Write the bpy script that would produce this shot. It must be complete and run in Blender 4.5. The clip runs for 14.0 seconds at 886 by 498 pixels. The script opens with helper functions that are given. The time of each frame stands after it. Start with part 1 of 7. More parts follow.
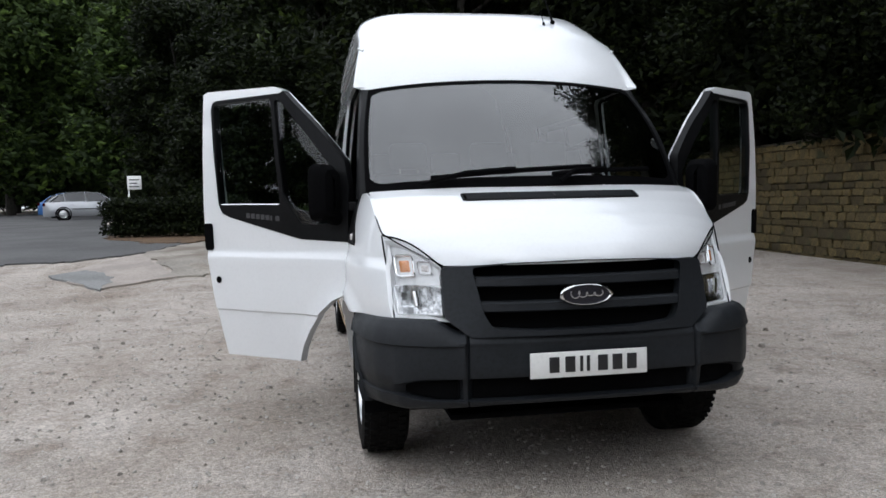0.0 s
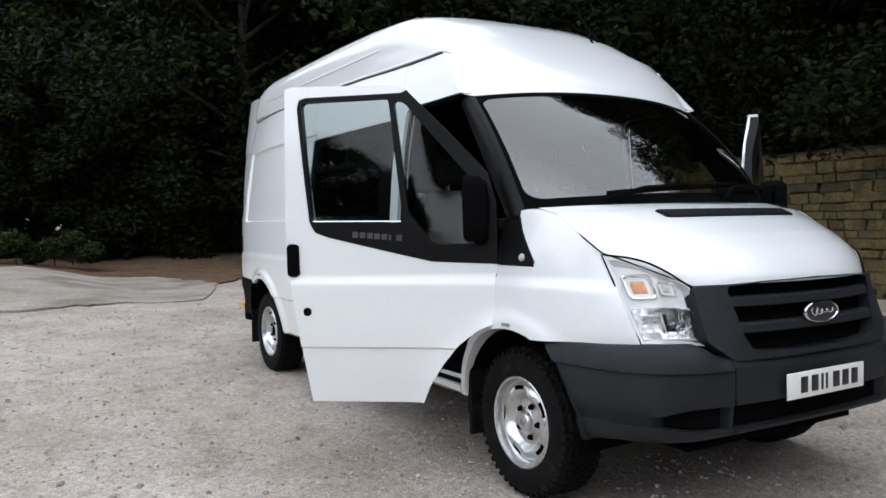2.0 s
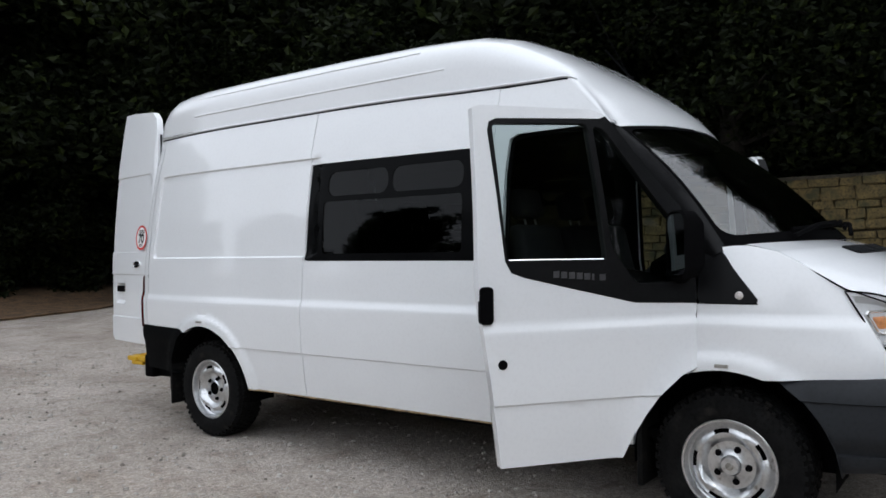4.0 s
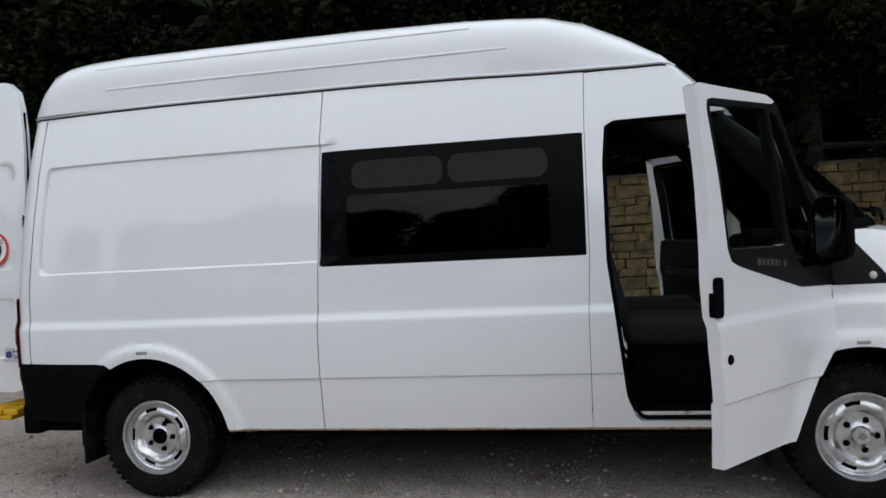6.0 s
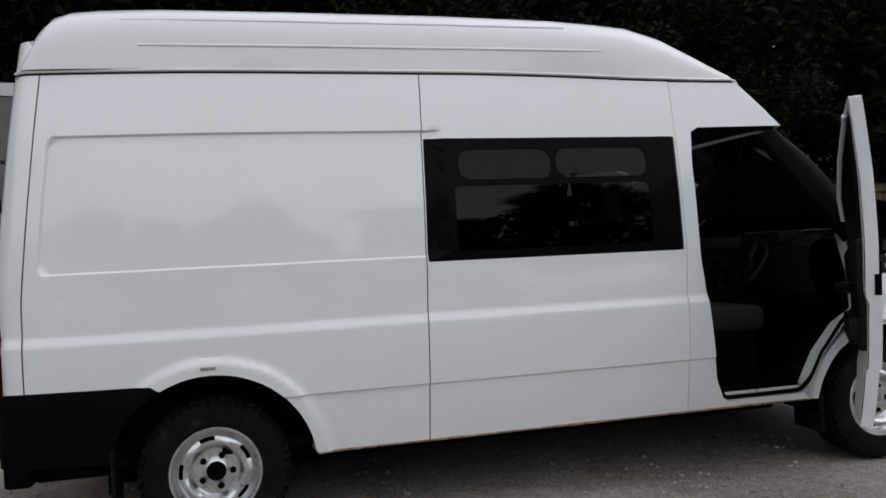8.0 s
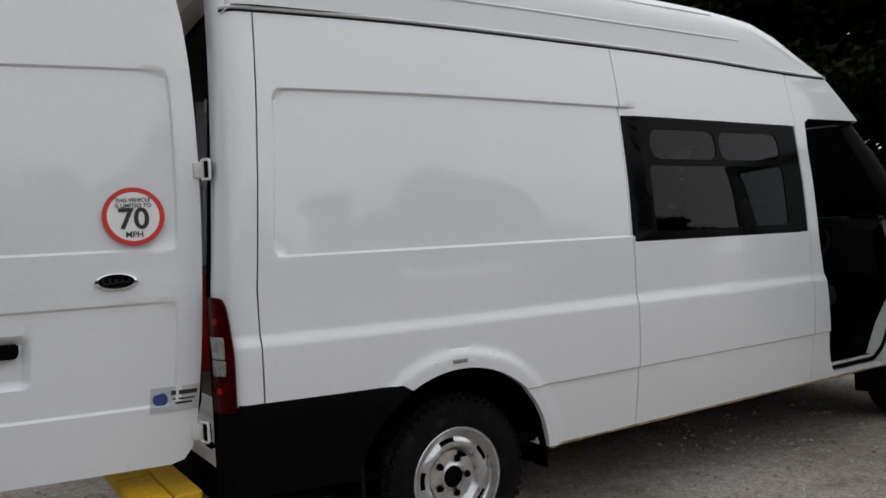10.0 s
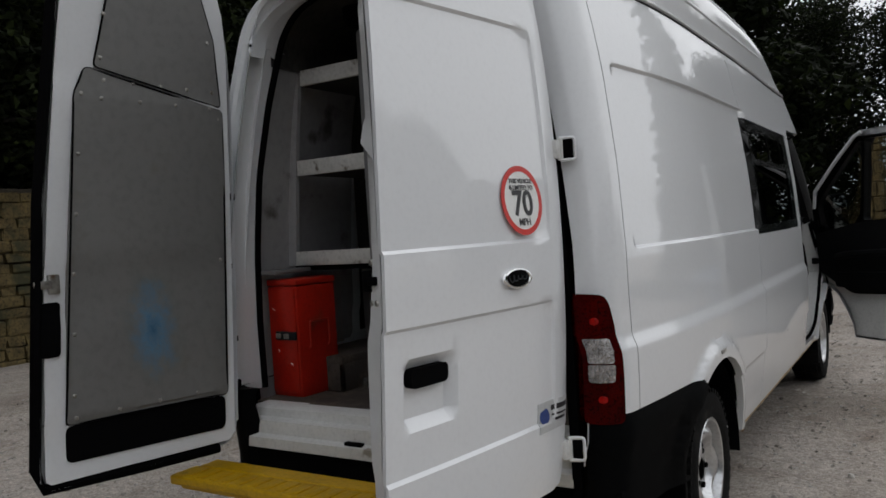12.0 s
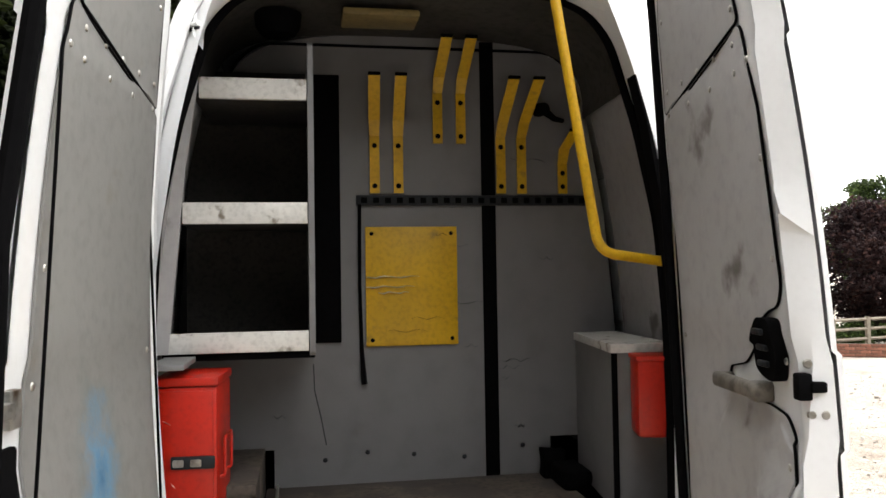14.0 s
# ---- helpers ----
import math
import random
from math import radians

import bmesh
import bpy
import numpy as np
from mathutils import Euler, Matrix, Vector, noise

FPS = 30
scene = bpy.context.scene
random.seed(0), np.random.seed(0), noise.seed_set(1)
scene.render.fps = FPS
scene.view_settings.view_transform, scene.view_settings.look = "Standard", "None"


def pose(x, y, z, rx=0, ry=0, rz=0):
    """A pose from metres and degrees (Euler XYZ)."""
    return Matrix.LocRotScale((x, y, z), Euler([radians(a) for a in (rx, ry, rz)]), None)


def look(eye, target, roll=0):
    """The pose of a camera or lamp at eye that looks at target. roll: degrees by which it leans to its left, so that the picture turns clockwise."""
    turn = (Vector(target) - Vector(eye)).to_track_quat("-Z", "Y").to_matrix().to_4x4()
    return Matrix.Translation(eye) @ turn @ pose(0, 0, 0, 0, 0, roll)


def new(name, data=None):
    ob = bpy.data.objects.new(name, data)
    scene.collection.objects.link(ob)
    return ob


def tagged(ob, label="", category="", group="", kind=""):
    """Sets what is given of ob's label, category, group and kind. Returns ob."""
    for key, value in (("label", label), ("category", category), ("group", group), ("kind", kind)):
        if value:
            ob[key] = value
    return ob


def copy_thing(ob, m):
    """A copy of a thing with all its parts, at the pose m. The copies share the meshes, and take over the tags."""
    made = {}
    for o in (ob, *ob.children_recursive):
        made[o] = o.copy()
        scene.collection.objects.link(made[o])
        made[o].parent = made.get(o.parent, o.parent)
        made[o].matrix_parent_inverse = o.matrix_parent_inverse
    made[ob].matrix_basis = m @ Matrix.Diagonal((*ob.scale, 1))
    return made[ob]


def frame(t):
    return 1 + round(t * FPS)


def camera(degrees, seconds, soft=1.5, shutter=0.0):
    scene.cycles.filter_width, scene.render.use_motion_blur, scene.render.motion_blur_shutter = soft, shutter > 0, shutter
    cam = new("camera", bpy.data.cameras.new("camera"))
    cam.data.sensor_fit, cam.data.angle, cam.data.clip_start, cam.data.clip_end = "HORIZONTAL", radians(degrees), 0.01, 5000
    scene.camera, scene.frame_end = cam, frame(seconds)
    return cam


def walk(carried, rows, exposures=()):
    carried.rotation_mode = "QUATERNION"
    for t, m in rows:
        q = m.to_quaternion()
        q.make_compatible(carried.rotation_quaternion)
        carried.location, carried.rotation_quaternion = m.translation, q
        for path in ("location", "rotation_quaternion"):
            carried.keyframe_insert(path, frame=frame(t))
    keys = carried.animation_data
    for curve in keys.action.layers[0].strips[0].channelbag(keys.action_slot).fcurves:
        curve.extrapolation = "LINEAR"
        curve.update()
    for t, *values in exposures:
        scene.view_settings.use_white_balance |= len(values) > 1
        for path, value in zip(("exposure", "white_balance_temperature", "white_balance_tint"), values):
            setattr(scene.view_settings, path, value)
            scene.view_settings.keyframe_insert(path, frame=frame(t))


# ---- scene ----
# camera
cam = camera(59.0, 14.0, soft=1.6)
PATH = [
    (0, (-1.155, -3.152, 1.307), (-0.82, -1.184, 1.180), -1.3),
    (0.5, (-1.685, -3.042, 1.294), (-1.187, -1.109, 1.158), -1.6),
    (1, (-2.199, -2.882, 1.27), (-1.55, -0.992, 1.175), -1.4),
    (1.5, (-2.656, -2.508, 1.345), (-1.817, -0.695, 1.231), -1.6),
    (2, (-3.052, -2.027, 1.302), (-2.041, -0.303, 1.228), -1.0),
    (2.5, (-3.551, -1.676, 1.305), (-2.375, -0.058, 1.254), -0.7),
    (3, (-3.912, -1.204, 1.294), (-2.584, 0.29, 1.266), -0.3),
    (3.5, (-4.231, -0.708, 1.29), (-2.76, 0.647, 1.287), -0.2),
    (4, (-4.483, -0.163, 1.375), (-2.881, 1.035, 1.365), -1.2),
    (6.5, (-4.984, 2.693, 1.404), (-2.99, 2.852, 1.382), -3.1),
    (7, (-4.939, 3.326, 1.339), (-2.942, 3.224, 1.321), -3.0),
    (9.5, (-4.057, 6.009, 1.323), (-2.282, 5.088, 1.332), -3.0),
    (10, (-3.645, 6.45, 1.34), (-1.961, 5.371, 1.322), -3.1),
    (10.5, (-3.238, 6.828, 1.331), (-1.647, 5.616, 1.318), -3.7),
    (11, (-2.824, 7.294, 1.402), (-1.361, 5.932, 1.356), -3.7),
    (11.5, (-2.32, 7.71, 1.383), (-1.033, 6.179, 1.363), -4.0),
    (12, (-1.74, 7.983, 1.418), (-0.673, 6.292, 1.369), -3.6),
    (12.5, (-1.201, 8.106, 1.435), (-0.376, 6.285, 1.386), -2.9),
    (13, (-0.647, 8.071, 1.476), (-0.123, 6.141, 1.456), -1.7),
    (13.5, (-0.167, 7.905, 1.533), (0.024, 5.915, 1.602), -0.1),
    (14, (0.431, 7.852, 1.534), (0.091, 5.882, 1.602), -0.9),
]
walk(cam, [(t, look(eye, target, roll)) for t, eye, target, roll in PATH],
     exposures=[(0.0, 0.52, 6150, 10), (0.5, 0.53, 6150, 10), (1.0, 0.44, 6150, 10), (1.5, 0.62, 6150, 10), (2.5, 0.76, 6150, 10), (3.2, 0.52, 6150, 10), (4.0, 0.30, 6150, 10), (6.5, 0.05, 6200, 10), (9.5, -0.28, 6450, 10), (11.5, -0.36, 6500, 10), (12.0, -0.30, 6500, 10),
                (12.5, -0.12, 6550, 10), (13.0, 0.50, 6650, 10), (13.5, 1.30, 6850, 10), (14.0, 2.08, 7000, 10)])

# ---- light: an overcast sky, brightest overhead, with a wide soft sun ----
world = bpy.data.worlds.new("sky")
scene.world = world
world.use_nodes = True
wn, wl = world.node_tree.nodes, world.node_tree.links
sky = wn.new("ShaderNodeTexSky")
sky.sky_type, sky.sun_disc = "NISHITA", False
sky.sun_elevation, sky.sun_rotation = radians(52), radians(200)
sky.air_density, sky.dust_density = 1.0, 4.0
grey = wn.new("ShaderNodeHueSaturation")
grey.inputs["Saturation"].default_value = 0.12
cloud_xyz = wn.new("ShaderNodeTexCoord")
cloud = wn.new("ShaderNodeTexNoise")
cloud.inputs["Scale"].default_value, cloud.inputs["Detail"].default_value = 2.2, 4.0
cloud_mix = wn.new("ShaderNodeMix")
cloud_mix.data_type, cloud_mix.blend_type = "RGBA", "MULTIPLY"
cloud_mix.inputs["Factor"].default_value = 0.35
bg = wn["Background"]
bg.inputs["Strength"].default_value = 0.15
wl.new(sky.outputs[0], grey.inputs["Color"])
wl.new(cloud_xyz.outputs["Generated"], cloud.inputs["Vector"])
veil = wn.new("ShaderNodeMix")
veil.data_type = "RGBA"
veil.inputs["Factor"].default_value = 0.8
veil.inputs[7].default_value = (8.2, 8.5, 9.0, 1)
wl.new(grey.outputs[0], veil.inputs[6])
wl.new(veil.outputs[2], cloud_mix.inputs[6])
wl.new(cloud.outputs["Fac"], cloud_mix.inputs[7])
wl.new(cloud_mix.outputs[2], bg.inputs["Color"])
sun = new("sun", bpy.data.lights.new("sun", "SUN"))
sun.data.energy, sun.data.angle, sun.data.color = 0.6, radians(150), (1.0, 0.98, 0.95)
sun.matrix_world = look((0, 0, 30), (0 + 18 * math.sin(radians(20)), 18 * math.cos(radians(20)), 7))


# ---- helpers for shapes ----
def ss(a, b, x):
    k = min(1.0, max(0.0, (x - a) / (b - a)))
    return k * k * (3 - 2 * k)


def lerp(table, x):
    return float(np.interp(x, [p[0] for p in table], [p[1] for p in table]))


def rrect(u, z, u0, u1, z0, z1, r):
    """Signed distance to a rounded rectangle, negative inside."""
    du = abs(u - (u0 + u1) / 2) - (u1 - u0) / 2 + r
    dz = abs(z - (z0 + z1) / 2) - (z1 - z0) / 2 + r
    return math.hypot(max(du, 0), max(dz, 0)) + min(max(du, dz), 0) - r


def arc(cu, cz, r, a0, a1, n):
    return [(cu + r * math.cos(radians(a0 + (a1 - a0) * i / n)), cz + r * math.sin(radians(a0 + (a1 - a0) * i / n))) for i in range(n + 1)]


def rounded(u0, u1, z0, z1, r, n=5):
    return (arc(u1 - r, z1 - r, r, 0, 90, n) + arc(u0 + r, z1 - r, r, 90, 180, n) + arc(u0 + r, z0 + r, r, 180, 270, n) + arc(u1 - r, z0 + r, r, 270, 360, n))


def soften(points, r, n=4):
    """Rounds the corners of a polygon."""
    out = []
    for i, p in enumerate(points):
        a, b, c = Vector(points[i - 1]), Vector(p), Vector(points[(i + 1) % len(points)])
        d0, d1 = (a - b), (c - b)
        k0, k1 = min(r, d0.length * 0.45), min(r, d1.length * 0.45)
        s, e = b + d0.normalized() * k0, b + d1.normalized() * k1
        for j in range(n + 1):
            t = j / n
            out.append(tuple((1 - t) ** 2 * s + 2 * t * (1 - t) * b + t * t * e))
    return out


def thing(name, label, category, group="", kind=""):
    ob = new(name)
    ob.empty_display_size = 0.1
    return tagged(ob, label, category, group, kind)


def finish(name, bm, material, smooth=35):
    me = bpy.data.meshes.new(name)
    bm.normal_update()
    bm.to_mesh(me)
    bm.free()
    if smooth:
        me.shade_smooth()
        me.set_sharp_from_angle(angle=radians(smooth))
    for m in (material if isinstance(material, (list, tuple)) else [material]):
        me.materials.append(m)
    return me


def part(name, bm, material, parent, label="", smooth=35):
    ob = new(name, finish(name, bm, material, smooth))
    if name == "lens":
        ob.visible_shadow = False
    ob.parent = parent
    if parent is not None:
        ob.matrix_parent_inverse = parent.matrix_basis.inverted()
    return tagged(ob, label)


def box(bm, x0, x1, y0, y1, z0, z1, bevel=0.0, m=None, seg=2):
    made = bmesh.ops.create_cube(bm, size=1.0, matrix=Matrix.LocRotScale(((x0 + x1) / 2, (y0 + y1) / 2, (z0 + z1) / 2), None, (abs(x1 - x0), abs(y1 - y0), abs(z1 - z0))))["verts"]
    if bevel:
        edges = list({e for v in made for e in v.link_edges})
        made = list({v for f in bmesh.ops.bevel(bm, geom=edges, offset=bevel, segments=seg, affect="EDGES", profile=0.5)["faces"] for v in f.verts} | {v for v in made if v.is_valid})
    if m is not None:
        bmesh.ops.transform(bm, matrix=m, verts=[v for v in made if v.is_valid])
    return made


def boxed(*args, **kw):
    bm = bmesh.new()
    box(bm, *args, **kw)
    return bm


def loft(bm, rows, closed=False):
    grid = [[bm.verts.new(p) for p in row] for row in rows]
    for a, b in zip(grid, grid[1:]):
        n = len(a)
        for i in range(n if closed else n - 1):
            j = (i + 1) % n
            bm.faces.new((a[i], a[j], b[j], b[i]))
    return grid


def tube(bm, pts, r, seg=10, caps=True, flat=1.0):
    pts = [Vector(p) for p in pts]
    rows, ref = [], None
    for i, p in enumerate(pts):
        d = (pts[min(i + 1, len(pts) - 1)] - pts[max(i - 1, 0)]).normalized()
        if ref is None:
            ref = d.orthogonal().normalized() if abs(d.z) > 0.9 else d.cross(Vector((0, 0, 1))).normalized()
        ref = (ref - d * ref.dot(d)).normalized()
        side = d.cross(ref)
        rr = r[i] if isinstance(r, (list, tuple)) else r
        rows.append([p + ref * (rr * math.cos(a)) + side * (rr * flat * math.sin(a)) for a in (2 * math.pi * k / seg for k in range(seg))])
    grid = loft(bm, rows, True)
    if caps:
        bm.faces.new(list(reversed(grid[0])))
        bm.faces.new(grid[-1])


def bend(pts, r, n=6):
    """A path with its inner corners rounded."""
    pts = [Vector(p) for p in pts]
    out = [pts[0]]
    for a, b, c in zip(pts, pts[1:], pts[2:]):
        s, e = b + (a - b).normalized() * r, b + (c - b).normalized() * r
        for j in range(n + 1):
            t = j / n
            out.append((1 - t) ** 2 * s + 2 * t * (1 - t) * b + t * t * e)
    return out + [pts[-1]]


def lathe(bm, profile, seg, m, closed=False, skip=None):
    """Turns a profile of (radius, along) round the local z axis."""
    rings = [[bm.verts.new(m @ Vector((r * math.cos(2 * math.pi * k / seg), r * math.sin(2 * math.pi * k / seg), a))) for k in range(seg)] for r, a in profile]
    for i, (a, b) in enumerate(zip(rings, rings[1:])):
        for k in range(seg):
            if not (skip and skip(i, k)):
                bm.faces.new((a[k], a[(k + 1) % seg], b[(k + 1) % seg], b[k]))
    return rings


def sheet(outline, place, holes=(), du=0.05, dz=0.05, us=(), zs=(), thick=0.02, outward=None):
    """A panel cut to an outline (u, z), laid on the surface place(u, z, depth) and folded in at its edges."""
    bm = bmesh.new()
    edges = []
    for ring in (outline, *holes):
        vs = [bm.verts.new((0, u, z)) for u, z in ring]
        edges += [bm.edges.new((vs[i - 1], vs[i])) for i in range(len(vs))]
    bmesh.ops.triangle_fill(bm, edges=edges, use_beauty=True, use_dissolve=False)
    lo_u, hi_u = min(p[0] for p in outline), max(p[0] for p in outline)
    lo_z, hi_z = min(p[1] for p in outline), max(p[1] for p in outline)
    cuts = [((0, u, 0), (0, 1, 0)) for u in sorted(set(list(np.arange(math.ceil(lo_u / du) * du, hi_u, du)) + [u for u in us if lo_u < u < hi_u]))]
    cuts += [((0, 0, z), (0, 0, 1)) for z in sorted(set(list(np.arange(math.ceil(lo_z / dz) * dz, hi_z, dz)) + [z for z in zs if lo_z < z < hi_z]))]
    for co, no in cuts:
        bmesh.ops.bisect_plane(bm, geom=bm.verts[:] + bm.edges[:] + bm.faces[:], dist=1e-5, plane_co=co, plane_no=no)
    flat = {v: (v.co.y, v.co.z) for v in bm.verts}
    rim = [e for e in bm.edges if e.is_boundary]
    for v, (u, z) in flat.items():
        v.co = place(u, z, 0.0)
    bm.normal_update()
    if outward is not None and sum(f.normal.dot(outward) * f.calc_area() for f in bm.faces) < 0:
        bmesh.ops.reverse_faces(bm, faces=bm.faces[:])
    if thick:
        back = {}
        for e in rim:
            for v in e.verts:
                if v not in back:
                    back[v] = bm.verts.new(place(*flat[v], thick))
        for e in rim:
            a, b = e.verts
            f = e.link_faces[0]
            loop = next(l for l in f.loops if l.edge == e)
            a, b = loop.vert, loop.link_loop_next.vert
            bm.faces.new((b, a, back[a], back[b]))
    return bm


def words(name, body, size, m, material, parent, thick=0.0004):
    cu = bpy.data.curves.new(name, "FONT")
    cu.body, cu.size, cu.align_x, cu.align_y, cu.extrude, cu.offset = body, size, "CENTER", "CENTER", thick, size * (0.022 if size > 0.05 else 0.014)
    tmp = new(name, cu)
    me = bpy.data.meshes.new_from_object(tmp.evaluated_get(bpy.context.evaluated_depsgraph_get()))
    bpy.data.objects.remove(tmp)
    me.materials.clear()
    me.materials.append(material)
    ob = new(name, me)
    ob.parent = parent
    ob.matrix_basis = m
    return ob


# ---- materials ----
def mat(name, base, rough=0.5, metal=0.0, vary=0.12, scale=3.0, fine=60.0, bump=0.0, bump_scale=80.0, coat=0.0, dirt=None, dirt_scale=2.0, dirt_at=(0.55, 0.75), spec=0.5, random=0.0):
    """A surface with broad and fine variation of its colour, fine relief and, where given, stains of a second colour."""
    ma = bpy.data.materials.new(name)
    ma.use_nodes = True
    n, l = ma.node_tree.nodes, ma.node_tree.links
    b = n["Principled BSDF"]
    b.inputs["Roughness"].default_value, b.inputs["Metallic"].default_value = rough, metal
    b.inputs["Coat Weight"].default_value, b.inputs["Coat Roughness"].default_value = coat, 0.04
    b.inputs["Specular IOR Level"].default_value = spec
    co = n.new("ShaderNodeTexCoord")

    def noise_of(s, detail=4.0):
        t = n.new("ShaderNodeTexNoise")
        t.inputs["Scale"].default_value, t.inputs["Detail"].default_value = s, detail
        l.new(co.outputs["Object"], t.inputs["Vector"])
        return t.outputs["Fac"]

    def mixed(f, a, c):
        m = n.new("ShaderNodeMix")
        m.data_type = "RGBA"
        l.new(f, m.inputs["Factor"])
        for k, v in ((6, a), (7, c)):
            if isinstance(v, tuple):
                m.inputs[k].default_value = (*v, 1)
            else:
                l.new(v, m.inputs[k])
        return m.outputs[2]

    def sharpen(f, a, c):
        r = n.new("ShaderNodeMapRange")
        r.interpolation_type = "SMOOTHSTEP"
        r.inputs["From Min"].default_value, r.inputs["From Max"].default_value = a, c
        l.new(f, r.inputs["Value"])
        return r.outputs[0]

    lo, hi = tuple(c * (1 - vary) for c in base), tuple(min(1, c * (1 + vary)) for c in base)
    broad = mixed(sharpen(noise_of(scale), 0.3, 0.7), lo, hi)
    colour = broad
    if vary:
        tint = n.new("ShaderNodeMix")
        tint.data_type, tint.blend_type = "RGBA", "MULTIPLY"
        tint.inputs["Factor"].default_value = min(1.0, vary * 2.5)
        fine_n = sharpen(noise_of(fine, 2.0), 0.2, 0.6)
        l.new(broad, tint.inputs[6])
        l.new(fine_n, tint.inputs[7])
        colour = tint.outputs[2]
    if random:
        inf = n.new("ShaderNodeObjectInfo")
        hs = n.new("ShaderNodeHueSaturation")
        mr = n.new("ShaderNodeMapRange")
        mr.inputs["To Min"].default_value, mr.inputs["To Max"].default_value = 1 - random, 1 + random
        l.new(inf.outputs["Random"], mr.inputs["Value"])
        l.new(mr.outputs[0], hs.inputs["Value"])
        l.new(colour, hs.inputs["Color"])
        colour = hs.outputs[0]
    if dirt:
        colour = mixed(sharpen(noise_of(dirt_scale, 8.0), *dirt_at), colour, dirt)
    l.new(colour, b.inputs["Base Color"])
    if bump:
        bp = n.new("ShaderNodeBump")
        bp.inputs["Strength"].default_value, bp.inputs["Distance"].default_value = bump, 0.01
        l.new(noise_of(bump_scale, 5.0), bp.inputs["Height"])
        l.new(bp.outputs[0], b.inputs["Normal"])
    return ma


def glass(name, tint, rough=0.0, ior=1.5, gloss=None):
    """A thin pane: a tinted see-through sheet with a mirror gloss that grows at grazing angles, or an even one."""
    ma = bpy.data.materials.new(name)
    ma.use_nodes = True
    n, l = ma.node_tree.nodes, ma.node_tree.links
    n.remove(n["Principled BSDF"])
    tr, gl, mx, fr = n.new("ShaderNodeBsdfTransparent"), n.new("ShaderNodeBsdfGlossy"), n.new("ShaderNodeMixShader"), n.new("ShaderNodeFresnel")
    tr.inputs["Color"].default_value = (*tint, 1)
    gl.inputs["Roughness"].default_value = rough
    fr.inputs["IOR"].default_value = ior
    if gloss is None:
        l.new(fr.outputs[0], mx.inputs[0])
    else:
        mx.inputs[0].default_value = gloss
    l.new(tr.outputs[0], mx.inputs[1])
    l.new(gl.outputs[0], mx.inputs[2])
    l.new(mx.outputs[0], n["Material Output"].inputs["Surface"])
    return ma


WHITE = mat("white_paint", (0.80, 0.815, 0.83), 0.35, vary=0.012, scale=1.5, coat=1.0)
WHITE.node_tree.nodes["Principled BSDF"].inputs["Coat IOR"].default_value = 1.58
WHITE.node_tree.nodes["Principled BSDF"].inputs["Coat Roughness"].default_value = 0.02
WHITE_IN = mat("white_paint_worn", (0.72, 0.72, 0.70), 0.4, vary=0.05, scale=4, dirt=(0.32, 0.29, 0.24), dirt_scale=9, dirt_at=(0.64, 0.72))
TRIM = mat("black_trim", (0.006, 0.0062, 0.0068), 0.42, vary=0.15, scale=8, bump=0.1, bump_scale=250, spec=0.12)
PLASTIC = mat("grey_plastic", (0.0135, 0.0155, 0.0185), 0.55, vary=0.12, scale=6, bump=0.15, bump_scale=300, spec=0.25)
DARK_PLASTIC = mat("black_plastic", (0.003, 0.0033, 0.0036), 0.6, vary=0.15, scale=6, bump=0.15, bump_scale=300, spec=0.03)
MIRROR = mat("mirror_glass", (0.14, 0.145, 0.15), 0.02, metal=1.0, vary=0.0)
BLACK = mat("matt_black", (0.0036, 0.0036, 0.004), 0.8, vary=0.1, scale=6, spec=0.02)
CLOTH = mat("dark_cloth", (0.008, 0.0083, 0.0095), 0.9, vary=0.25, scale=14, bump=0.3, bump_scale=400)
DASH = mat("grey_dash", (0.008, 0.0083, 0.009), 0.6, vary=0.1, scale=9, bump=0.15, bump_scale=260, spec=0.15)
RUBBER = mat("rubber", (0.007, 0.007, 0.007), 0.8, vary=0.3, scale=9, bump=0.3, bump_scale=120, dirt=(0.02, 0.018, 0.016), dirt_scale=14, spec=0.1)
STEEL = mat("wheel_steel", (0.66, 0.67, 0.68), 0.28, metal=0.95, vary=0.08, scale=12, dirt=(0.2, 0.18, 0.15), dirt_scale=20, dirt_at=(0.62, 0.78))
CHROME = mat("chrome", (0.8, 0.8, 0.8), 0.07, metal=1.0, vary=0.02)
SURROUND = mat("glazing_black", (0.004, 0.0042, 0.0045), 0.16, vary=0.1, spec=0.04)
HOUSING = mat("lamp_housing", (0.70, 0.71, 0.72), 0.35, vary=0.04, metal=0.25, spec=0.3)
# darker copy of the facet chrome, standing in for dark reflections
DARK_FACET = mat("dark_facet", (0.24, 0.245, 0.25), 0.2, metal=0.8, vary=0.2, scale=35, bump=0.3, bump_scale=45)
FACET = mat("faceted_mirror", (0.50, 0.51, 0.52), 0.16, metal=1.0, vary=0.25, scale=35, bump=0.35, bump_scale=45)
SILVER = mat("silver_reflector", (0.72, 0.73, 0.74), 0.2, metal=0.55, vary=0.05, scale=30)
AMBER = mat("amber_bulb", (0.62, 0.25, 0.09), 0.25, vary=0.1, scale=40)
RED_LENS = mat("red_lens", (0.050, 0.0006, 0.0004), 0.22, vary=0.35, scale=9, fine=120, spec=0.05, coat=0.0, bump=0.10, bump_scale=160)
LAMP_CELL = mat("clear_faceted_lens", (0.42, 0.40, 0.39), 0.22, metal=0.75, vary=0.3, scale=40, fine=140, bump=0.8, bump_scale=110, coat=0.5)
CLEAR_LENS = mat("clear_ribbed_lens", (0.62, 0.58, 0.56), 0.15, vary=0.2, scale=60, fine=160, coat=0.8, bump=0.3, bump_scale=120)
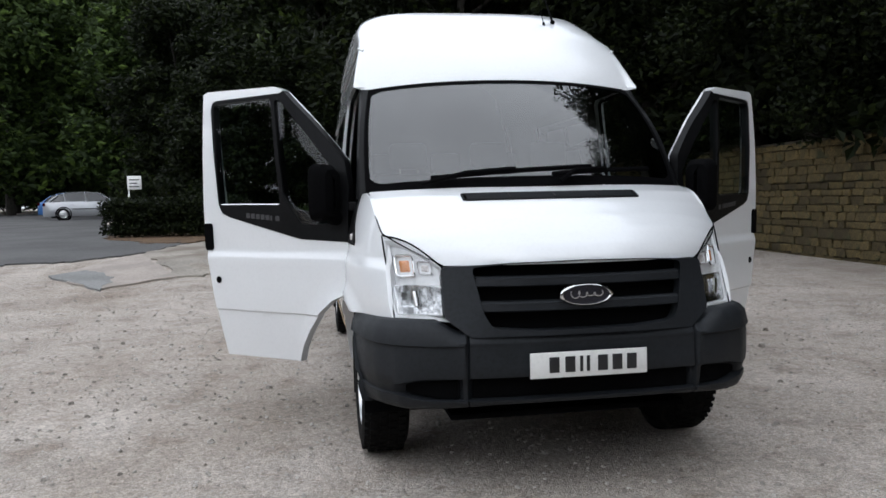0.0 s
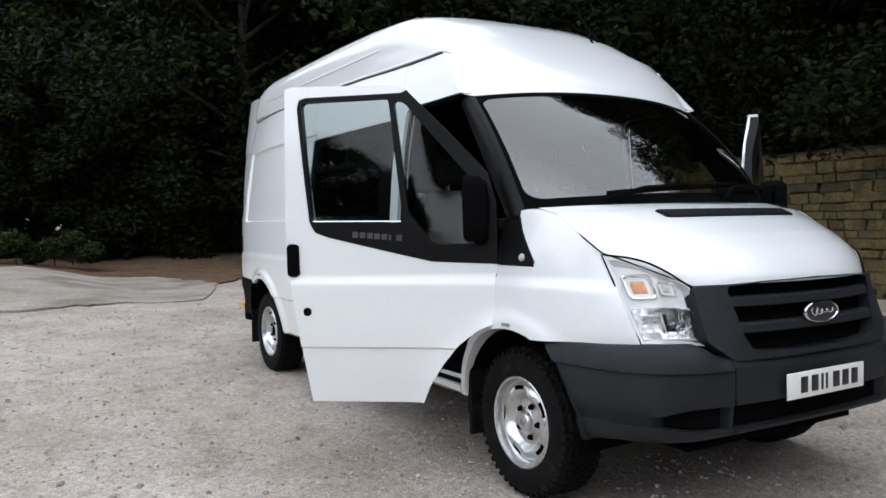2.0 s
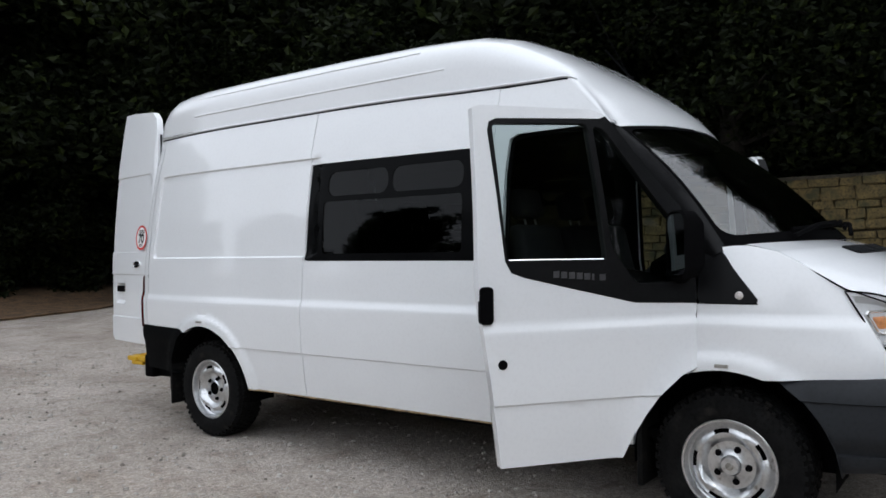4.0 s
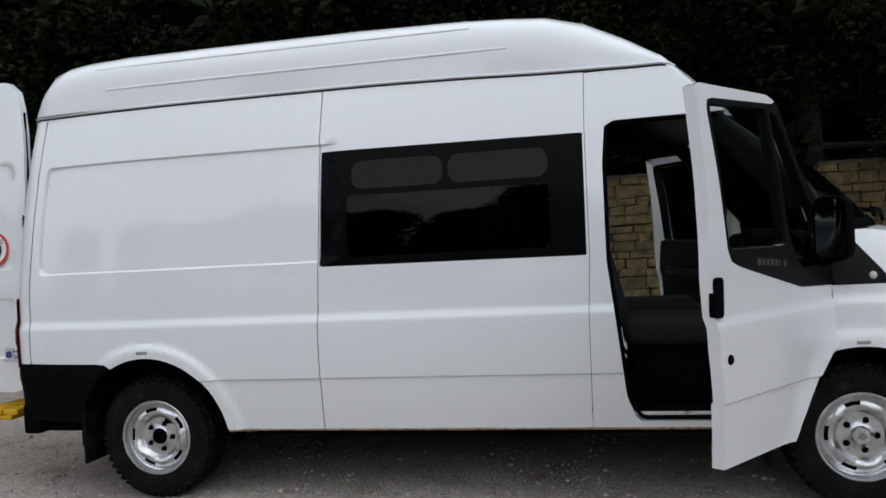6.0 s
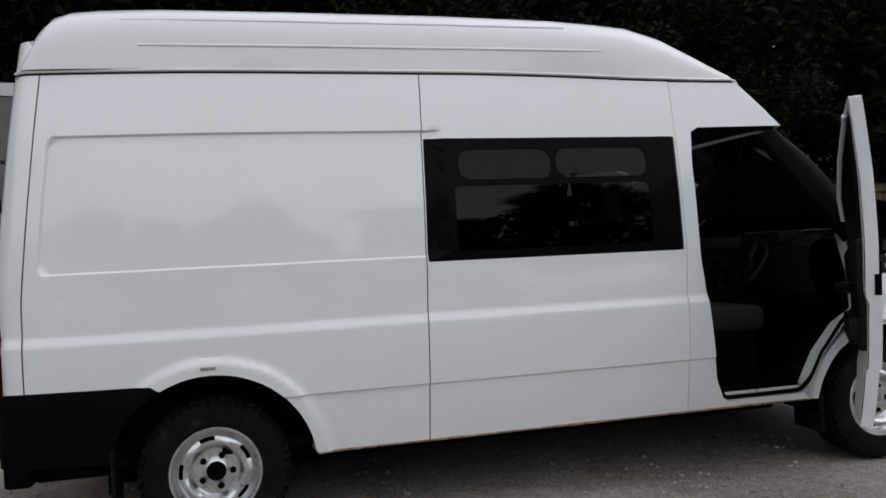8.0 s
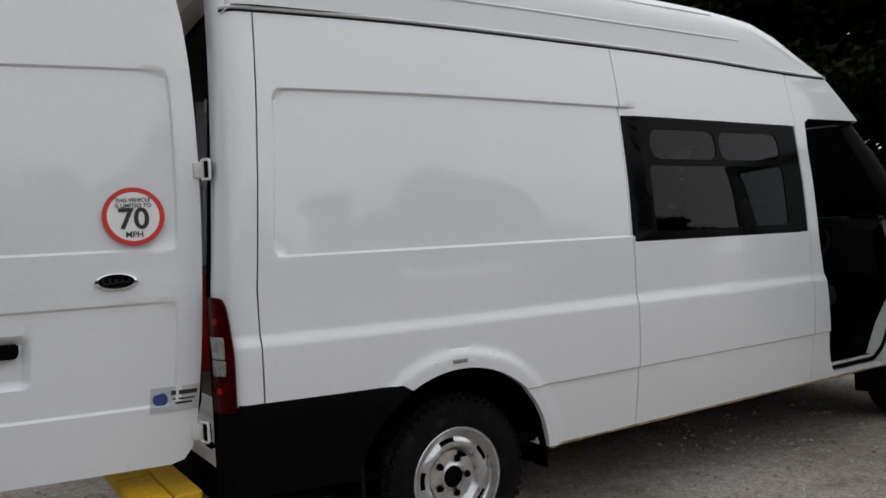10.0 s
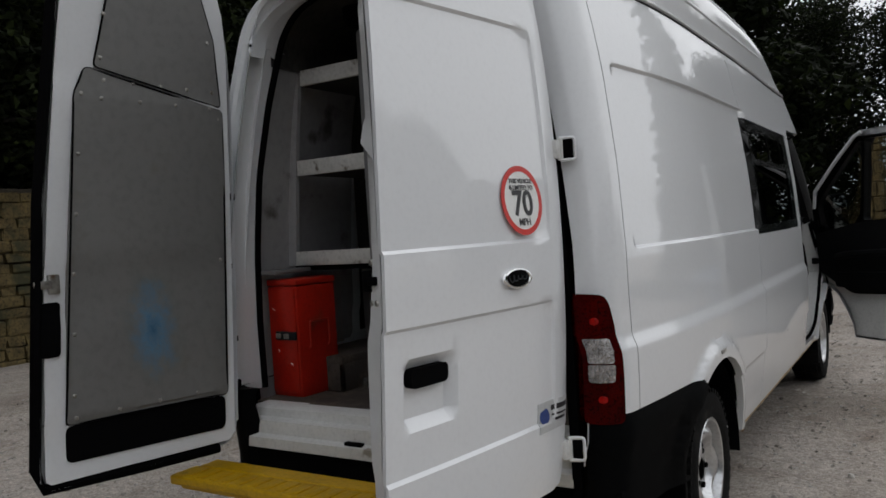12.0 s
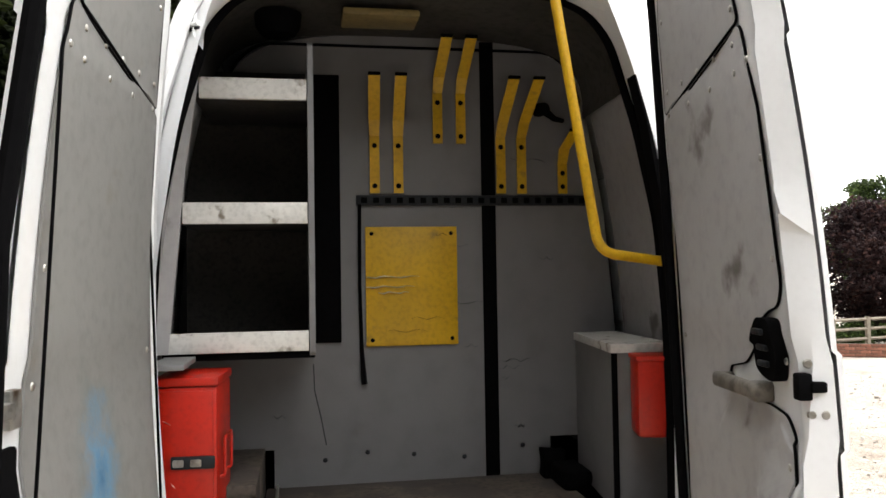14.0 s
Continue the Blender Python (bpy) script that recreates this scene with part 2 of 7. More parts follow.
GREY = mat("grey_lining", (0.19, 0.188, 0.182), 0.62, vary=0.05, scale=2.5, fine=30, dirt=(0.16, 0.15, 0.13), dirt_scale=5, dirt_at=(0.62, 0.76), bump=0.05)
LINING = mat("pale_lining", (0.34, 0.335, 0.335), 0.6, vary=0.05, scale=2.0, fine=24, dirt=(0.10, 0.09, 0.08), dirt_scale=5, dirt_at=(0.60, 0.74), bump=0.06)
# near-black colour stands for the shade inside the shelf unit
SHADOW_BOARD = mat("shaded_board", (0.022, 0.02, 0.018), 0.8, vary=0.3, scale=5)
GREY_WALL = mat("scuffed_grey_wall", (0.168, 0.168, 0.171), 0.6, vary=0.05, scale=1.3, fine=9, dirt=(0.09, 0.083, 0.076), dirt_scale=2.2, dirt_at=(0.60, 0.80), bump=0.05)
FLOORING = mat("dirty_ply", (0.10, 0.08, 0.062), 0.75, vary=0.3, scale=4, fine=40, dirt=(0.05, 0.04, 0.035), dirt_scale=5, dirt_at=(0.48, 0.62), bump=0.2)
RED_SPOT = mat("red_reflector", (0.36, 0.006, 0.004), 0.25, vary=0.2, scale=60, spec=0.2)
YELLOW = mat("yellow_paint", (0.62, 0.36, 0.006), 0.45, vary=0.08, scale=6, dirt=(0.30, 0.19, 0.03), dirt_scale=9, dirt_at=(0.63, 0.74))
RED = mat("red_paint", (0.44, 0.012, 0.003), 0.42, vary=0.08, scale=5, dirt=(0.22, 0.03, 0.015), dirt_scale=8, dirt_at=(0.6, 0.76))
METAL = mat("dull_metal", (0.42, 0.41, 0.38), 0.4, metal=0.85, vary=0.15, scale=18, dirt=(0.12, 0.08, 0.05), dirt_scale=16)
STICKER = mat("white_sticker", (0.82, 0.82, 0.80), 0.4, vary=0.02)
SIGN_RED = mat("sign_red", (0.62, 0.03, 0.02), 0.4, vary=0.03)
INK = mat("black_ink", (0.02, 0.02, 0.022), 0.4, vary=0.05)
NAVY = mat("navy_badge", (0.005, 0.006, 0.014), 0.25, vary=0.05, coat=0.6)
PLATE = mat("plate_white", (0.78, 0.78, 0.76), 0.4, vary=0.03)
RUST = mat("rusty_sill", (0.30, 0.21, 0.11), 0.8, vary=0.35, scale=14, fine=60, bump=0.3)
GLASS = glass("window_glass", (0.54, 0.62, 0.61))
SCREEN = glass("windscreen_glass", (0.40, 0.44, 0.43), ior=2.3)
PRIVACY = glass("privacy_glass", (0.09, 0.10, 0.10), ior=1.32)
LENS = glass("headlight_lens", (0.97, 0.97, 0.97), gloss=0.06)
# ---- the van: x across, y from the front bumper to the rear, wheels on z = 0 ----
SIDE = [(0.30, 0.868), (0.40, 0.905), (0.50, 0.928), (0.68, 0.948), (0.85, 0.957), (1.0, 0.958), (1.3, 0.951), (1.6, 0.928), (1.93, 0.884), (2.1, 0.85), (2.25, 0.815), (2.5, 0.74)]
SIDE_FINE = [(z, np.mean([lerp(SIDE, z + k) for k in np.linspace(-0.06, 0.06, 7)])) for z in np.arange(0.3, 2.5, 0.02)]
WHEELS = ((0.93, 0.35), (4.68, 0.345))
ROOF_EDGE = [(1.75, 2.25), (1.95, 2.25), (2.4, 2.26), (2.8, 2.275), (3.3, 2.285), (5.6, 2.287)]
VSIDE = {-1: Vector((-1, 0, 0)), 1: Vector((1, 0, 0))}


def flank(side, inset=0.0, recess=True):
    """The surface of one side of the body: u runs along the van and round its rear corner."""
    def place(u, z, depth=0.0):
        h = lerp(SIDE_FINE, z) + 0.016 * (1 - ss(0.985, 1.045, z)) - 0.010 * (1 - ss(0.680, 0.689, z)) * ss(0.36, 0.5, z)
        h -= (0.30 + 0.13 * ss(0.80, 1.15, z)) * max(0.0, 1.0 - u) ** 2 + 0.6 * (1 - ss(1.05, 1.5, u)) * max(0.0, z - 1.0) ** 2
        for cu, cz in WHEELS:
            r = math.hypot(u - cu, z - cz)
            h += 0.022 * (1 - (ss(0.47, 0.55, r) if cu < 2 else ss(0.525, 0.56, r)))
        if recess:
            h -= 0.015 * (1 - ss(-0.010, 0.0, rrect(u, z, 3.5, 5.43, 1.314, 1.962, 0.05)))
        h -= 0.055 * max(0.0, u - 4.3) ** 2
        if side > 0:
            h += 0.055 * ss(3.3, 4.8, u)
        h -= inset + depth
        lean = -max(0.0, z - 1.2) * 0.085 * ss(4.6, 5.4, u)
        ub, rad = 5.53, 0.09
        x, y = h, u
        if u > ub:
            a = min((u - ub) / rad, math.pi / 2)
            x = h - (rad - rad * math.cos(a)) + depth * 0.0
            y = ub + (rad - depth) * math.sin(a)
            x -= max(0.0, u - ub - rad * math.pi / 2)
        return Vector((side * x, y + lean, z))
    return place


van = thing("van", "white high-roof panel van with its doors open on gravel", "van")
ZS = (0.680, 0.6845, 0.689, 0.985, 0.997, 1.009, 1.021, 1.033, 1.045, 1.314, 1.317, 1.3205, 1.324, 1.952, 1.9555, 1.959, 1.962)
US = (5.42, 5.425, 5.43, 5.54, 5.56, 5.58, 5.60, 5.62, 5.64, 5.66)
G = 0.003

for side in (-1, 1):
    fl = flank(side)
    out = VSIDE[side]
    # front wing
    wing = [(0.70, 0.765)] + arc(0.93, 0.35, 0.445, 112, 74, 10) + [(1.045, 0.885), (1.045, 1.085), (0.785, 1.085), (0.93, 1.30), (0.965, 1.338), (0.90, 1.345), (0.84, 1.345), (0.72, 1.318), (0.63, 1.268), (0.54, 1.207), (0.462, 1.150), (0.392, 1.04), (0.325, 0.92), (0.262, 0.785), (0.5, 0.778)]
    part("wing", sheet(wing, fl, zs=ZS, du=0.025, dz=0.025, outward=out), WHITE, van)
    # lip of the wing behind the wheel, seen when the door is open
    lip_line = arc(0.93, 0.35, 0.447, 74, 6, 14) + list(reversed(arc(0.93, 0.35, 0.484, 70, 6, 14)))
    part("wing_lip", sheet(lip_line, fl, du=0.03, dz=0.03, outward=out, thick=0.09), WHITE, van)
    # black corner trim with the repeater lamp
    tri = soften([(0.772, 1.092), (1.043, 1.088), (1.043, 1.42), (1.0, 1.41), (0.945, 1.312)], 0.035)
    part("pillar_trim", sheet(tri, lambda u, z, d=0.0: fl(u, z, d - 0.006), outward=out, thick=0.03), TRIM, van, "black plastic pillar trim")
    bm = bmesh.new()
    c = fl(0.862, 1.125, -0.004)
    lathe(bm, [(0.0, 0.012), (0.014, 0.010), (0.019, 0.003), (0.019, -0.01)], 18, Matrix.Translation(c) @ out.to_track_quat("Z", "Y").to_matrix().to_4x4())
    part("repeater_lamp", bm, CLEAR_LENS, van, "round clear repeater lamp")
    # rocker under the cab door and pillar behind it
    b_pillar = [(2.195, 0.40), (2.185, 1.0), (2.168, 1.30), (2.165, 1.955), (2.155, 2.225), (1.757, 2.232), (1.62, 2.10), (1.478, 1.968), (2.02, 1.962)] + soften([(2.065, 1.952), (2.085, 1.75), (2.088, 1.25), (2.06, 0.98), (2.02, 0.56), (1.97, 0.438)], 0.03)[2:-2] + [(1.95, 0.435), (1.46, 0.435), (1.42, 0.40)]
    part("side_frame", sheet(b_pillar, fl, zs=ZS, outward=out, thick=0.06), WHITE, van)
    part("frame_trim", sheet(b_pillar, lambda u, z, d=0.0: fl(u, z, d + 0.066), outward=-out, thick=0.0), DASH, van, "dark inner pillar trim")
    # sliding side door
    door = [(2.195 + G, 0.40), (2.185 + G, 1.0), (2.168 + G, 1.30), (2.165 + G, 1.955), (2.155 + G, 2.235), (2.8, 2.262), (3.586 - G, 2.272), (3.602 - G, 1.922), (3.622 - G, 1.285), (3.635 - G, 0.95), (3.645 - G, 0.40)]
    hole = [(2.184, 1.285), (2.178, 1.912), (3.594, 1.918), (3.614, 1.290)]
    slider = part("sliding_door", sheet(door, fl, holes=[soften(hole, 0.012)], zs=ZS, outward=out, thick=0.03), WHITE, van)
    inset = lambda u, z, d=0.0: fl(u, z, d + 0.004)
    panes = [soften([(2.36, 1.335), (2.36, 1.665), (3.45, 1.668), (3.45, 1.335)], 0.03), rounded(2.36, 2.885, 1.70, 1.855, 0.06), rounded(2.915, 3.42, 1.70, 1.855, 0.06)]
    frame_hole = [(2.190, 1.29), (2.184, 1.908), (3.589, 1.913), (3.608, 1.294)]
    surround = part("window_surround", sheet(soften(frame_hole, 0.012), inset, holes=panes, outward=out, thick=0.012), SURROUND, slider, "black glazing surround")
    for ring in panes:
        pane = part("pane", sheet(ring, lambda u, z, d=0.0: fl(u, z, d + 0.008), outward=out, thick=0.0), PRIVACY, slider, "dark tinted pane")
    # rear quarter panel
    quarter = [(3.586 + G, 2.272), (3.602 + G, 1.922), (3.622 + G, 1.285), (3.635 + G, 0.95), (3.645 + G, 0.40), (4.205, 0.40)]
    curve = [(4.68 - 0.475 * math.cos(a), 0.345 + 0.475 * math.sin(a)) for a in np.linspace(radians(8), radians(119), 20)]
    quarter += curve + [(4.95, 0.786), (5.485, 0.790), (5.485, 2.274)]
    part("quarter_panel", sheet(quarter, fl, zs=ZS, us=US, du=0.022, dz=0.022, outward=out, thick=0.03), WHITE, van)
    # rear pillar, round the corner
    turn_in = 5.685 if side < 0 else 5.622
    pil = [(5.485 + 2 * G, 0.790), (5.485 + 2 * G, 2.274), (5.53, 2.40), (5.56, 2.44), (turn_in + 0.04 * (side < 0), 2.44), (turn_in, 1.35), (turn_in, 0.62), (5.58, 0.62), (5.58, 0.790)]
    part("rear_pillar", sheet(pil, fl, zs=ZS, us=US, outward=out, thick=0.0), WHITE, van)
    # tail lamp on the pillar
    edge = 5.70 if side < 0 else 5.62
    lamp = soften([(5.583, 0.765), (5.584, 0.95), (5.588, 1.07), (5.600, 1.15), (5.615, 1.18), (edge, 1.185), (edge, 0.765)], 0.02)
    lf = lambda u, z, d=0.0: fl(u, z, d - 0.014)
    tl = part("tail_lamp", sheet(lamp, lf, us=US, outward=out, thick=0.03), RED_LENS, van, "red tail lamp with a clear middle")
    for z0, z1, ma in ((0.90, 0.957, LAMP_CELL), (0.961, 1.04, LAMP_CELL)) if side < 0 else ():
        part("lamp_cell", sheet(soften([(5.613, z0), (5.609, z1), (5.686, z1), (5.686, z0)], 0.008), lambda u, z, d=0.0: fl(u, z, d - 0.018), us=US, outward=out, thick=0.01), ma, tl)
    for zc in (0.845, 1.095):
        bm = bmesh.new()
        lathe(bm, [(0.0, 0.003), (0.009, 0.0025), (0.015, 0.0)], 16, Matrix.Translation(fl(5.645, zc, -0.013)) @ Vector((0.3 * side, 1, 0)).to_track_quat("Z", "Y").to_matrix().to_4x4())
        part("reflector", bm, RED_SPOT, tl)
    # black quarter bumper behind the rear wheel
    qb = [(4.925, 0.766), (4.96, 0.781), (5.40, 0.784), (5.68, 0.784), (5.68, 0.45), (5.05, 0.44)] + [(4.68 + 0.475 * math.cos(a), 0.345 + 0.475 * math.sin(a)) for a in np.linspace(radians(15), radians(58), 9)]
    part("rear_corner_bumper", sheet(qb, lambda u, z, d=0.0: fl(u, max(z, 0.5), d - 0.012 * ss(0.784, 0.74, z)) * 1.0 + Vector((0, 0, min(0, z - 0.5))), us=US, outward=out, thick=0.05), DARK_PLASTIC, van, "black plastic corner bumper")
    # filler badge over the rear arch and a small one on the front arch
    for u, z, w in ((4.69, 0.852, 0.035), (0.93, 0.815, 0.03)):
        bm = bmesh.new()
        c = fl(u, z, 0)
        box(bm, c.x - 0.004, c.x + 0.004, c.y - w, c.y + w, c.z - 0.008, c.z + 0.008, 0.002)
        part("badge", bm, METAL, van)
    # sill with rust along its lower edge
    bm = bmesh.new()
    tube(bm, [fl(y, 0.397, 0.001) for y in np.linspace(1.42, 4.20, 40)], [0.006 + 0.003 * noise.noise(Vector((y * 3, side, 0))) for y in np.linspace(1.42, 4.20, 40)], 6)
    part("sill_seam", bm, RUST, van, "rusty lower sill seam")
    bm = boxed(side * 0.80, side * 0.88, 1.40, 4.22, 0.40, 0.47, bevel=0.01)
    part("sill", bm, WHITE_IN, van)
    # wheel arch liners
    for (cu, cz), nm in zip(WHEELS, ("front", "rear")):
        bm = bmesh.new()
        rr, deep = (0.47, 0.705) if nm == "rear" else (0.442, 0.63)
        a0 = -5
        loft(bm, [[(side * x, cu + rr * math.cos(radians(a)), cz + rr * math.sin(radians(a))) for a in range(a0, 186, 10)] for x in (0.925, deep)])
        bm.faces.new([bm.verts.new((side * deep, cu + rr * math.cos(radians(a)), cz + rr * math.sin(radians(a)))) for a in range(a0, 186, 10)])
        part("wheel_arch", bm, BLACK, van)
        bm = boxed(side * 0.70, side * 0.93, cu + (0.40 if nm == "front" else 0.44), cu + (0.43 if nm == "front" else 0.46), 0.20, 0.56, bevel=0.008)
        part("mudflap", bm, RUBBER, van)
    # rain gutter
    bm = bmesh.new()
    gp = [Vector((side * 0.795, 1.70, 2.222)), Vector((side * 0.815, 1.728, 2.236))] + [fl(u, lerp(ROOF_EDGE, u) - 0.007, -0.004) for u in [1.765] + list(np.arange(1.8, 5.46, 0.12)) + [5.50, 5.53, 5.55, 5.57, 5.59, 5.61]]
    tube(bm, gp, 0.010, 8, flat=0.8)
    part("gutter", bm, WHITE, van)
    bm = bmesh.new()
    tube(bm, [p + Vector((0, 0, -0.013)) for p in gp], 0.005, 6)
    part("gutter_seal", bm, PLASTIC, van)

# roof: cross-sections from the windscreen's top edge to the rear
def roof_row(yc, zc, ye, ze, xe, n, cut=0.0):
    row = []
    for k in range(-20, 21):
        a = math.pi / 2 * k / 20
        sx = math.copysign(abs(math.sin(a)) ** (2 / n), a)
        f = 1 - abs(math.cos(a)) ** (2 / n)
        w = abs(math.cos(a)) ** (2 / n)
        row.append((sx * xe, yc + (ye - yc) * (1 - w) ** 1.0, ze + (zc - ze) * w))
    return row

def screen(v, t, up=0.0):
    """The windscreen's surface: v from its foot to its top edge, t across."""
    bx, by0, by1, bz0, bz1 = 0.884, 0.615, 0.972, 1.372, 1.342
    tx, ty0, ty1, tz0, tz1 = 0.812, 1.335, 1.482, 1.985, 1.945
    f = abs(t)
    bow = 0.028 * math.sin(math.pi * v)
    x = t * (bx + (tx - bx) * v + 0.018 * math.sin(math.pi * v))
    y = (by0 + (by1 - by0) * f ** 2.2) * (1 - v) + (ty0 + (ty1 - ty0) * f ** 2.2) * v - bow
    z = (bz0 + (bz1 - bz0) * f ** 2.5) * (1 - v) + (tz0 + (tz1 - tz0) * f ** 2.2) * v + bow
    return Vector((x, y, z + up))

# the front rows start on the windscreen's top edge and end on the side frame
rows = []
fr = flank(1)
lip = []
for x, y, z in roof_row(1.328, 1.99, 1.478, 1.968, fr(1.478, 1.968).x, 2.1):
    s = min(1.0, abs(x) / 0.812)
    p = screen(1.0, s, 0.006) + Vector((0, -0.006, 0))
    k = max(0.0, (abs(x) - 0.812) / (fr(1.478, 1.968).x - 0.812))
    p = p.lerp(fr(1.478, 1.968), k)
    lip.append(Vector((abs(x) if k == 0 else p.x, p.y, p.z)) - Vector((abs(x), y, z)))
for yc, zc, q, n, c in ((1.328, 1.99, 0.0, 2.1, 1.0), (1.342, 2.015, 0.05, 2.1, 0.97), (1.40, 2.075, 0.2, 2.25, 0.85), (1.46, 2.13, 0.4, 2.5, 0.65), (1.60, 2.235, 0.7, 2.6, 0.35), (1.75, 2.335, 1.0, 2.7, 0.0)):
    e = fr(1.478 + 0.142 * min(1, q * 2) + 0.137 * max(0, q * 2 - 1), 1.968 + 0.132 * min(1, q * 2) + 0.132 * max(0, q * 2 - 1))
    rows.append([(x + math.copysign(d.x * c, x), y + d.y * c, z + d.z * c) for (x, y, z), d in zip(roof_row(yc, zc, e.y, e.z, e.x, n), lip)])
for yc, zc, ye, xe, n in ((1.95, 2.472, 1.95, 0.812, 3.2), (2.15, 2.563, 2.15, 0.811, 4.0), (2.35, 2.610, 2.35, 0.810, 4.6), (2.55, 2.624, 2.55, 0.811, 4.8), (2.8, 2.637, 2.8, 0.811, 4.9), (3.4, 2.648, 3.4, 0.811, 4.9), (4.2, 2.65, 4.2, 0.81, 4.8), (4.85, 2.65, 4.85, 0.797, 4.8), (5.12, 2.645, 5.15, 0.776, 4.6), (5.25, 2.638, 5.31, 0.762, 4.4), (5.32, 2.622, 5.41, 0.752, 4.1), (5.355, 2.59, 5.465, 0.738, 3.7), (5.365, 2.55, 5.48, 0.728, 3.3)):
    row = roof_row(yc, zc, ye, lerp(ROOF_EDGE, ye), xe, n)
    rows.append([(x * (1 + (0.055 * ss(3.3, 4.8, y) / 0.8 if x > 0 else 0)), y, z) for x, y, z in row])
bm = bmesh.new()
loft(bm, rows)
part("roof", bm, WHITE, van, smooth=50)
for side in (-1, 1):
    for z, y0, y1 in ((2.40, 2.55, 5.05), (2.53, 2.75, 5.05)):
        bm = bmesh.new()
        rows = []
        for y in np.arange(y0, y1, 0.12):
            f = lerp([(2.55, 4.8), (2.8, 4.9), (4.2, 4.8), (5.15, 4.6)], y)
            zc = lerp([(2.55, 2.632), (2.8, 2.642), (3.4, 2.648), (4.85, 2.65), (5.12, 2.645)], y)
            sx = lerp([(2.55, 0.811), (4.2, 0.81), (4.85, 0.797), (5.15, 0.776)], y) * (1 - ((z - lerp(ROOF_EDGE, y)) / (zc - lerp(ROOF_EDGE, y))) ** f) ** (1 / f)
            sx *= 1 + (0.055 * ss(3.3, 4.8, y) / 0.8 if side > 0 else 0)
            fade = min(1.0, (y - y0 + 0.05) / 0.3, (y1 - y + 0.02) / 0.3)
            rows.append((side * (sx - 0.007 + 0.004 * fade), y, z))
        tube(bm, rows, 0.009, 8)
        part("roof_bead", bm, WHITE, van, smooth=60)

# bonnet
HOOD_E = [(0.0, (0.588, 0.193, 1.018)), (0.12, (0.68, 0.265, 1.066)), (0.25, (0.762, 0.355, 1.112)), (0.4, (0.828, 0.462, 1.155)), (0.6, (0.846, 0.60, 1.243)), (0.8, (0.852, 0.715, 1.312)), (1.0, (0.855, 0.86, 1.350))]
HOOD_C = [(0.0, (0.045, 1.022)), (0.04, (0.05, 1.05)), (0.12, (0.085, 1.098)), (0.25, (0.155, 1.155)), (0.4, (0.25, 1.213)), (0.6, (0.375, 1.272)), (0.8, (0.50, 1.322)), (1.0, (0.62, 1.362))]
def hood(v, t, up=0.0):
    ex, ey, ez = (lerp([(a, p[i]) for a, p in HOOD_E], v) for i in range(3))
    cy, cz = (lerp([(a, p[i]) for a, p in HOOD_C], v) for i in range(2))
    f = abs(t)
    return Vector((t * ex, cy + (ey - cy) * f ** 2.4, cz + (ez - cz) * f ** 3.6 + 0.010 * math.sin(math.pi * v) * (1 - f ** 6) + up))

bm = bmesh.new()
loft(bm, [[hood(v, t) for t in np.linspace(-0.994, 0.994, 41)] for v in np.linspace(0, 1, 36)])
part("bonnet", bm, WHITE, van, smooth=60)
for side in (-1, 1):
    bm = bmesh.new()
    tube(bm, [hood(v, side * 0.998, -0.001) for v in np.linspace(0.0, 1.0, 24)], 0.0035, 6)
    part("bonnet_gap", bm, BLACK, van)
# bonnet vent with ribs, let into the bonnet
bm = bmesh.new()
loft(bm, [[hood(v, t, 0.003) for t in np.linspace(-0.505, 0.505, 25)] for v in (0.672, 0.70, 0.73, 0.76, 0.788)])
vent = part("bonnet_vent", bm, BLACK, van, "black slotted bonnet vent", smooth=60)
for v in (0.688, 0.706, 0.724, 0.742, 0.760, 0.776):
    bm = bmesh.new()
    tube(bm, [hood(v, t, 0.006) for t in np.linspace(-0.49, 0.49, 25)], 0.0035, 6)
    part("rib", bm, PLASTIC, vent)
for t in (-0.255, 0.0, 0.255):
    bm = bmesh.new()
    tube(bm, [hood(v, t, 0.006) for v in np.linspace(0.68, 0.782, 6)], 0.007, 6)
    part("rib", bm, DASH, vent)
bm = bmesh.new()
tube(bm, [hood(0.672, t, 0.004) for t in np.linspace(-0.50, 0.50, 25)] + [hood(v, 0.51, 0.004) for v in np.linspace(0.68, 0.78, 6)] + [hood(0.788, t, 0.004) for t in np.linspace(0.50, -0.50, 25)] + [hood(v, -0.51, 0.004) for v in np.linspace(0.78, 0.672, 6)], 0.006, 6)
part("vent_frame", bm, TRIM, vent)

# windscreen and pillars
bm = bmesh.new()
loft(bm, [[screen(v, t) for t in np.linspace(-1, 1, 33)] for v in np.linspace(0, 1, 17)])
ws = part("windscreen", bm, SCREEN, van, "raked windscreen glass", smooth=60)
part("frit", sheet([(-1, -0.01), (1, -0.01), (1, 1.0), (-1, 1.0)], lambda t, v, d=0.0: screen(v, t) + Vector((0, -0.003 + d, 0.002)), holes=[rounded(-0.948, 0.948, 0.058, 0.970, 0.08, 6)], du=0.08, dz=0.08, outward=Vector((0, -1, 0.5)), thick=0.0), BLACK, ws, "black border of the glass", smooth=60)
bm = bmesh.new()
loft(bm, [[Vector((t * 0.85, 0.615 + 0.29 * abs(t) ** 2.2 - 0.03 + k * 0.05, 1.318 + 0.022 * k)) for t in np.linspace(-1, 1, 25)] for k in (0, 1, 2)])
part("scuttle", bm, TRIM, van, "black plastic scuttle panel")
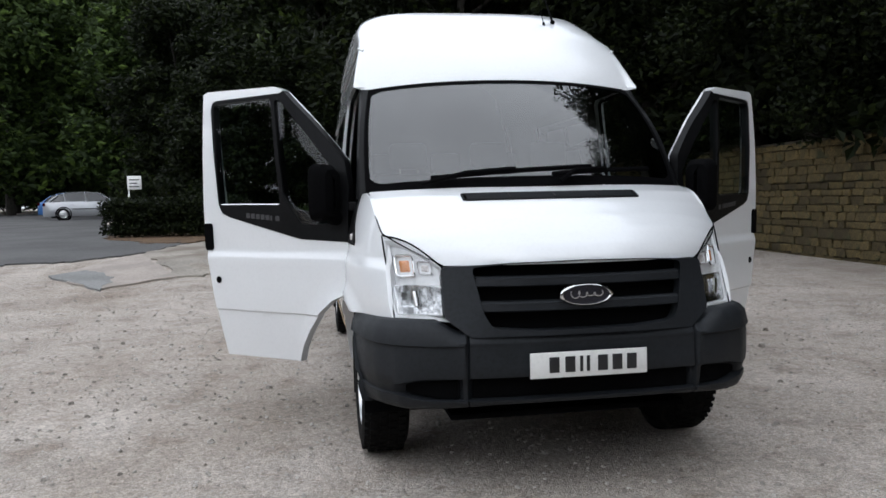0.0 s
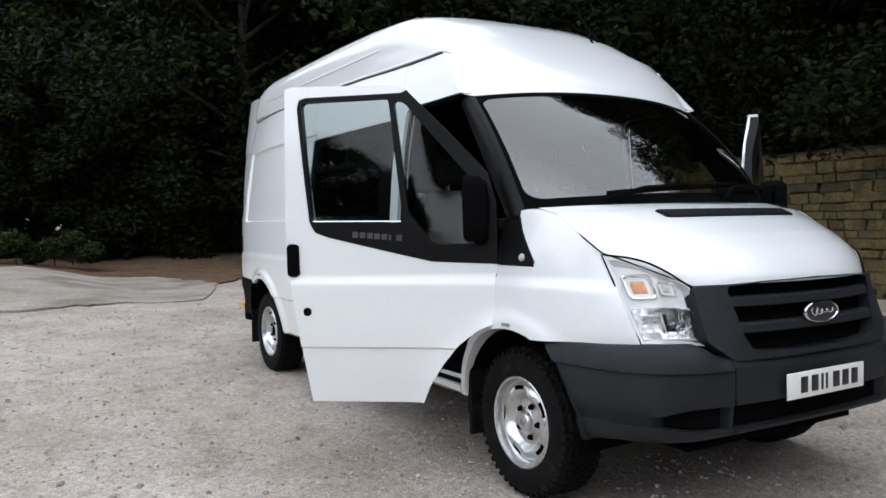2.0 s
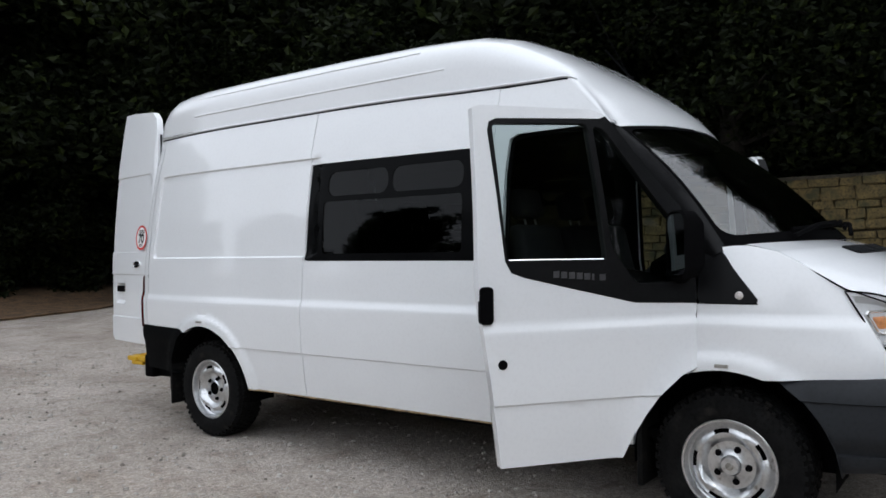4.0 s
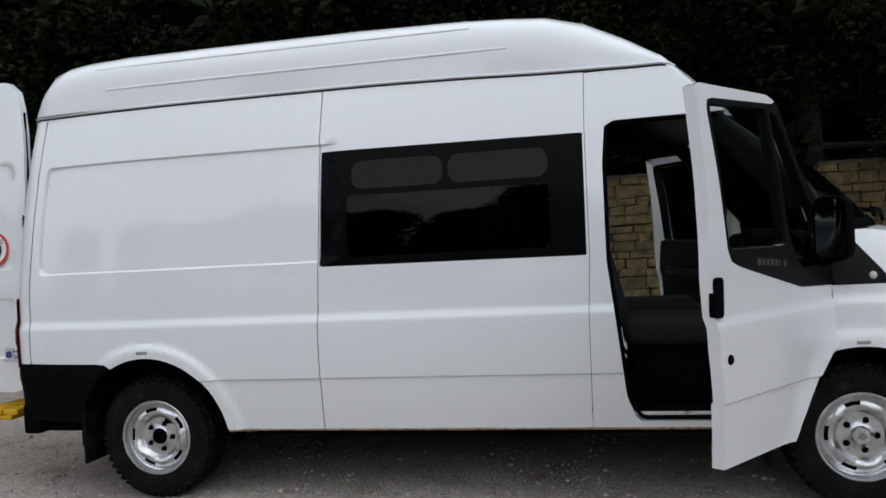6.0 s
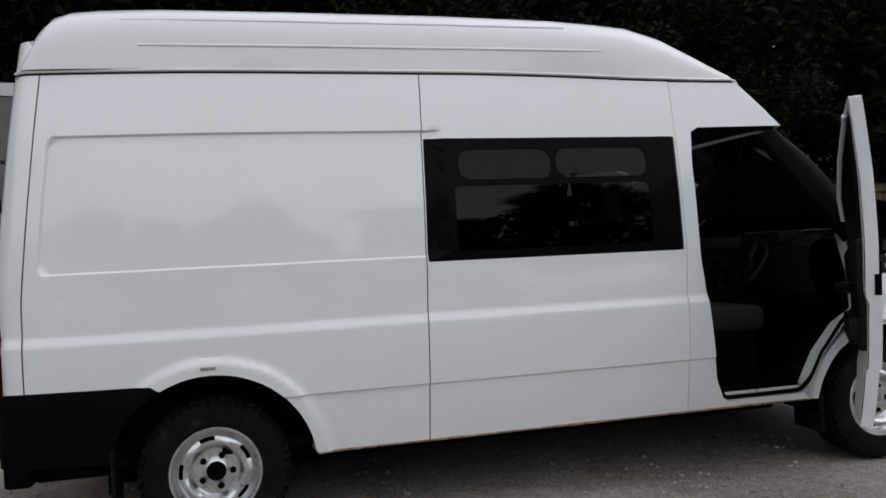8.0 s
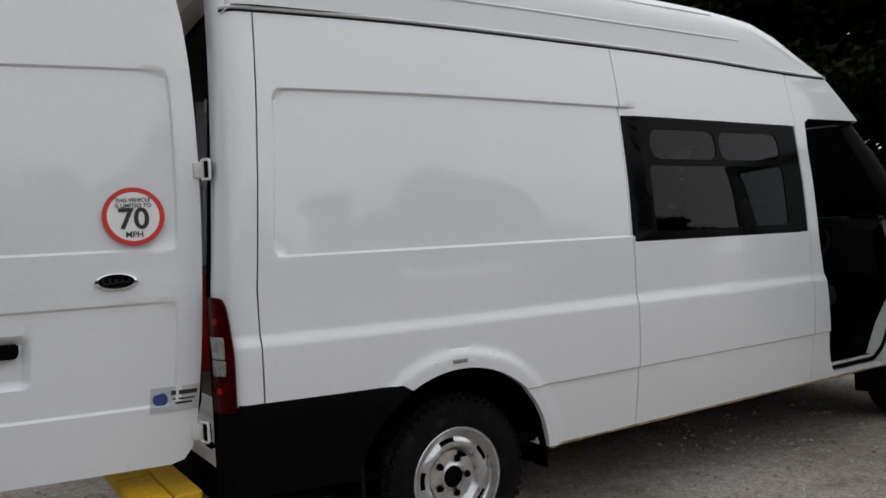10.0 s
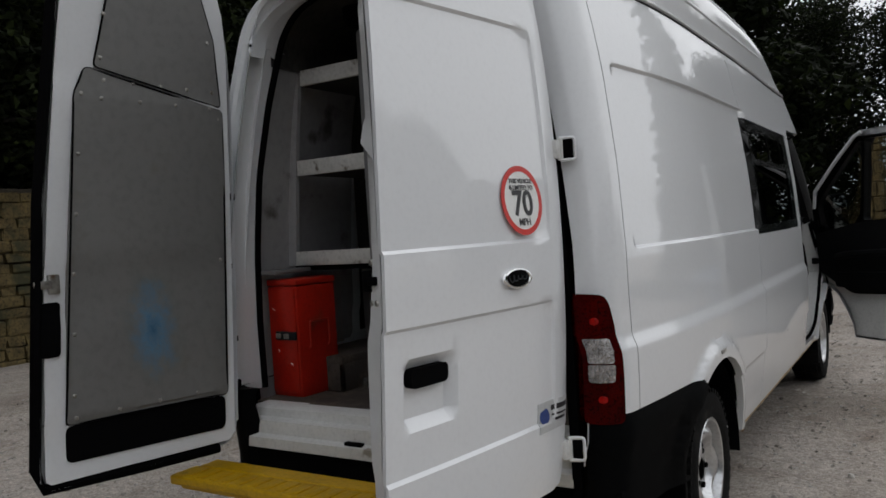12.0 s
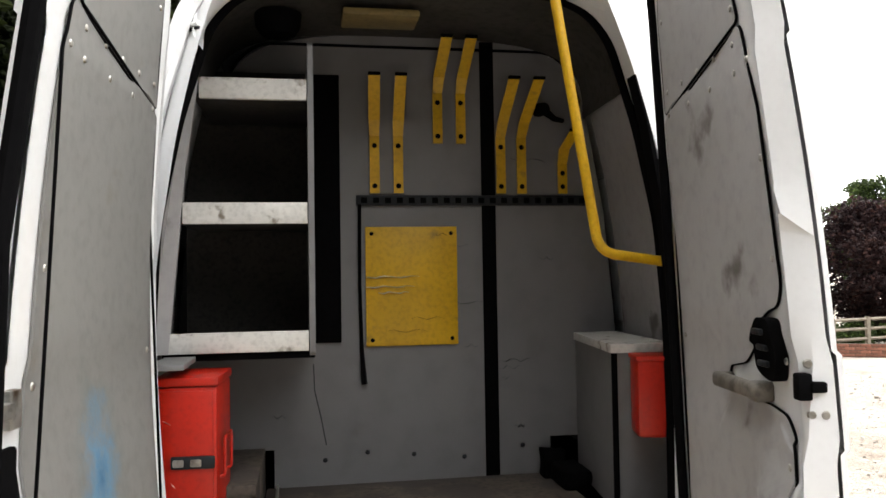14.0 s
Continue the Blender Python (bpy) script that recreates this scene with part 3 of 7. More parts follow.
for side in (-1, 1):
    bm = bmesh.new()
    fl = flank(side)
    rr = []
    for v in np.linspace(-0.05, 1.0, 15):
        a = screen(v, side * 0.972)
        b = screen(v, side * 1.0)
        c = Vector((side * (0.908 - 0.068 * v), 1.0 + 0.505 * v, 1.335 + 0.61 * v))
        d = c + Vector((-side * 0.03, 0.07, -0.02))
        a += Vector((0, -0.004, 0.004))
        b += Vector((0, -0.010, 0.010))
        rr.append([a, b, (b + c) / 2 + Vector((side * 0.006, -0.006, 0.006)), c, d, d + Vector((-side * 0.05, 0, -0.02))])
    loft(bm, rr)
    part("windscreen_pillar", bm, TRIM, van, "black windscreen pillar", smooth=50)
    # wiper
for a, b, pivot in ((0.30, -0.62, (-0.60, 0.70, 1.385)), (0.72, 0.05, (0.08, 0.58, 1.385))):
    wiper = part("wiper_blade", bmesh.new(), BLACK, van, "black windscreen wiper")
    bm = bmesh.new()
    pts = [screen(0.03 + 0.09 * (1 - k / 10) * 0.6, a + (b - a) * k / 10) + Vector((0, -0.03, 0.028)) for k in range(11)]
    tube(bm, pts, 0.010, 6, flat=1.4)
    tube(bm, [pts[5] + Vector((0, -0.012, 0.012)), pts[8] + Vector((0, -0.02, 0.012)), Vector(pivot)], 0.011, 6)
    bm.to_mesh(wiper.data)
    bm.free()
# aerial on the roof
aerial = part("aerial", bmesh.new(), BLACK, van, "thin black roof aerial")
bm = bmesh.new()
tube(bm, [(0.42, 1.91, 2.40), (0.42, 1.93, 2.46)], [0.018, 0.008], 10)
tube(bm, [(0.42, 1.93, 2.45), (0.41, 2.08, 2.75), (0.40, 2.24, 3.08)], 0.003, 6)
bm.to_mesh(aerial.data)
bm.free()

# front bumper
PLAN = [(0.0, 0.0, 0.02), (0.18, 0.28, 0.022), (0.33, 0.5, 0.04), (0.46, 0.66, 0.082), (0.58, 0.79, 0.155), (0.70, 0.870, 0.26), (0.80, 0.908, 0.37), (0.90, 0.935, 0.52), (1.0, 0.952, 0.715)]
def bumper_at(s, z, off=0.0):
    """A point on the bumper's face: s from -1 to 1 round the front, off outwards."""
    def pt(q):
        return Vector((lerp([(p[0], p[1]) for p in PLAN], q), lerp([(p[0], p[2]) for p in PLAN], q), 0))
    q = abs(s)
    p = pt(q)
    d = (pt(min(1, q + 0.03)) - pt(max(0, q - 0.03))).normalized()
    if q < 0.03:
        d = Vector((1, 0, 0))
    p += Vector((d.y, -d.x, 0)) * off
    p.y = min(p.y, 0.93 - math.sqrt(max(0.0, 0.465 ** 2 - (z - 0.35) ** 2)))
    return Vector((math.copysign(p.x, s if s else 1), p.y, z))

def bumper_row(s):
    q = abs(s)
    top = 0.742 + 0.05 * ss(0.335, 0.36, q) - 0.018 * ss(0.6, 1.0, q)
    low = 0.425 - 0.02 * ss(0.2, 0.6, q) - 0.03 * ss(0.7, 1.0, q)
    intake = (1 - ss(0.325, 0.345, q)) * 0.06 + (ss(0.36, 0.375, q) - ss(0.56, 0.62, q)) * 0.05
    cap = 0.020 * ss(0.340, 0.352, q)
    top -= 0.055 * (1 - ss(0.36, 0.47, q)) * ss(0.335, 0.36, q)
    seam = -0.012 * (ss(0.334, 0.340, q) - ss(0.340, 0.346, q))
    end = ss(0.46, 0.62, q)
    lip = 0.010 * ss(0.345, 0.37, q)
    prof = [(top, -0.08), (top, -0.035), (top - 0.008, -0.016), (top - 0.035, -0.004 + cap * 0.6), (0.700, cap), (0.690, cap + 0.002), (0.684, cap - lip), (0.678, cap - lip), (0.66, cap - lip * 0.6), (0.60, cap * 0.5 + 0.004), (0.560, cap * 0.4 + 0.006), (0.548 - 0.03 * end, cap * 0.4 + 0.002), (0.542 - 0.03 * end, 0.004 - intake), (0.455 + 0.02 * end, -0.006 - intake), (0.450 + 0.02 * end, 0.004), (0.438, 0.000), (low + 0.012, -0.012), (low, -0.03), (low, -0.10)]
    prof = [(z, o + seam) for z, o in prof]
    return [bumper_at(s, z, o) for z, o in prof]

bm = bmesh.new()
ss_list = sorted(set([round(float(v), 4) for v in np.linspace(-1, 1, 61)] + [k * m for k in (0.325, 0.334, 0.337, 0.340, 0.343, 0.346, 0.352, 0.36, 0.375, 0.40, 0.56, 0.59, 0.62) for m in (-1, 1)]))
loft(bm, [bumper_row(s) for s in ss_list])
bumper = part("front_bumper", bm, PLASTIC, van, "dark grey textured plastic bumper", smooth=40)
bm = bmesh.new()
loft(bm, [[bumper_at(s, z, -0.040) for s in np.linspace(-0.325, 0.325, 21)] for z in (0.457, 0.541)])
part("intake", bm, BLACK, bumper)
for side in (-1, 1):
    bm = bmesh.new()
    loft(bm, [[bumper_at(side * s, z0 + (z1 - z0) * k, -0.030) for k in (0, 0.5, 1)] for s, z0, z1 in ((0.378, 0.458, 0.538), (0.46, 0.460, 0.532), (0.54, 0.472, 0.520), (0.575, 0.484, 0.508))])
    part("fog_recess", bm, BLACK, bumper)
# grille surround and bars
def face(x, z, off=0.0):
    y = 0.022 + 0.10 * (z - 0.76) + (0.080 + 0.25 * (z - 0.8)) * abs(x / 0.585) ** 2.6 - off
    return Vector((x, y, z))

surround = soften([(-0.60, 0.80), (-0.60, 1.012), (-0.3, 1.030), (0.0, 1.036), (0.3, 1.030), (0.60, 1.012), (0.60, 0.80), (0.50, 0.722), (-0.50, 0.722)], 0.02)
opening = soften([(-0.20, 0.742), (-0.405, 0.757), (-0.440, 0.82), (-0.478, 1.012), (-0.3, 1.027), (0.0, 1.032), (0.3, 1.027), (0.478, 1.012), (0.440, 0.82), (0.405, 0.757), (0.20, 0.742)], 0.025)
place_g = lambda u, z, d=0.0: face(u, z, 0.012 - d)
grille = part("grille", sheet(surround, place_g, holes=[opening], outward=Vector((0, -1, 0)), thick=0.06), PLASTIC, van, "dark grey grille with two broad bars")
bm = bmesh.new()
loft(bm, [[face(x, z, -0.06) for x in np.linspace(-0.5, 0.5, 15)] for z in (0.735, 1.035)])
part("grille_mesh", bm, BLACK, grille)
for z0, z1, w in ((0.928, 0.972, 0.462), (0.822, 0.866, 0.445)):
    bm = bmesh.new()
    loft(bm, [[face(x, z, o) for z, o in ((z0, -0.045), (z0, -0.01), (z0 + 0.006, 0.004), (z1 - 0.008, 0.004), (z1, -0.006), (z1, -0.045))] for x in np.linspace(-w, w, 21)])
    part("grille_bar", bm, PLASTIC, grille)

def oval_badge(parent, m, a, b, inner=NAVY, field=0.87):
    badge = part("badge", bmesh.new(), CHROME, parent, "oval badge with a chrome rim and dark field")
    bm = bmesh.new()
    rings = []
    for s, h in ((1.0, 0.0), (1.0, 0.008), (0.95, 0.012), (field + 0.04, 0.013), (field, 0.009)):
        rings.append([m @ Vector((a * s * math.cos(t), b * s * math.sin(t), h)) for t in np.linspace(0, 2 * math.pi, 40, endpoint=False)])
    loft(bm, rings, True)
    bm.to_mesh(badge.data)
    bm.free()
    bm = bmesh.new()
    bm.faces.new([bm.verts.new(p + m.to_3x3() @ Vector((0, 0, 0.0004))) for p in rings[4]])
    part("field", bm, inner, badge)
    # flowing script reduced to one plain wavy stroke
    bm = bmesh.new()
    tube(bm, [m @ Vector((a * (0.60 * t - 0.085 * math.sin(t * 13.0)), b * (0.30 * math.cos(t * 13.0) * (0.75 + 0.35 * math.cos(t * 3.1 + 2.0)) + 0.02), 0.0105)) for t in np.linspace(-1, 1, 90)], 0.0032 * a / 0.12, 5)
    part("emblem", bm, CHROME if inner is NAVY else PLASTIC, badge)
    return badge

oval_badge(van, Matrix.Translation((0, 0.022, 0.889)) @ Matrix.Rotation(radians(90), 4, "X"), 0.118, 0.047)
# number plate with plain bars in place of its characters
plate = part("number_plate", boxed(-0.26, 0.26, -0.012, -0.004, 0.543, 0.652, bevel=0.003), PLATE, van, "white number plate with dark bars")
for k, x in enumerate((-0.155, -0.085, -0.035, -0.005, 0.06, 0.125, 0.19)):
    w = 0.022 if k not in (2, 3) else 0.007
    bm = boxed(x - w, x + w, -0.0145, -0.011, 0.565, 0.632, bevel=0.001)
    part("plate_bar", bm, INK, plate)

# headlights
for side in (-1, 1):
    q = {"tr": Vector((0.592, 0.190, 1.010)), "tl": Vector((0.826, 0.462, 1.144)), "bl": Vector((0.796, 0.262, 0.780)), "br": Vector((0.560, 0.130, 0.773))}
    def hl(s, t, out=0.0):
        a = q["bl"].lerp(q["br"], s)
        b = q["tl"].lerp(q["tr"], s)
        p = a.lerp(b, t)
        p += Vector((0.35, -0.85, 0.35)) * (0.026 * math.sin(math.pi * min(1, max(0, s))) ** 1.2 * (0.55 + 0.45 * math.sin(math.pi * (0.15 + 0.7 * t))) + out)
        p.z += 0.028 * math.sin(math.pi * s) * t
        return Vector((side * p.x, p.y, p.z))
    bm = bmesh.new()
    loft(bm, [[hl(s, t, -0.03 * (1 if 0.05 < s < 0.95 and 0.05 < t < 0.95 else 0)) for s in np.linspace(0, 1, 21)] for t in np.linspace(0, 1, 21)])
    lamp = part("headlight", bm, HOUSING, van, "clear headlight with amber and clear reflector units", smooth=30)
    def hz(s, z, out):
        low = q["bl"].z + (q["br"].z - q["bl"].z) * s
        high = q["tl"].z + (q["tr"].z - q["tl"].z) * s + 0.028 * math.sin(math.pi * s)
        return hl(s, (z - low) / (high - low), out)
    for s0, s1, z0, z1, ma in ((0.13, 0.50, 0.962, 1.064, AMBER), (0.55, 0.80, 0.976, 1.036, CLEAR_LENS)):
        us_, zc, hs, hz_ = (s0 + s1) / 2, (z0 + z1) / 2, (s1 - s0) / 2, (z1 - z0) / 2
        bm = bmesh.new()
        loft(bm, [[hz(us_ + hs * k * u, zc + hz_ * k * w, -0.022 + d) for u, w in rounded(-1, 1, -1, 1, 0.38, 4)] for k, d in ((1.0, -0.030), (1.0, 0.004), (0.92, 0.008), (0.82, 0.004), (0.74, -0.016), (0.70, -0.024))], True)
        bowl = part("reflector_bowl", bm, CHROME, lamp, "chromed square reflector ring", smooth=40)
        bm = bmesh.new()
        g = loft(bm, [[hz(us_ + hs * k * u, zc + hz_ * k * w, d) for u, w in rounded(-1, 1, -1, 1, 0.3, 4)] for k, d in ((0.66, -0.048), (0.62, -0.034), (0.45, -0.028), (0.2, -0.026))], True)
        bm.faces.new(g[-1])
        part("bulb_cover", bm, ma, bowl, smooth=40)
    hr = random.Random(5)
    bm = bmesh.new()
    nu, nv = 9, 4
    grid = loft(bm, [[hz(0.08 + 0.84 * a / nu, 0.806 + 0.122 * b / nv, -0.016 - (0.0 if a in (0, nu) or b in (0, nv) else 0.004 + hr.uniform(-0.003, 0.006))) for a in range(nu + 1)] for b in range(nv + 1)])
    bm.faces.ensure_lookup_table()
    # a fifth of the facets get the painted dark reflection
    for f in bm.faces:
        f.material_index = 1 if hr.random() < 0.2 else 0
    part("faceted_reflector", bm, [FACET, DARK_FACET], lamp, "faceted chrome main reflector", smooth=18)
    bm = bmesh.new()
    ringm = [hz(0.08 + 0.84 * u, 0.806 + 0.122 * w, -0.014) for u, w in rounded(0, 1, 0, 1, 0.08, 4)]
    tube(bm, ringm + ringm[:1], 0.004, 6, caps=False)
    part("reflector_rim", bm, SILVER, lamp)
    bm = bmesh.new()
    tube(bm, [hz(0.45, 0.84, -0.014), hz(0.45, 0.90, -0.012)], [0.012, 0.016], 10)
    part("bulb", bm, CHROME, lamp)
    bm = bmesh.new()
    loft(bm, [[hl(s, t, 0.002) for s in np.linspace(0, 1, 15)] for t in np.linspace(0, 1, 15)])
    part("lens", bm, LENS, lamp, smooth=60)
    bm = bmesh.new()
    ring = [hl(s, 0, 0.003) for s in np.linspace(0, 1, 12)] + [hl(1, t, 0.003) for t in np.linspace(0, 1, 12)[1:]] + [hl(s, 1, 0.003) for s in np.linspace(1, 0, 12)[1:]] + [hl(0, t, 0.003) for t in np.linspace(1, 0, 12)[1:]]
    tube(bm, ring, 0.004, 6)
    part("seal", bm, BLACK, lamp)
LETTER = mat("grey_lettering", (0.09, 0.09, 0.095), 0.35, vary=0.1, metal=0.5)
# wheels: steel rims with slots, knobbly tyres
def build_wheel(front):
    w = part("wheel", bmesh.new(), RUBBER, van, "steel wheel with a knobbly tyre")
    m = Matrix.Rotation(radians(-90), 4, "Y")
    bm = bmesh.new()
    prof = [(0.205, -0.10), (0.222, 0.0), (0.216, 0.012), (0.245, 0.022), (0.29, 0.024), (0.322, 0.012), (0.338, -0.012), (0.344, -0.05), (0.344, -0.16), (0.336, -0.19), (0.30, -0.21), (0.21, -0.20)]
    lathe(bm, prof, 64, m)
    tyre = part("tyre", bm, RUBBER, w)
    bm = bmesh.new()
    for k in range(48):
        a = 2 * math.pi * k / 48
        for z0, z1, da, h in ((-0.012, -0.045, 0.0, 0.007), (-0.060, -0.095, 0.065, 0.007), (-0.105, -0.14, 0.0, 0.007), (-0.155, -0.188, 0.065, 0.006)):
            box(bm, 0.336, 0.344 + h, -0.015, 0.015, z1, z0, 0.0, m @ Matrix.Rotation(a + da, 4, "Z"))
        box(bm, 0.318, 0.336, -0.010, 0.010, -0.006, 0.016, 0.0, m @ Matrix.Rotation(a, 4, "Z"))
    part("tread", bm, RUBBER, w, smooth=0)
    bm = bmesh.new()
    prof = [(0.216, -0.06, 0), (0.218, 0.008, 0), (0.212, 0.014, 0), (0.203, 0.012, 0), (0.199, -0.004, 0), (0.195, -0.022, 0), (0.188, -0.028, 0), (0.180, -0.023, 0.002), (0.170, -0.011, 0.006), (0.151, -0.004, 0.008), (0.140, -0.003, 0.008), (0.128, -0.009, 0.005), (0.118, -0.026, 0), (0.108, -0.037, 0), (0.095, -0.039, 0), (0.055, -0.034, 0), (0.046, -0.028, 0)]
    rings = []
    for r, h, wave in prof:
        rings.append([bm.verts.new(m @ Vector((r * math.cos(a), r * math.sin(a), h - wave * math.cos(5 * (a - 0.22))))) for a in (2 * math.pi * k / 100 for k in range(100))])
    for i, (ra, rb) in enumerate(zip(rings, rings[1:])):
        for k in range(100):
            if i != 8 or k % 20 > 6:
                bm.faces.new((ra[k], ra[(k + 1) % 100], rb[(k + 1) % 100], rb[k]))
    part("rim", bm, STEEL, w, "silver steel rim with oblong slots")
    bm = bmesh.new()
    lathe(bm, [(0.20, -0.08), (0.16, -0.06), (0.06, -0.06), (0.0, -0.06)], 32, m)
    part("brake_drum", bm, BLACK, w)
    for k in range(5):
        a = 2 * math.pi * (k + 0.7) / 5
        bm = bmesh.new()
        c = m @ Matrix.Rotation(a, 4, "Z") @ Matrix.Translation((0.075, 0, -0.042))
        lathe(bm, [(0.017, 0.004), (0.016, 0.006), (0.012, 0.007), (0.012, 0.018), (0.009, 0.021), (0.0, 0.021)], 12, c)
        part("wheel_nut", bm, BLACK, w, smooth=0)
    bm = bmesh.new()
    if front:
        lathe(bm, [(0.045, -0.036), (0.044, -0.012), (0.038, -0.004), (0.022, -0.002), (0.0, -0.003)], 24, m)
        part("hub_cap", bm, STEEL, w)
        bm = bmesh.new()
        lathe(bm, [(0.018, -0.001), (0.016, 0.0015), (0.006, 0.002), (0.0, 0.002)], 16, m)
        part("cap_mark", bm, METAL, w)
    else:
        lathe(bm, [(0.048, -0.034), (0.046, -0.050), (0.030, -0.052), (0.0, -0.052)], 24, m)
        part("hub_hole", bm, BLACK, w)
    return w

for (cu, cz), front in zip(WHEELS, (True, False)):
    w = build_wheel(front)
    w.matrix_basis = Matrix.Translation((-0.905 if front else -0.895, cu, 0.35))
    w2 = build_wheel(front)
    w2.matrix_basis = pose(0.905 if front else 0.895, cu, 0.35, 0, 0, 180)

# ---- front doors, swung open ----
def swing(side, angle):
    hinge = Vector((side * 0.945, 1.055, 0))
    return Matrix.Translation(hinge) @ Matrix.Rotation(radians(-side * angle), 4, "Z") @ Matrix.Translation(-hinge)

for side, angle in ((-1, 51.0), (1, 53.0)):
    fl = flank(side)
    m = swing(side, angle)
    pl = lambda u, z, d=0.0: m @ fl(u, z, d - 0.055 * max(0.0, z - 0.9) * ss(1.05, 1.5, u) - 0.5 * (1 - ss(1.05, 1.5, u)) * max(0.0, z - 1.0) ** 2)
    outn = m.to_3x3() @ VSIDE[side]
    full = [(1.054, 0.812), (1.054, 1.088), (1.056, 1.38), (1.10, 1.53), (1.30, 1.745), (1.483, 1.932), (1.55, 1.957), (2.06, 1.968), (2.095, 1.955), (2.092, 1.50), (2.094, 1.19), (2.07, 0.97), (1.99, 0.408), (1.425, 0.412), (1.388, 0.50), (1.325, 0.60), (1.245, 0.70), (1.15, 0.775)]
    white = [(1.054, 0.812), (1.054, 1.088), (1.15, 1.092), (1.368, 1.102), (1.62, 1.162), (1.883, 1.226), (1.945, 1.25), (1.972, 1.30), (2.032, 1.86), (2.022, 1.90), (1.99, 1.912), (1.51, 1.918), (1.483, 1.932), (1.55, 1.957)] + full[7:]
    skin = part("front_door", sheet(white, pl, zs=ZS, outward=outn, thick=0.055), WHITE, van, "open white cab door with a black window surround")
    black = [(1.054, 1.092), (1.15, 1.095), (1.368, 1.105), (1.62, 1.165), (1.883, 1.229), (1.943, 1.253), (1.969, 1.302), (2.029, 1.858), (2.020, 1.897), (1.99, 1.909), (1.51, 1.915), (1.483, 1.929), (1.30, 1.742), (1.10, 1.528), (1.058, 1.38)]
    main = soften([(1.962, 1.298), (2.012, 1.888), (1.572, 1.895), (1.502, 1.292)], 0.03)
    vent_w = soften([(1.548, 1.885), (1.478, 1.345), (1.36, 1.185), (1.12, 1.19), (1.12, 1.43), (1.50, 1.875)], 0.03)
    part("window_surround", sheet(black, lambda u, z, d=0.0: pl(u, z, d - 0.002), holes=[main, vent_w], outward=outn, thick=0.05), TRIM, skin, "black window surround")
    for ring in (main, vent_w):
        part("pane", sheet(ring, lambda u, z, d=0.0: pl(u, z, d + 0.012), outward=outn, thick=0.0), GLASS, skin, "clear side window")
    bm = bmesh.new()
    tube(bm, [pl(u, z, 0.006) for u, z in ((1.955, 1.303), (1.8, 1.302), (1.65, 1.300), (1.515, 1.298))], 0.005, 6)
    part("window_seal", bm, CHROME, skin)
    bm = bmesh.new()
    tube(bm, [pl(u, z, 0.054) for u, z in ((1.085, 1.40), (1.12, 1.53), (1.31, 1.735), (1.49, 1.918), (1.56, 1.945))], 0.014, 6)
    part("frame_edge", bm, WHITE, skin)
    # inner side: white shell and dark trim panel
    inner = [(1.08, 0.90), (1.08, 1.15), (1.36, 1.17), (1.60, 1.22), (1.88, 1.27), (1.955, 1.31), (2.03, 1.92), (2.08, 1.94), (2.075, 1.19), (2.05, 0.97), (1.97, 0.43), (1.44, 0.43), (1.36, 0.62), (1.18, 0.82)]
    part("inner_shell", sheet(inner, lambda u, z, d=0.0: pl(u, z, 0.058 + d), outward=-outn, thick=0.0), WHITE_IN, skin)
    trim = soften([(1.10, 0.90), (1.10, 1.20), (1.50, 1.28), (1.97, 1.30), (1.99, 1.10), (1.96, 0.76), (1.42, 0.74), (1.25, 0.82)], 0.04)
    part("trim_panel", sheet(trim, lambda u, z, d=0.0: pl(u, z, 0.085 - d), outward=-outn, thick=0.03), DASH, skin, "dark plastic door card")
    bm = bmesh.new()
    tube(bm, [pl(1.30, 1.02, 0.10), pl(1.42, 1.04, 0.14), pl(1.75, 1.06, 0.14), pl(1.88, 1.06, 0.10)], 0.028, 8)
    part("armrest", bm, TRIM, skin)
    bm = bmesh.new()
    bm2 = soften([(1.30, 0.79), (1.28, 0.90), (1.90, 0.92), (1.92, 0.79)], 0.03)
    bm.free()
    part("door_pocket", sheet(bm2, lambda u, z, d=0.0: pl(u, z, 0.13 - d), outward=-outn, thick=0.05), TRIM, skin)
    # handle, lock, lettering band, crease shadow
    part("handle", sheet(rounded(2.028, 2.088, 1.035, 1.195, 0.02), lambda u, z, d=0.0: pl(u, z, d - 0.012), outward=outn, thick=0.03), BLACK, skin, "black pull handle")
    bm = bmesh.new()
    lathe(bm, [(0.0, 0.006), (0.016, 0.006), (0.021, 0.002), (0.021, -0.01)], 18, Matrix.Translation(pl(1.991, 0.862, 0.0)) @ outn.to_track_quat("Z", "Y").to_matrix().to_4x4())
    part("lock", bm, BLACK, skin, "round black door lock")
    for k in range(7):
        bm = bmesh.new()
        u0 = 1.755 - 0.036 * k
        z0 = 1.238 - 0.003 * k
        w = 0.027 if k != 5 else 0.010
        g = loft(bm, [[pl(u0, z0 - 0.014, -d), pl(u0, z0 + 0.014, -d), pl(u0 - w, z0 + 0.014, -d), pl(u0 - w, z0 - 0.014, -d)] for d in (0.001, 0.005)], True)
        bm.faces.new(g[1])
        part("letter_bar", bm, LETTER, skin)
    # wing mirror
    bm = bmesh.new()
    mb = fl(1.15, 1.30)
    hx = side
    rows = []
    for k, (u, hz, hw_, cx) in enumerate(((1.085, 0.06, 0.04, 0.12), (1.095, 0.12, 0.065, 0.12), (1.13, 0.148, 0.078, 0.12), (1.19, 0.152, 0.080, 0.12), (1.20, 0.145, 0.074, 0.12))):
        ring = rounded(-hw_, hw_, -hz, hz, 0.05, 4)
        rows.append([m @ Vector((side * (0.905 + cx + a), u, 1.355 + b)) for a, b in ring])
    g = loft(bm, rows, True)
    bm.faces.new(g[0])
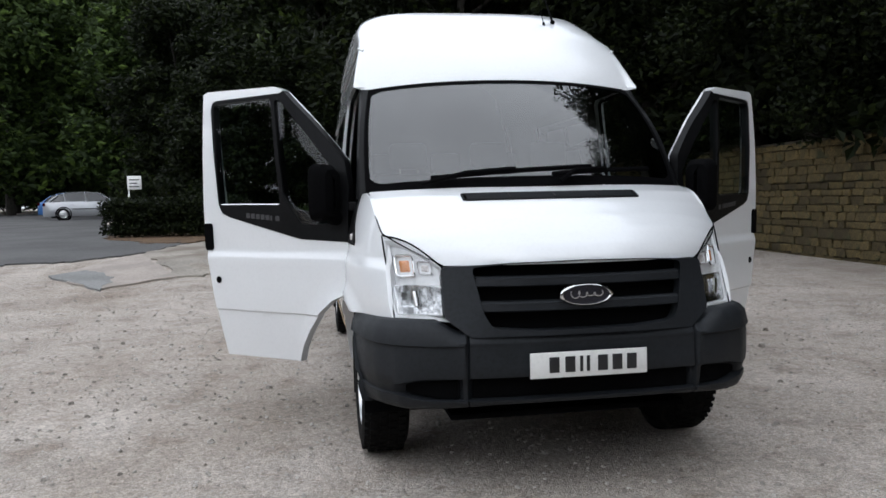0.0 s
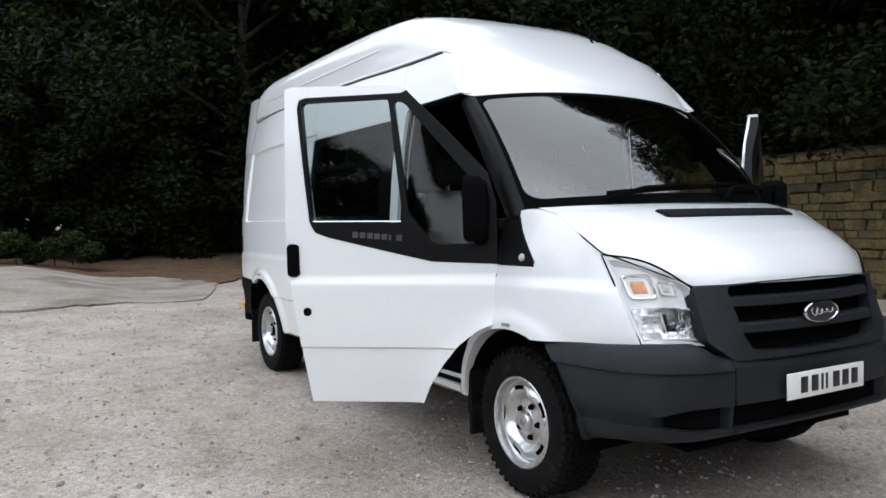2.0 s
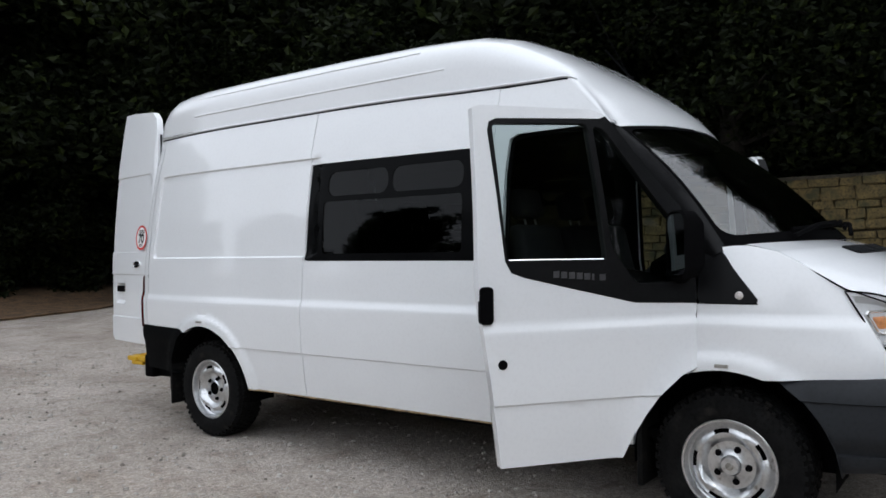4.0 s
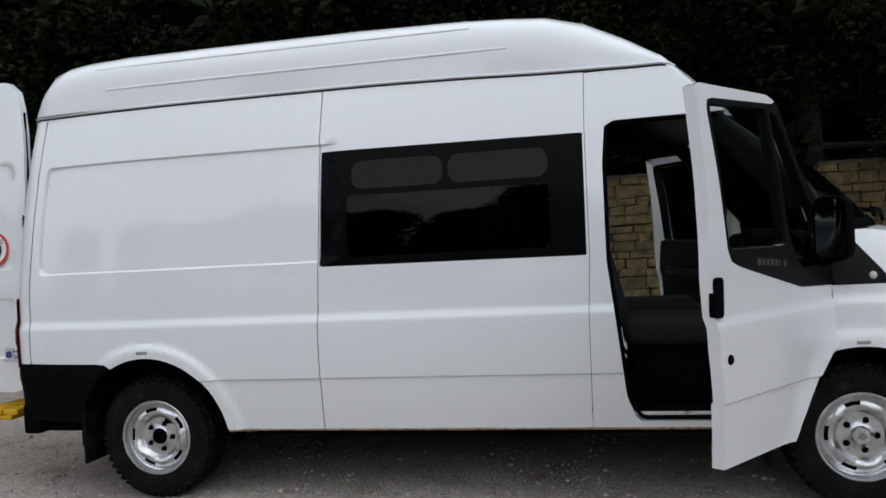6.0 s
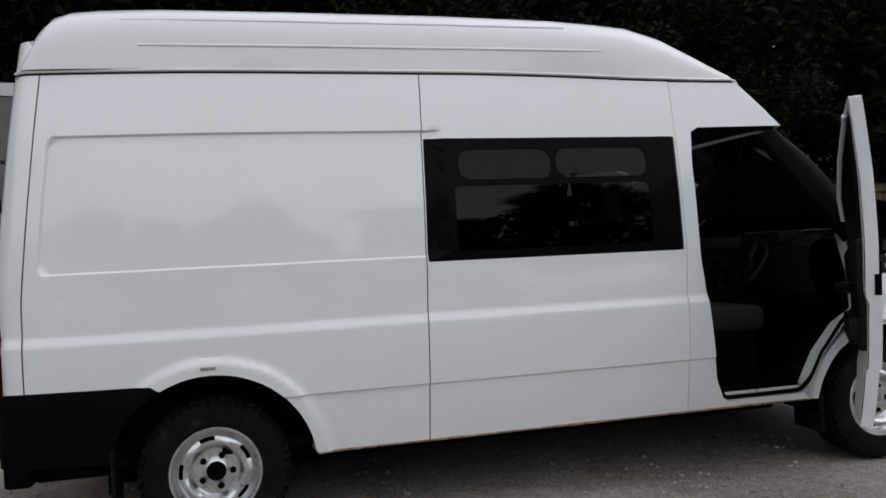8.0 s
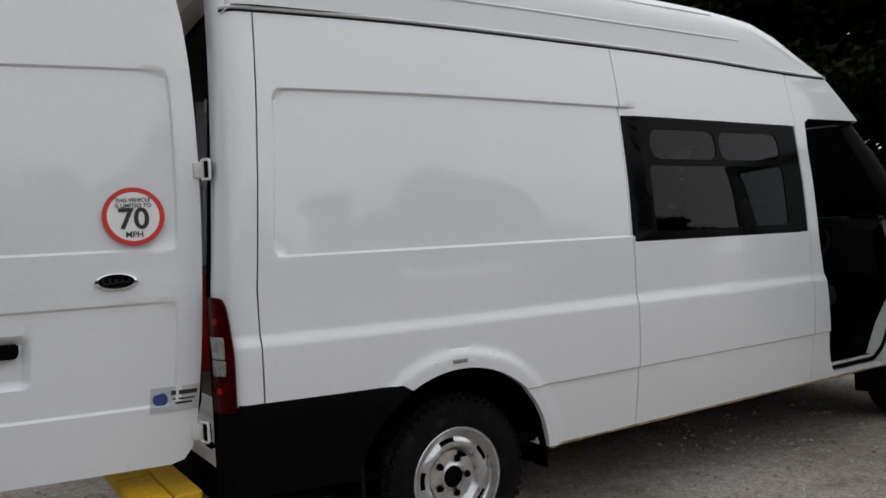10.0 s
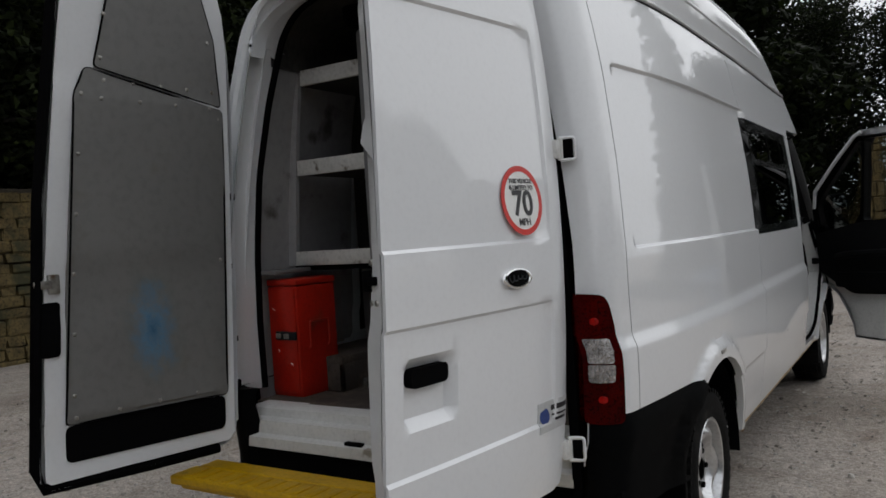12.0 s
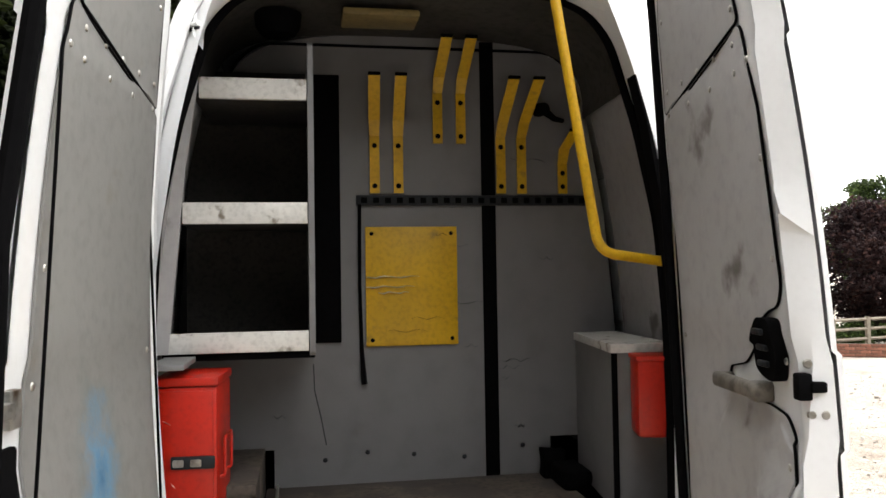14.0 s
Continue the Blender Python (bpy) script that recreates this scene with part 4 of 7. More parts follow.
    mir = part("mirror", bm, BLACK, skin, "black wing mirror housing")
    bm = bmesh.new()
    bm.faces.new([bm.verts.new(m @ Vector((side * (0.905 + 0.12 + a), 1.196, 1.355 + b))) for a, b in rounded(-0.068, 0.068, -0.135, 0.135, 0.04, 4)])
    part("mirror_glass", bm, MIRROR, mir)
    bm = bmesh.new()
    tube(bm, [m @ Vector((side * 0.90, 1.13, 1.22)), m @ Vector((side * 0.97, 1.135, 1.22)), m @ Vector((side * 1.02, 1.14, 1.25))], [0.045, 0.04, 0.035], 10)
    part("mirror_arm", bm, BLACK, mir)
    # rubber seal round the door opening and the dark inner edge of the hinge pillar
    bm = bmesh.new()
    op = [(1.50, 1.955), (2.02, 1.952), (2.06, 1.93), (2.075, 1.75), (2.078, 1.25), (2.05, 0.98), (2.01, 0.56), (1.95, 0.448), (1.46, 0.448), (1.40, 0.52), (1.33, 0.66), (1.20, 0.82), (1.10, 0.90), (1.06, 1.0), (1.06, 1.30)]
    tube(bm, [fl(u, z, 0.03) for u, z in soften(op, 0.03)[3:-3]], 0.012, 6)
    part("door_seal", bm, BLACK, van)
    bm = bmesh.new()
    loft(bm, [[fl(u, z, d) for d in (0.01, 0.12)] for u, z in ((1.43, 0.43), (1.40, 0.52), (1.33, 0.66), (1.20, 0.81), (1.06, 0.89), (1.055, 1.1), (1.055, 1.36))])
    part("hinge_pillar", bm, WHITE_IN, van)
    bm = bmesh.new()
    tube(bm, [fl(1.050, z, 0.006) for z in np.linspace(0.80, 1.09, 8)], 0.006, 6)
    part("door_gap", bm, BLACK, van)
    for z in (0.98, 1.28):
        bm = boxed(side * 0.88, side * 0.945, 1.035, 1.075, z - 0.025, z + 0.025, bevel=0.008)
        part("hinge", bm, TRIM, van)

# ---- rear doors, swung open ----
def sprayed(p):
    """The grey lining with a blot of blue spray paint round the point p."""
    ma = GREY.copy()
    ma.name = "grey_lining_sprayed"
    n, l = ma.node_tree.nodes, ma.node_tree.links
    b = n["Principled BSDF"]
    co, noi, dist = n.new("ShaderNodeTexCoord"), n.new("ShaderNodeTexNoise"), n.new("ShaderNodeVectorMath")
    noi.inputs["Scale"].default_value, noi.inputs["Detail"].default_value, noi.inputs["Roughness"].default_value = 13.0, 8.0, 0.7
    l.new(co.outputs["Object"], noi.inputs["Vector"])
    dist.operation = "DISTANCE"
    squash = n.new("ShaderNodeMapping")
    squash.inputs["Scale"].default_value = (1.0, 1.0, 0.5)
    squash.inputs["Location"].default_value = (0, 0, -0.5 * p.z)
    dist.inputs[1].default_value = (p.x, p.y, 0.0)
    l.new(co.outputs["Object"], squash.inputs["Vector"])
    l.new(squash.outputs[0], dist.inputs[0])
    colour = b.inputs["Base Color"].links[0].from_socket
    for reach, tint, low, high in ((0.25, (0.10, 0.13, 0.12), 0.46, 0.86), (0.19, (0.08, 0.25, 0.44), 0.46, 0.76), (0.085, (0.015, 0.07, 0.14), 0.60, 0.80)):
        fall, mul, edge, mix = n.new("ShaderNodeMapRange"), n.new("ShaderNodeMath"), n.new("ShaderNodeMapRange"), n.new("ShaderNodeMix")
        fall.inputs["From Min"].default_value, fall.inputs["From Max"].default_value = reach, 0.0
        l.new(dist.outputs["Value"], fall.inputs["Value"])
        mul.operation = "MULTIPLY"
        l.new(fall.outputs[0], mul.inputs[0])
        l.new(noi.outputs["Fac"], mul.inputs[1])
        edge.inputs["From Min"].default_value, edge.inputs["From Max"].default_value = low * 0.5, high * 0.7
        edge.inputs["To Max"].default_value = 0.8
        l.new(mul.outputs[0], edge.inputs["Value"])
        mix.data_type = "RGBA"
        l.new(edge.outputs[0], mix.inputs["Factor"])
        l.new(colour, mix.inputs[6])
        mix.inputs[7].default_value = (*tint, 1)
        colour = mix.outputs[2]
    l.new(colour, b.inputs["Base Color"])
    return ma

def rear_leaf(side):
    """One rear door: its hinge edge and its free edge lean inwards with height, as the body does."""
    if side < 0:
        hx, hy, fx, fy = (-0.725, -0.024, 0.060), (5.657, -0.076, 0.050), (-0.607, -0.015, 0.048), (6.480, -0.062, -0.016)
        s0, s1, skin = 0.0, 0.838, 0.0
    else:
        hx, hy, fx, fy = (0.832, 0.108, -0.099), (5.672, -0.164, 0.097), (0.956, 0.026, -0.076), (6.412, -0.086, 0.006)
        s0, s1, skin = 0.045, 0.822, 0.052
    at = lambda c, z: c[0] + c[1] * (z - 1.0) + c[2] * (z - 1.0) ** 2
    d = Vector((fx[0] - hx[0], fy[0] - hy[0], 0)).normalized()
    n = Vector((-d.y, d.x, 0)) if side < 0 else Vector((d.y, -d.x, 0))
    def place(s, z, depth=0.0):
        off = -0.009 * (1 - ss(-0.009, 0.0, rrect(s, z, 0.085, 1.2, 1.365, 2.03, 0.05)))
        off -= 0.009 * (1 - ss(-0.009, 0.0, rrect(s, z, 0.085, 1.2, 0.4, 1.18, 0.03))) * (1 if z > 0.81 else 0)
        if side < 0:
            off -= 0.028 * (1 - ss(-0.03, 0.0, rrect(s, z, 0.565, 0.775, 0.915, 1.10, 0.03)))
        off -= 0.010 * (1 - ss(0.0, 0.04, s)) + 0.008 * (((s - 0.42) / 0.42) ** 2 - 1)
        if side < 0:
            depth *= (1 + 0.54 * ss(0.775, 0.812, s)) * (1 - 0.85 * ss(0.816, 0.838, s))
        h, f = Vector((at(hx, z), at(hy, z), z)), Vector((at(fx, z), at(fy, z), z))
        return h + (f - h) * ((s - s0) / (s1 - s0)) + n * (skin + off - depth)
    return place, n, d

LEAF = [(0.085, 0.585), (0.042, 0.598), (0.014, 0.635), (0.003, 0.72), (0.0, 1.0), (0.0, 1.60), (0.0, 1.85), (0.002, 2.05), (0.010, 2.22), (0.030, 2.38), (0.065, 2.49), (0.16, 2.555), (0.55, 2.585), (0.83, 2.595), (0.838, 1.6), (0.838, 0.62), (0.80, 0.585)]
DZ = (0.575, 0.60, 0.79, 0.80, 0.81, 0.915, 0.93, 0.945, 1.07, 1.085, 1.10, 1.171, 1.1755, 1.18, 1.365, 1.3695, 1.374, 2.021, 2.0255, 2.03)
DS = (0.085, 0.0895, 0.094, 0.565, 0.58, 0.595, 0.745, 0.76, 0.775, 0.785, 0.80, 0.812, 0.818, 0.824, 0.83)
for side in (-1, 1):
    pl, n, d = rear_leaf(side)
    leaf = part("rear_door", sheet(LEAF, pl, zs=DZ, us=DS, outward=n, thick=0.05), WHITE, van, "open white rear door, lined inside with grey board")
    back = lambda s, z, dd=0.0: pl(s, z, 0.052) + n * (-dd)
    rim = [(min(0.822 if side > 0 else 0.834, max(0.018, s)), min(2.575, max(0.605, z))) for s, z in LEAF]
    part("inner_shell", sheet(rim, back, outward=-n, thick=0.0), WHITE, leaf)
    low = soften([(0.050, 0.79), (0.045, 1.70), (0.048, 1.985), (0.70, 2.100), (0.742, 2.00), (0.745, 0.80)] if side > 0 else [(0.050, 0.79), (0.045, 1.70), (0.048, 1.985), (0.67, 2.095), (0.725, 1.90), (0.735, 1.50), (0.71, 1.457), (0.655, 1.445), (0.59, 1.41), (0.55, 1.36), (0.49, 1.315), (0.385, 1.297), (0.375, 1.235), (0.62, 1.232), (0.695, 1.222), (0.735, 1.17), (0.735, 0.80)], 0.02)
    part("lining_board", sheet(low, lambda s, z, dd=0.0: back(s, z, 0.008 - dd), outward=-n, thick=0.006), LINING if side < 0 else sprayed(back(0.395, 1.10, 0.008)), leaf, "grey lining board" + ("" if side < 0 else " with a faded blue paint stain"))
    top = soften([(0.055, 2.000), (0.085, 2.27), (0.16, 2.46), (0.60, 2.50), (0.665, 2.106)], 0.02)
    part("lining_board", sheet(top, lambda s, z, dd=0.0: back(s, z, 0.007 - dd), outward=-n, thick=0.006), LINING if side < 0 else GREY, leaf)
    for line in (low, top):
        bm = bmesh.new()
        tube(bm, [back(s, z, 0.004) for s, z in line + line[:1]], 0.0038, 6, caps=False)
        part("board_edging", bm, BLACK, leaf)
    band = soften([(0.06, 0.655), (0.06, 0.785), (0.745, 0.795), (0.745, 0.665)], 0.03)
    part("foot_band", sheet(band, lambda s, z, dd=0.0: back(s, z, 0.004 - dd), outward=-n, thick=0.003), BLACK, leaf)
    bm = bmesh.new()
    if side > 0:
        tube(bm, [pl(s, z, 0.03) for s, z in ((0.80, 2.59), (0.846, 2.3), (0.850, 1.6), (0.850, 0.66), (0.82, 0.59), (0.4, 0.578), (0.08, 0.578))], 0.020, 8)
        part("seal", bm, BLACK, leaf, "black rubber seal along the door edge")
    else:
        tube(bm, [pl(s, z, 0.025) for s, z in ((0.03, 0.62), (-0.004, 0.8), (-0.004, 1.9), (0.02, 2.35))], 0.008, 6)
        tube(bm, [back(s, z, 0.004) for s, z in ((0.045, 0.63), (0.016, 0.72), (0.014, 1.9), (0.03, 2.2), (0.05, 2.36))], 0.015, 8)
        part("seal", bm, BLACK, leaf)
    for s, z in [(0.075, 0.95 + 0.2 * k) for k in range(6)] + [(0.715, 0.9 + 0.22 * k) for k in range(6)] + [(0.12 + 0.17 * k, 1.99) for k in range(4)] + [(0.2 + 0.17 * k, 0.82) for k in range(4)] + [(0.10 + 0.13 * k, 2.06) for k in range(5)] + [(0.64, 2.14), (0.635, 2.3), (0.12, 2.26)]:
        bm = bmesh.new()
        lathe(bm, [(0.0, 0.004), (0.006, 0.003), (0.009, 0.0)], 8, Matrix.Translation(back(s, z, 0.008)) @ (-n).to_track_quat("Z", "Y").to_matrix().to_4x4())
        part("screw", bm, METAL, leaf, smooth=0)
    # hinges
    for z in (0.69, 1.655):
        c = pl(0.0, z, 0)
        bm = bmesh.new()
        box(bm, c.x - side * 0.010, c.x + side * 0.016, c.y - 0.030, c.y + 0.022, z - 0.030, z + 0.030, 0.006)
        tube(bm, [(c.x + side * 0.014, c.y - 0.012, z - 0.036), (c.x + side * 0.014, c.y - 0.012, z + 0.036)], 0.009, 10)
        part("hinge", bm, WHITE_IN, leaf, "pale painted door hinge")
        part("hinge_plate", boxed(c.x + side * 0.010, c.x + side * 0.056, c.y - 0.036, c.y - 0.014, z - 0.032, z + 0.032, bevel=0.005), BLACK, leaf)
        bm = bmesh.new()
        tube(bm, bend([(c.x + side * 0.014, c.y - 0.010, z + 0.036), (c.x + side * 0.060, c.y - 0.024, z + 0.036), (c.x + side * 0.060, c.y - 0.024, z - 0.036), (c.x + side * 0.014, c.y - 0.010, z - 0.036)], 0.012), 0.006, 6)
        part("hinge_strap", bm, WHITE, leaf)
    # latch on the free edge
    facing = lambda v, p: Matrix.Translation(p) @ v.to_track_quat("Z", "Y").to_matrix().to_4x4()
    if side > 0:
        bm = bmesh.new()
        for s0, s1, z0, z1 in ((0.80, 0.862, 1.295, 1.325), (0.77, 0.81, 1.275, 1.345)):
            box(bm, -(s1 - s0) / 2, (s1 - s0) / 2, -0.012, 0.012, -(z1 - z0) / 2, (z1 - z0) / 2, 0.004, Matrix.Translation(pl((s0 + s1) / 2, (z0 + z1) / 2, 0.056)) @ Matrix((d, n, Vector((0, 0, 1)))).transposed().to_4x4())
        part("latch", bm, METAL, leaf)
    else:
        # bolts and striker on the deep free edge
        slant = (d - 0.36 * n).normalized()
        on_edge = lambda z, depth: pl(0.838 - 0.30 * depth, z, 0.0) - n * depth
        for z, depth in ((1.347, 0.062), (1.247, 0.062), (1.247, 0.038)):
            bm = bmesh.new()
            lathe(bm, [(0.0, 0.006), (0.007, 0.006), (0.010, 0.0)], 10, facing(slant, on_edge(z, depth)))
            part("bolt", bm, METAL, leaf)
        bm = bmesh.new()
        turn = Matrix((d, n, Vector((0, 0, 1)))).transposed().to_4x4()
        box(bm, -0.014, 0.014, -0.090, -0.060, -0.027, 0.027, 0.005, Matrix.Translation(pl(0.817, 1.302, 0)) @ turn)
        box(bm, 0.0, 0.022, -0.066, -0.034, -0.011, 0.011, 0.005, Matrix.Translation(pl(0.817, 1.302, 0)) @ turn)
        part("striker", bm, BLACK, leaf, "black steel striker")
        part("grip", sheet(rounded(0.605, 0.745, 1.022, 1.072, 0.015), lambda s, z, dd=0.0: pl(s, z, dd - 0.028), outward=n, thick=0.03), BLACK, leaf, "black door grip")
        # speed limit sticker: red ring, white field, words
        c = pl(0.238, 1.491, -0.007)
        zt = (n + Vector((0, 0, 0.09))).normalized()
        xt = Vector((0, 0, 1)).cross(zt).normalized()
        rot = Matrix((xt, zt.cross(xt), zt)).transposed().to_4x4()
        disc = part("sticker", bmesh.new(), SIGN_RED, leaf, "round white speed sticker with a red ring")
        bm = bmesh.new()
        mm = Matrix.Translation(c) @ rot
        lathe(bm, [(0.105, 0.0), (0.105, 0.0012), (0.088, 0.0012), (0.088, 0.0006)], 48, mm)
        bm.to_mesh(disc.data)
        bm.free()
        bm = bmesh.new()
        bm.faces.new([bm.verts.new(mm @ Vector((0.089 * math.cos(a), 0.089 * math.sin(a), 0.0007))) for a in np.linspace(0, 2 * math.pi, 48, endpoint=False)])
        part("field", bm, STICKER, disc)
        for body, size, dy in (("THIS VEHICLE", 0.0195, 0.058), ("IS LIMITED TO", 0.0195, 0.038), ("70", 0.105, -0.012), ("MPH", 0.030, -0.066)):
            words("word", body, size, mm @ Matrix.Translation((0, dy, 0.0022)), INK, disc)
        # oval badge and the dealer's sticker as bars
        oc = pl(0.298, 1.262, 0.0)
        oval_badge(leaf, Matrix.Translation(oc) @ rot, 0.072, 0.030, SURROUND, 0.80)
        dealer = part("dealer_sticker", sheet([(0.004, 0.778), (0.004, 0.868), (0.176, 0.868), (0.176, 0.778)], lambda s, z, dd=0.0: pl(s, z, dd - 0.003), outward=n, thick=0.003, zs=DZ), mat("silver_sticker", (0.55, 0.56, 0.56), 0.4, vary=0.04), leaf, "silver sticker with a blue disc and dark bars")
        bm = bmesh.new()
        lathe(bm, [(0.0, 0.0015), (0.026, 0.0015), (0.026, 0.0)], 24, Matrix.Translation(pl(0.141, 0.825, -0.004)) @ rot)
        part("disc", bm, mat("sticker_blue", (0.03, 0.06, 0.22), 0.4, vary=0.05), dealer)
        for z, h, s0, s1 in ((0.845, 0.008, 0.012, 0.104), (0.822, 0.003, 0.018, 0.098), (0.808, 0.004, 0.028, 0.088)):
            part("bar", sheet([(s0, z - h), (s0, z + h), (s1, z + h), (s1, z - h)], lambda s, zz, dd=0.0: pl(s, zz, dd - 0.005), outward=n, thick=0.001), INK, dealer)
        # inside grab handle and lock cover
        bm = bmesh.new()
        turn = Matrix((d, -n, Vector((0, 0, 1)))).transposed().to_4x4()
        box(bm, -0.125, 0.125, 0.022, 0.052, -0.024, 0.014, 0.012, Matrix.Translation(back(0.495, 1.268)) @ turn, 3)
        box(bm, 0.075, 0.125, -0.004, 0.045, -0.030, 0.016, 0.010, Matrix.Translation(back(0.495, 1.268)) @ turn, 3)
        box(bm, -0.125, -0.10, -0.004, 0.045, -0.018, 0.012, 0.008, Matrix.Translation(back(0.495, 1.268)) @ turn, 3)
        part("inner_handle", bm, mat("grubby_grey_plastic", (0.15, 0.135, 0.115), 0.5, vary=0.2, scale=12, dirt=(0.06, 0.05, 0.04), dirt_scale=14), leaf, "grubby grey grab handle")
        part("lock_cover", sheet(soften([(0.645, 1.297), (0.60, 1.315), (0.595, 1.385), (0.64, 1.432), (0.705, 1.430), (0.712, 1.34), (0.695, 1.292)], 0.02), lambda s, z, dd=0.0: back(s, z, 0.03 - dd), outward=-n, thick=0.03), BLACK, leaf)
        for z in (1.33, 1.365, 1.40):
            part("lock_rib", boxed(-0.024, 0.024, 0.0, 0.012, -0.007, 0.007, bevel=0.004, m=Matrix.Translation(back(0.655, z, 0.028)) @ turn), PLASTIC, leaf)
    if side > 0:
        part("side_plate", sheet(rounded(0.765, 0.835, 1.05, 1.245, 0.015), lambda s, z, dd=0.0: back(s, z, 0.008 - dd), outward=-n, thick=0.008), BLACK, leaf)

# rear opening: header, frame, seal, sill
bm = bmesh.new()
loft(bm, [[(x + 0.02, y, z) for x, y, z in roof_row(5.365, 2.55, 5.48, 2.28, 0.745, 3.3)], [(x + 0.03, y, z) for x, y, z in roof_row(5.41, 2.525, 5.51, 2.25, 0.725, 3.2)], [(x + 0.04, y, z) for x, y, z in roof_row(5.43, 2.49, 5.51, 2.22, 0.70, 3.0)], [(x + 0.04, y, z) for x, y, z in roof_row(5.38, 2.48, 5.44, 2.22, 0.695, 3.0)]])
part("rear_header", bm, WHITE, van, smooth=50)
for side in (-1, 1):
    for z, h in ((1.32, 0.012), (1.18, 0.02), (1.0, 0.012), (0.80, 0.02), (1.62, 0.015)):
        part("buffer", boxed((0.838 if side > 0 else -0.765), (0.862 if side > 0 else -0.740), 5.575, 5.60, z - h, z + h, bevel=0.004, m=Matrix.Translation((0.028, -max(0, z - 1.2) * 0.085, 0))), BLACK, van)
half = [(0.868, 0.69), (0.872, 1.0), (0.872, 1.4), (0.860, 1.7), (0.80, 2.04), (0.715, 2.33), (0.63, 2.43), (0.48, 2.485), (0.26, 2.50), (0.0, 2.505)]
ring = [(-x, z) for x, z in half] + [(x, z) for x, z in reversed(half[:-1])]
mouth = soften(ring, 0.06)[4:-4]
def jamb(x, z, out, y, up=0.0):
    """A point on the jamb of the rear opening: out from its inner edge, at the depth y."""
    k = ss(1.7, 2.25, z)
    x *= 0.89 if x < 0 else 1.0
    return Vector((0.028 + x * (1 + out * (1 + 1.2 * k) * (1 - 0.5 * ss(2.38, 2.5, z))), y - max(0, z - 1.2) * 0.085, z + up * ss(2.2, 2.48, z)))
bm = bmesh.new()
loft(bm, [[jamb(x, z, 0.035, 5.602, 0.03), jamb(x, z, 0.012, 5.606, 0.022), jamb(x, z, 0.003, 5.592, 0.012), jamb(x, z, 0.002, 5.50, 0.005), jamb(x, z, 0.0, 5.412)] for x, z in mouth])
part("opening_frame", bm, WHITE, van, "white frame of the rear opening")
bm = bmesh.new()
tube(bm, [jamb(x, z, -0.008, 5.415) for x, z in mouth], 0.015, 8)
part("rear_seal", bm, BLACK, van, "black rubber door seal")
# black strip for seal and door shadow in the driver's rear hinge gap
bm = bmesh.new()
loft(bm, [[(x + 1.1 * (0.957 - lerp(SIDE, max(z, 1.0))), y - max(0, z - 1.2) * 0.085, z) for x, y in ((-0.726 + w, 5.56), (-0.726 + w, 5.622), (-0.728, 5.622), (-0.728, 5.56))] for z, w in ((0.50, 0.03), (1.2, 0.03), (1.6, 0.025), (1.8, 0.018), (2.0, 0.008), (2.16, 0.003))], True)
part("hinge_gap_seal", bm, BLACK, van)
bm = bmesh.new()
loft(bm, [[(x + 0.045, y + 0.02, z) for x in np.linspace(-0.745, 0.80, 13)] for y, z in ((5.42, 0.700), (5.50, 0.698), (5.515, 0.690), (5.52, 0.655), (5.56, 0.648), (5.565, 0.63), (5.57, 0.595), (5.60, 0.585), (5.605, 0.545), (5.57, 0.53))])
sill = part("rear_sill", bm, WHITE_IN, van, "scuffed white rear sill")
for x in (0.52, -0.35):
    bm = bmesh.new()
    lathe(bm, [(0.0, 0.0), (0.016, 0.0), (0.018, -0.004)], 14, Matrix.Translation((x, 5.568, 0.63)) @ Matrix.Rotation(radians(-90), 4, "X"))
    part("hole", bm, BLACK, sill)
part("striker", boxed(0.19, 0.28, 5.575, 5.61, 0.585, 0.602, bevel=0.004), BLACK, sill)
part("striker", boxed(-0.60, -0.52, 5.575, 5.61, 0.585, 0.602, bevel=0.004), BLACK, sill)
bm = boxed(-0.86, 0.86, 5.48, 5.60, 0.36, 0.545, bevel=0.02)
part("rear_crossmember", bm, BLACK, van)
part("underbody", boxed(-0.80, 0.80, 1.3, 5.5, 0.36, 0.46, bevel=0.03), BLACK, van)
part("undertray", boxed(-0.56, 0.56, 0.24, 1.40, 0.315, 0.345, bevel=0.01), BLACK, van)
part("undertray", boxed(-0.60, 0.60, 1.42, 4.2, 0.29, 0.32, bevel=0.01), BLACK, van)
part("engine_bay", boxed(-0.55, 0.55, 0.34, 1.0, 0.36, 1.0, bevel=0.05), BLACK, van)
for y in (0.93, 4.68):
    bm = bmesh.new()
    tube(bm, [(-0.75, y, 0.35), (0.75, y, 0.35)], 0.05, 10)
    part("axle", bm, BLACK, van)
bm = bmesh.new()
tube(bm, bend([(-0.45, 3.2, 0.33), (-0.45, 4.1, 0.33), (-0.6, 4.3, 0.33)], 0.1), 0.035, 8)
part("exhaust", bm, METAL, van)

# yellow rear step on two arms
step = part("rear_step", bmesh.new(), YELLOW, van, "yellow checkered rear step")
bm = bmesh.new()
box(bm, -0.80, 0.92, 5.806, 5.945, 0.46, 0.50, 0.010)
box(bm, -0.79, 0.91, 5.70, 5.80, 0.46, 0.498, 0.010)
box(bm, -0.79, 0.91, 5.74, 5.90, 0.43, 0.462, 0.008)
bm.to_mesh(step.data)
bm.free()
for k in range(23):
    x = -0.75 + 0.071 * k
    part("tread_bar", boxed(x, x + 0.035, 5.825, 5.93, 0.4995, 0.5035, bevel=0.001), YELLOW, step)
for x in (-0.45, 0.40):
    part("arm", boxed(x - 0.03, x + 0.03, 5.45, 5.80, 0.42, 0.47, bevel=0.01), BLACK, step)

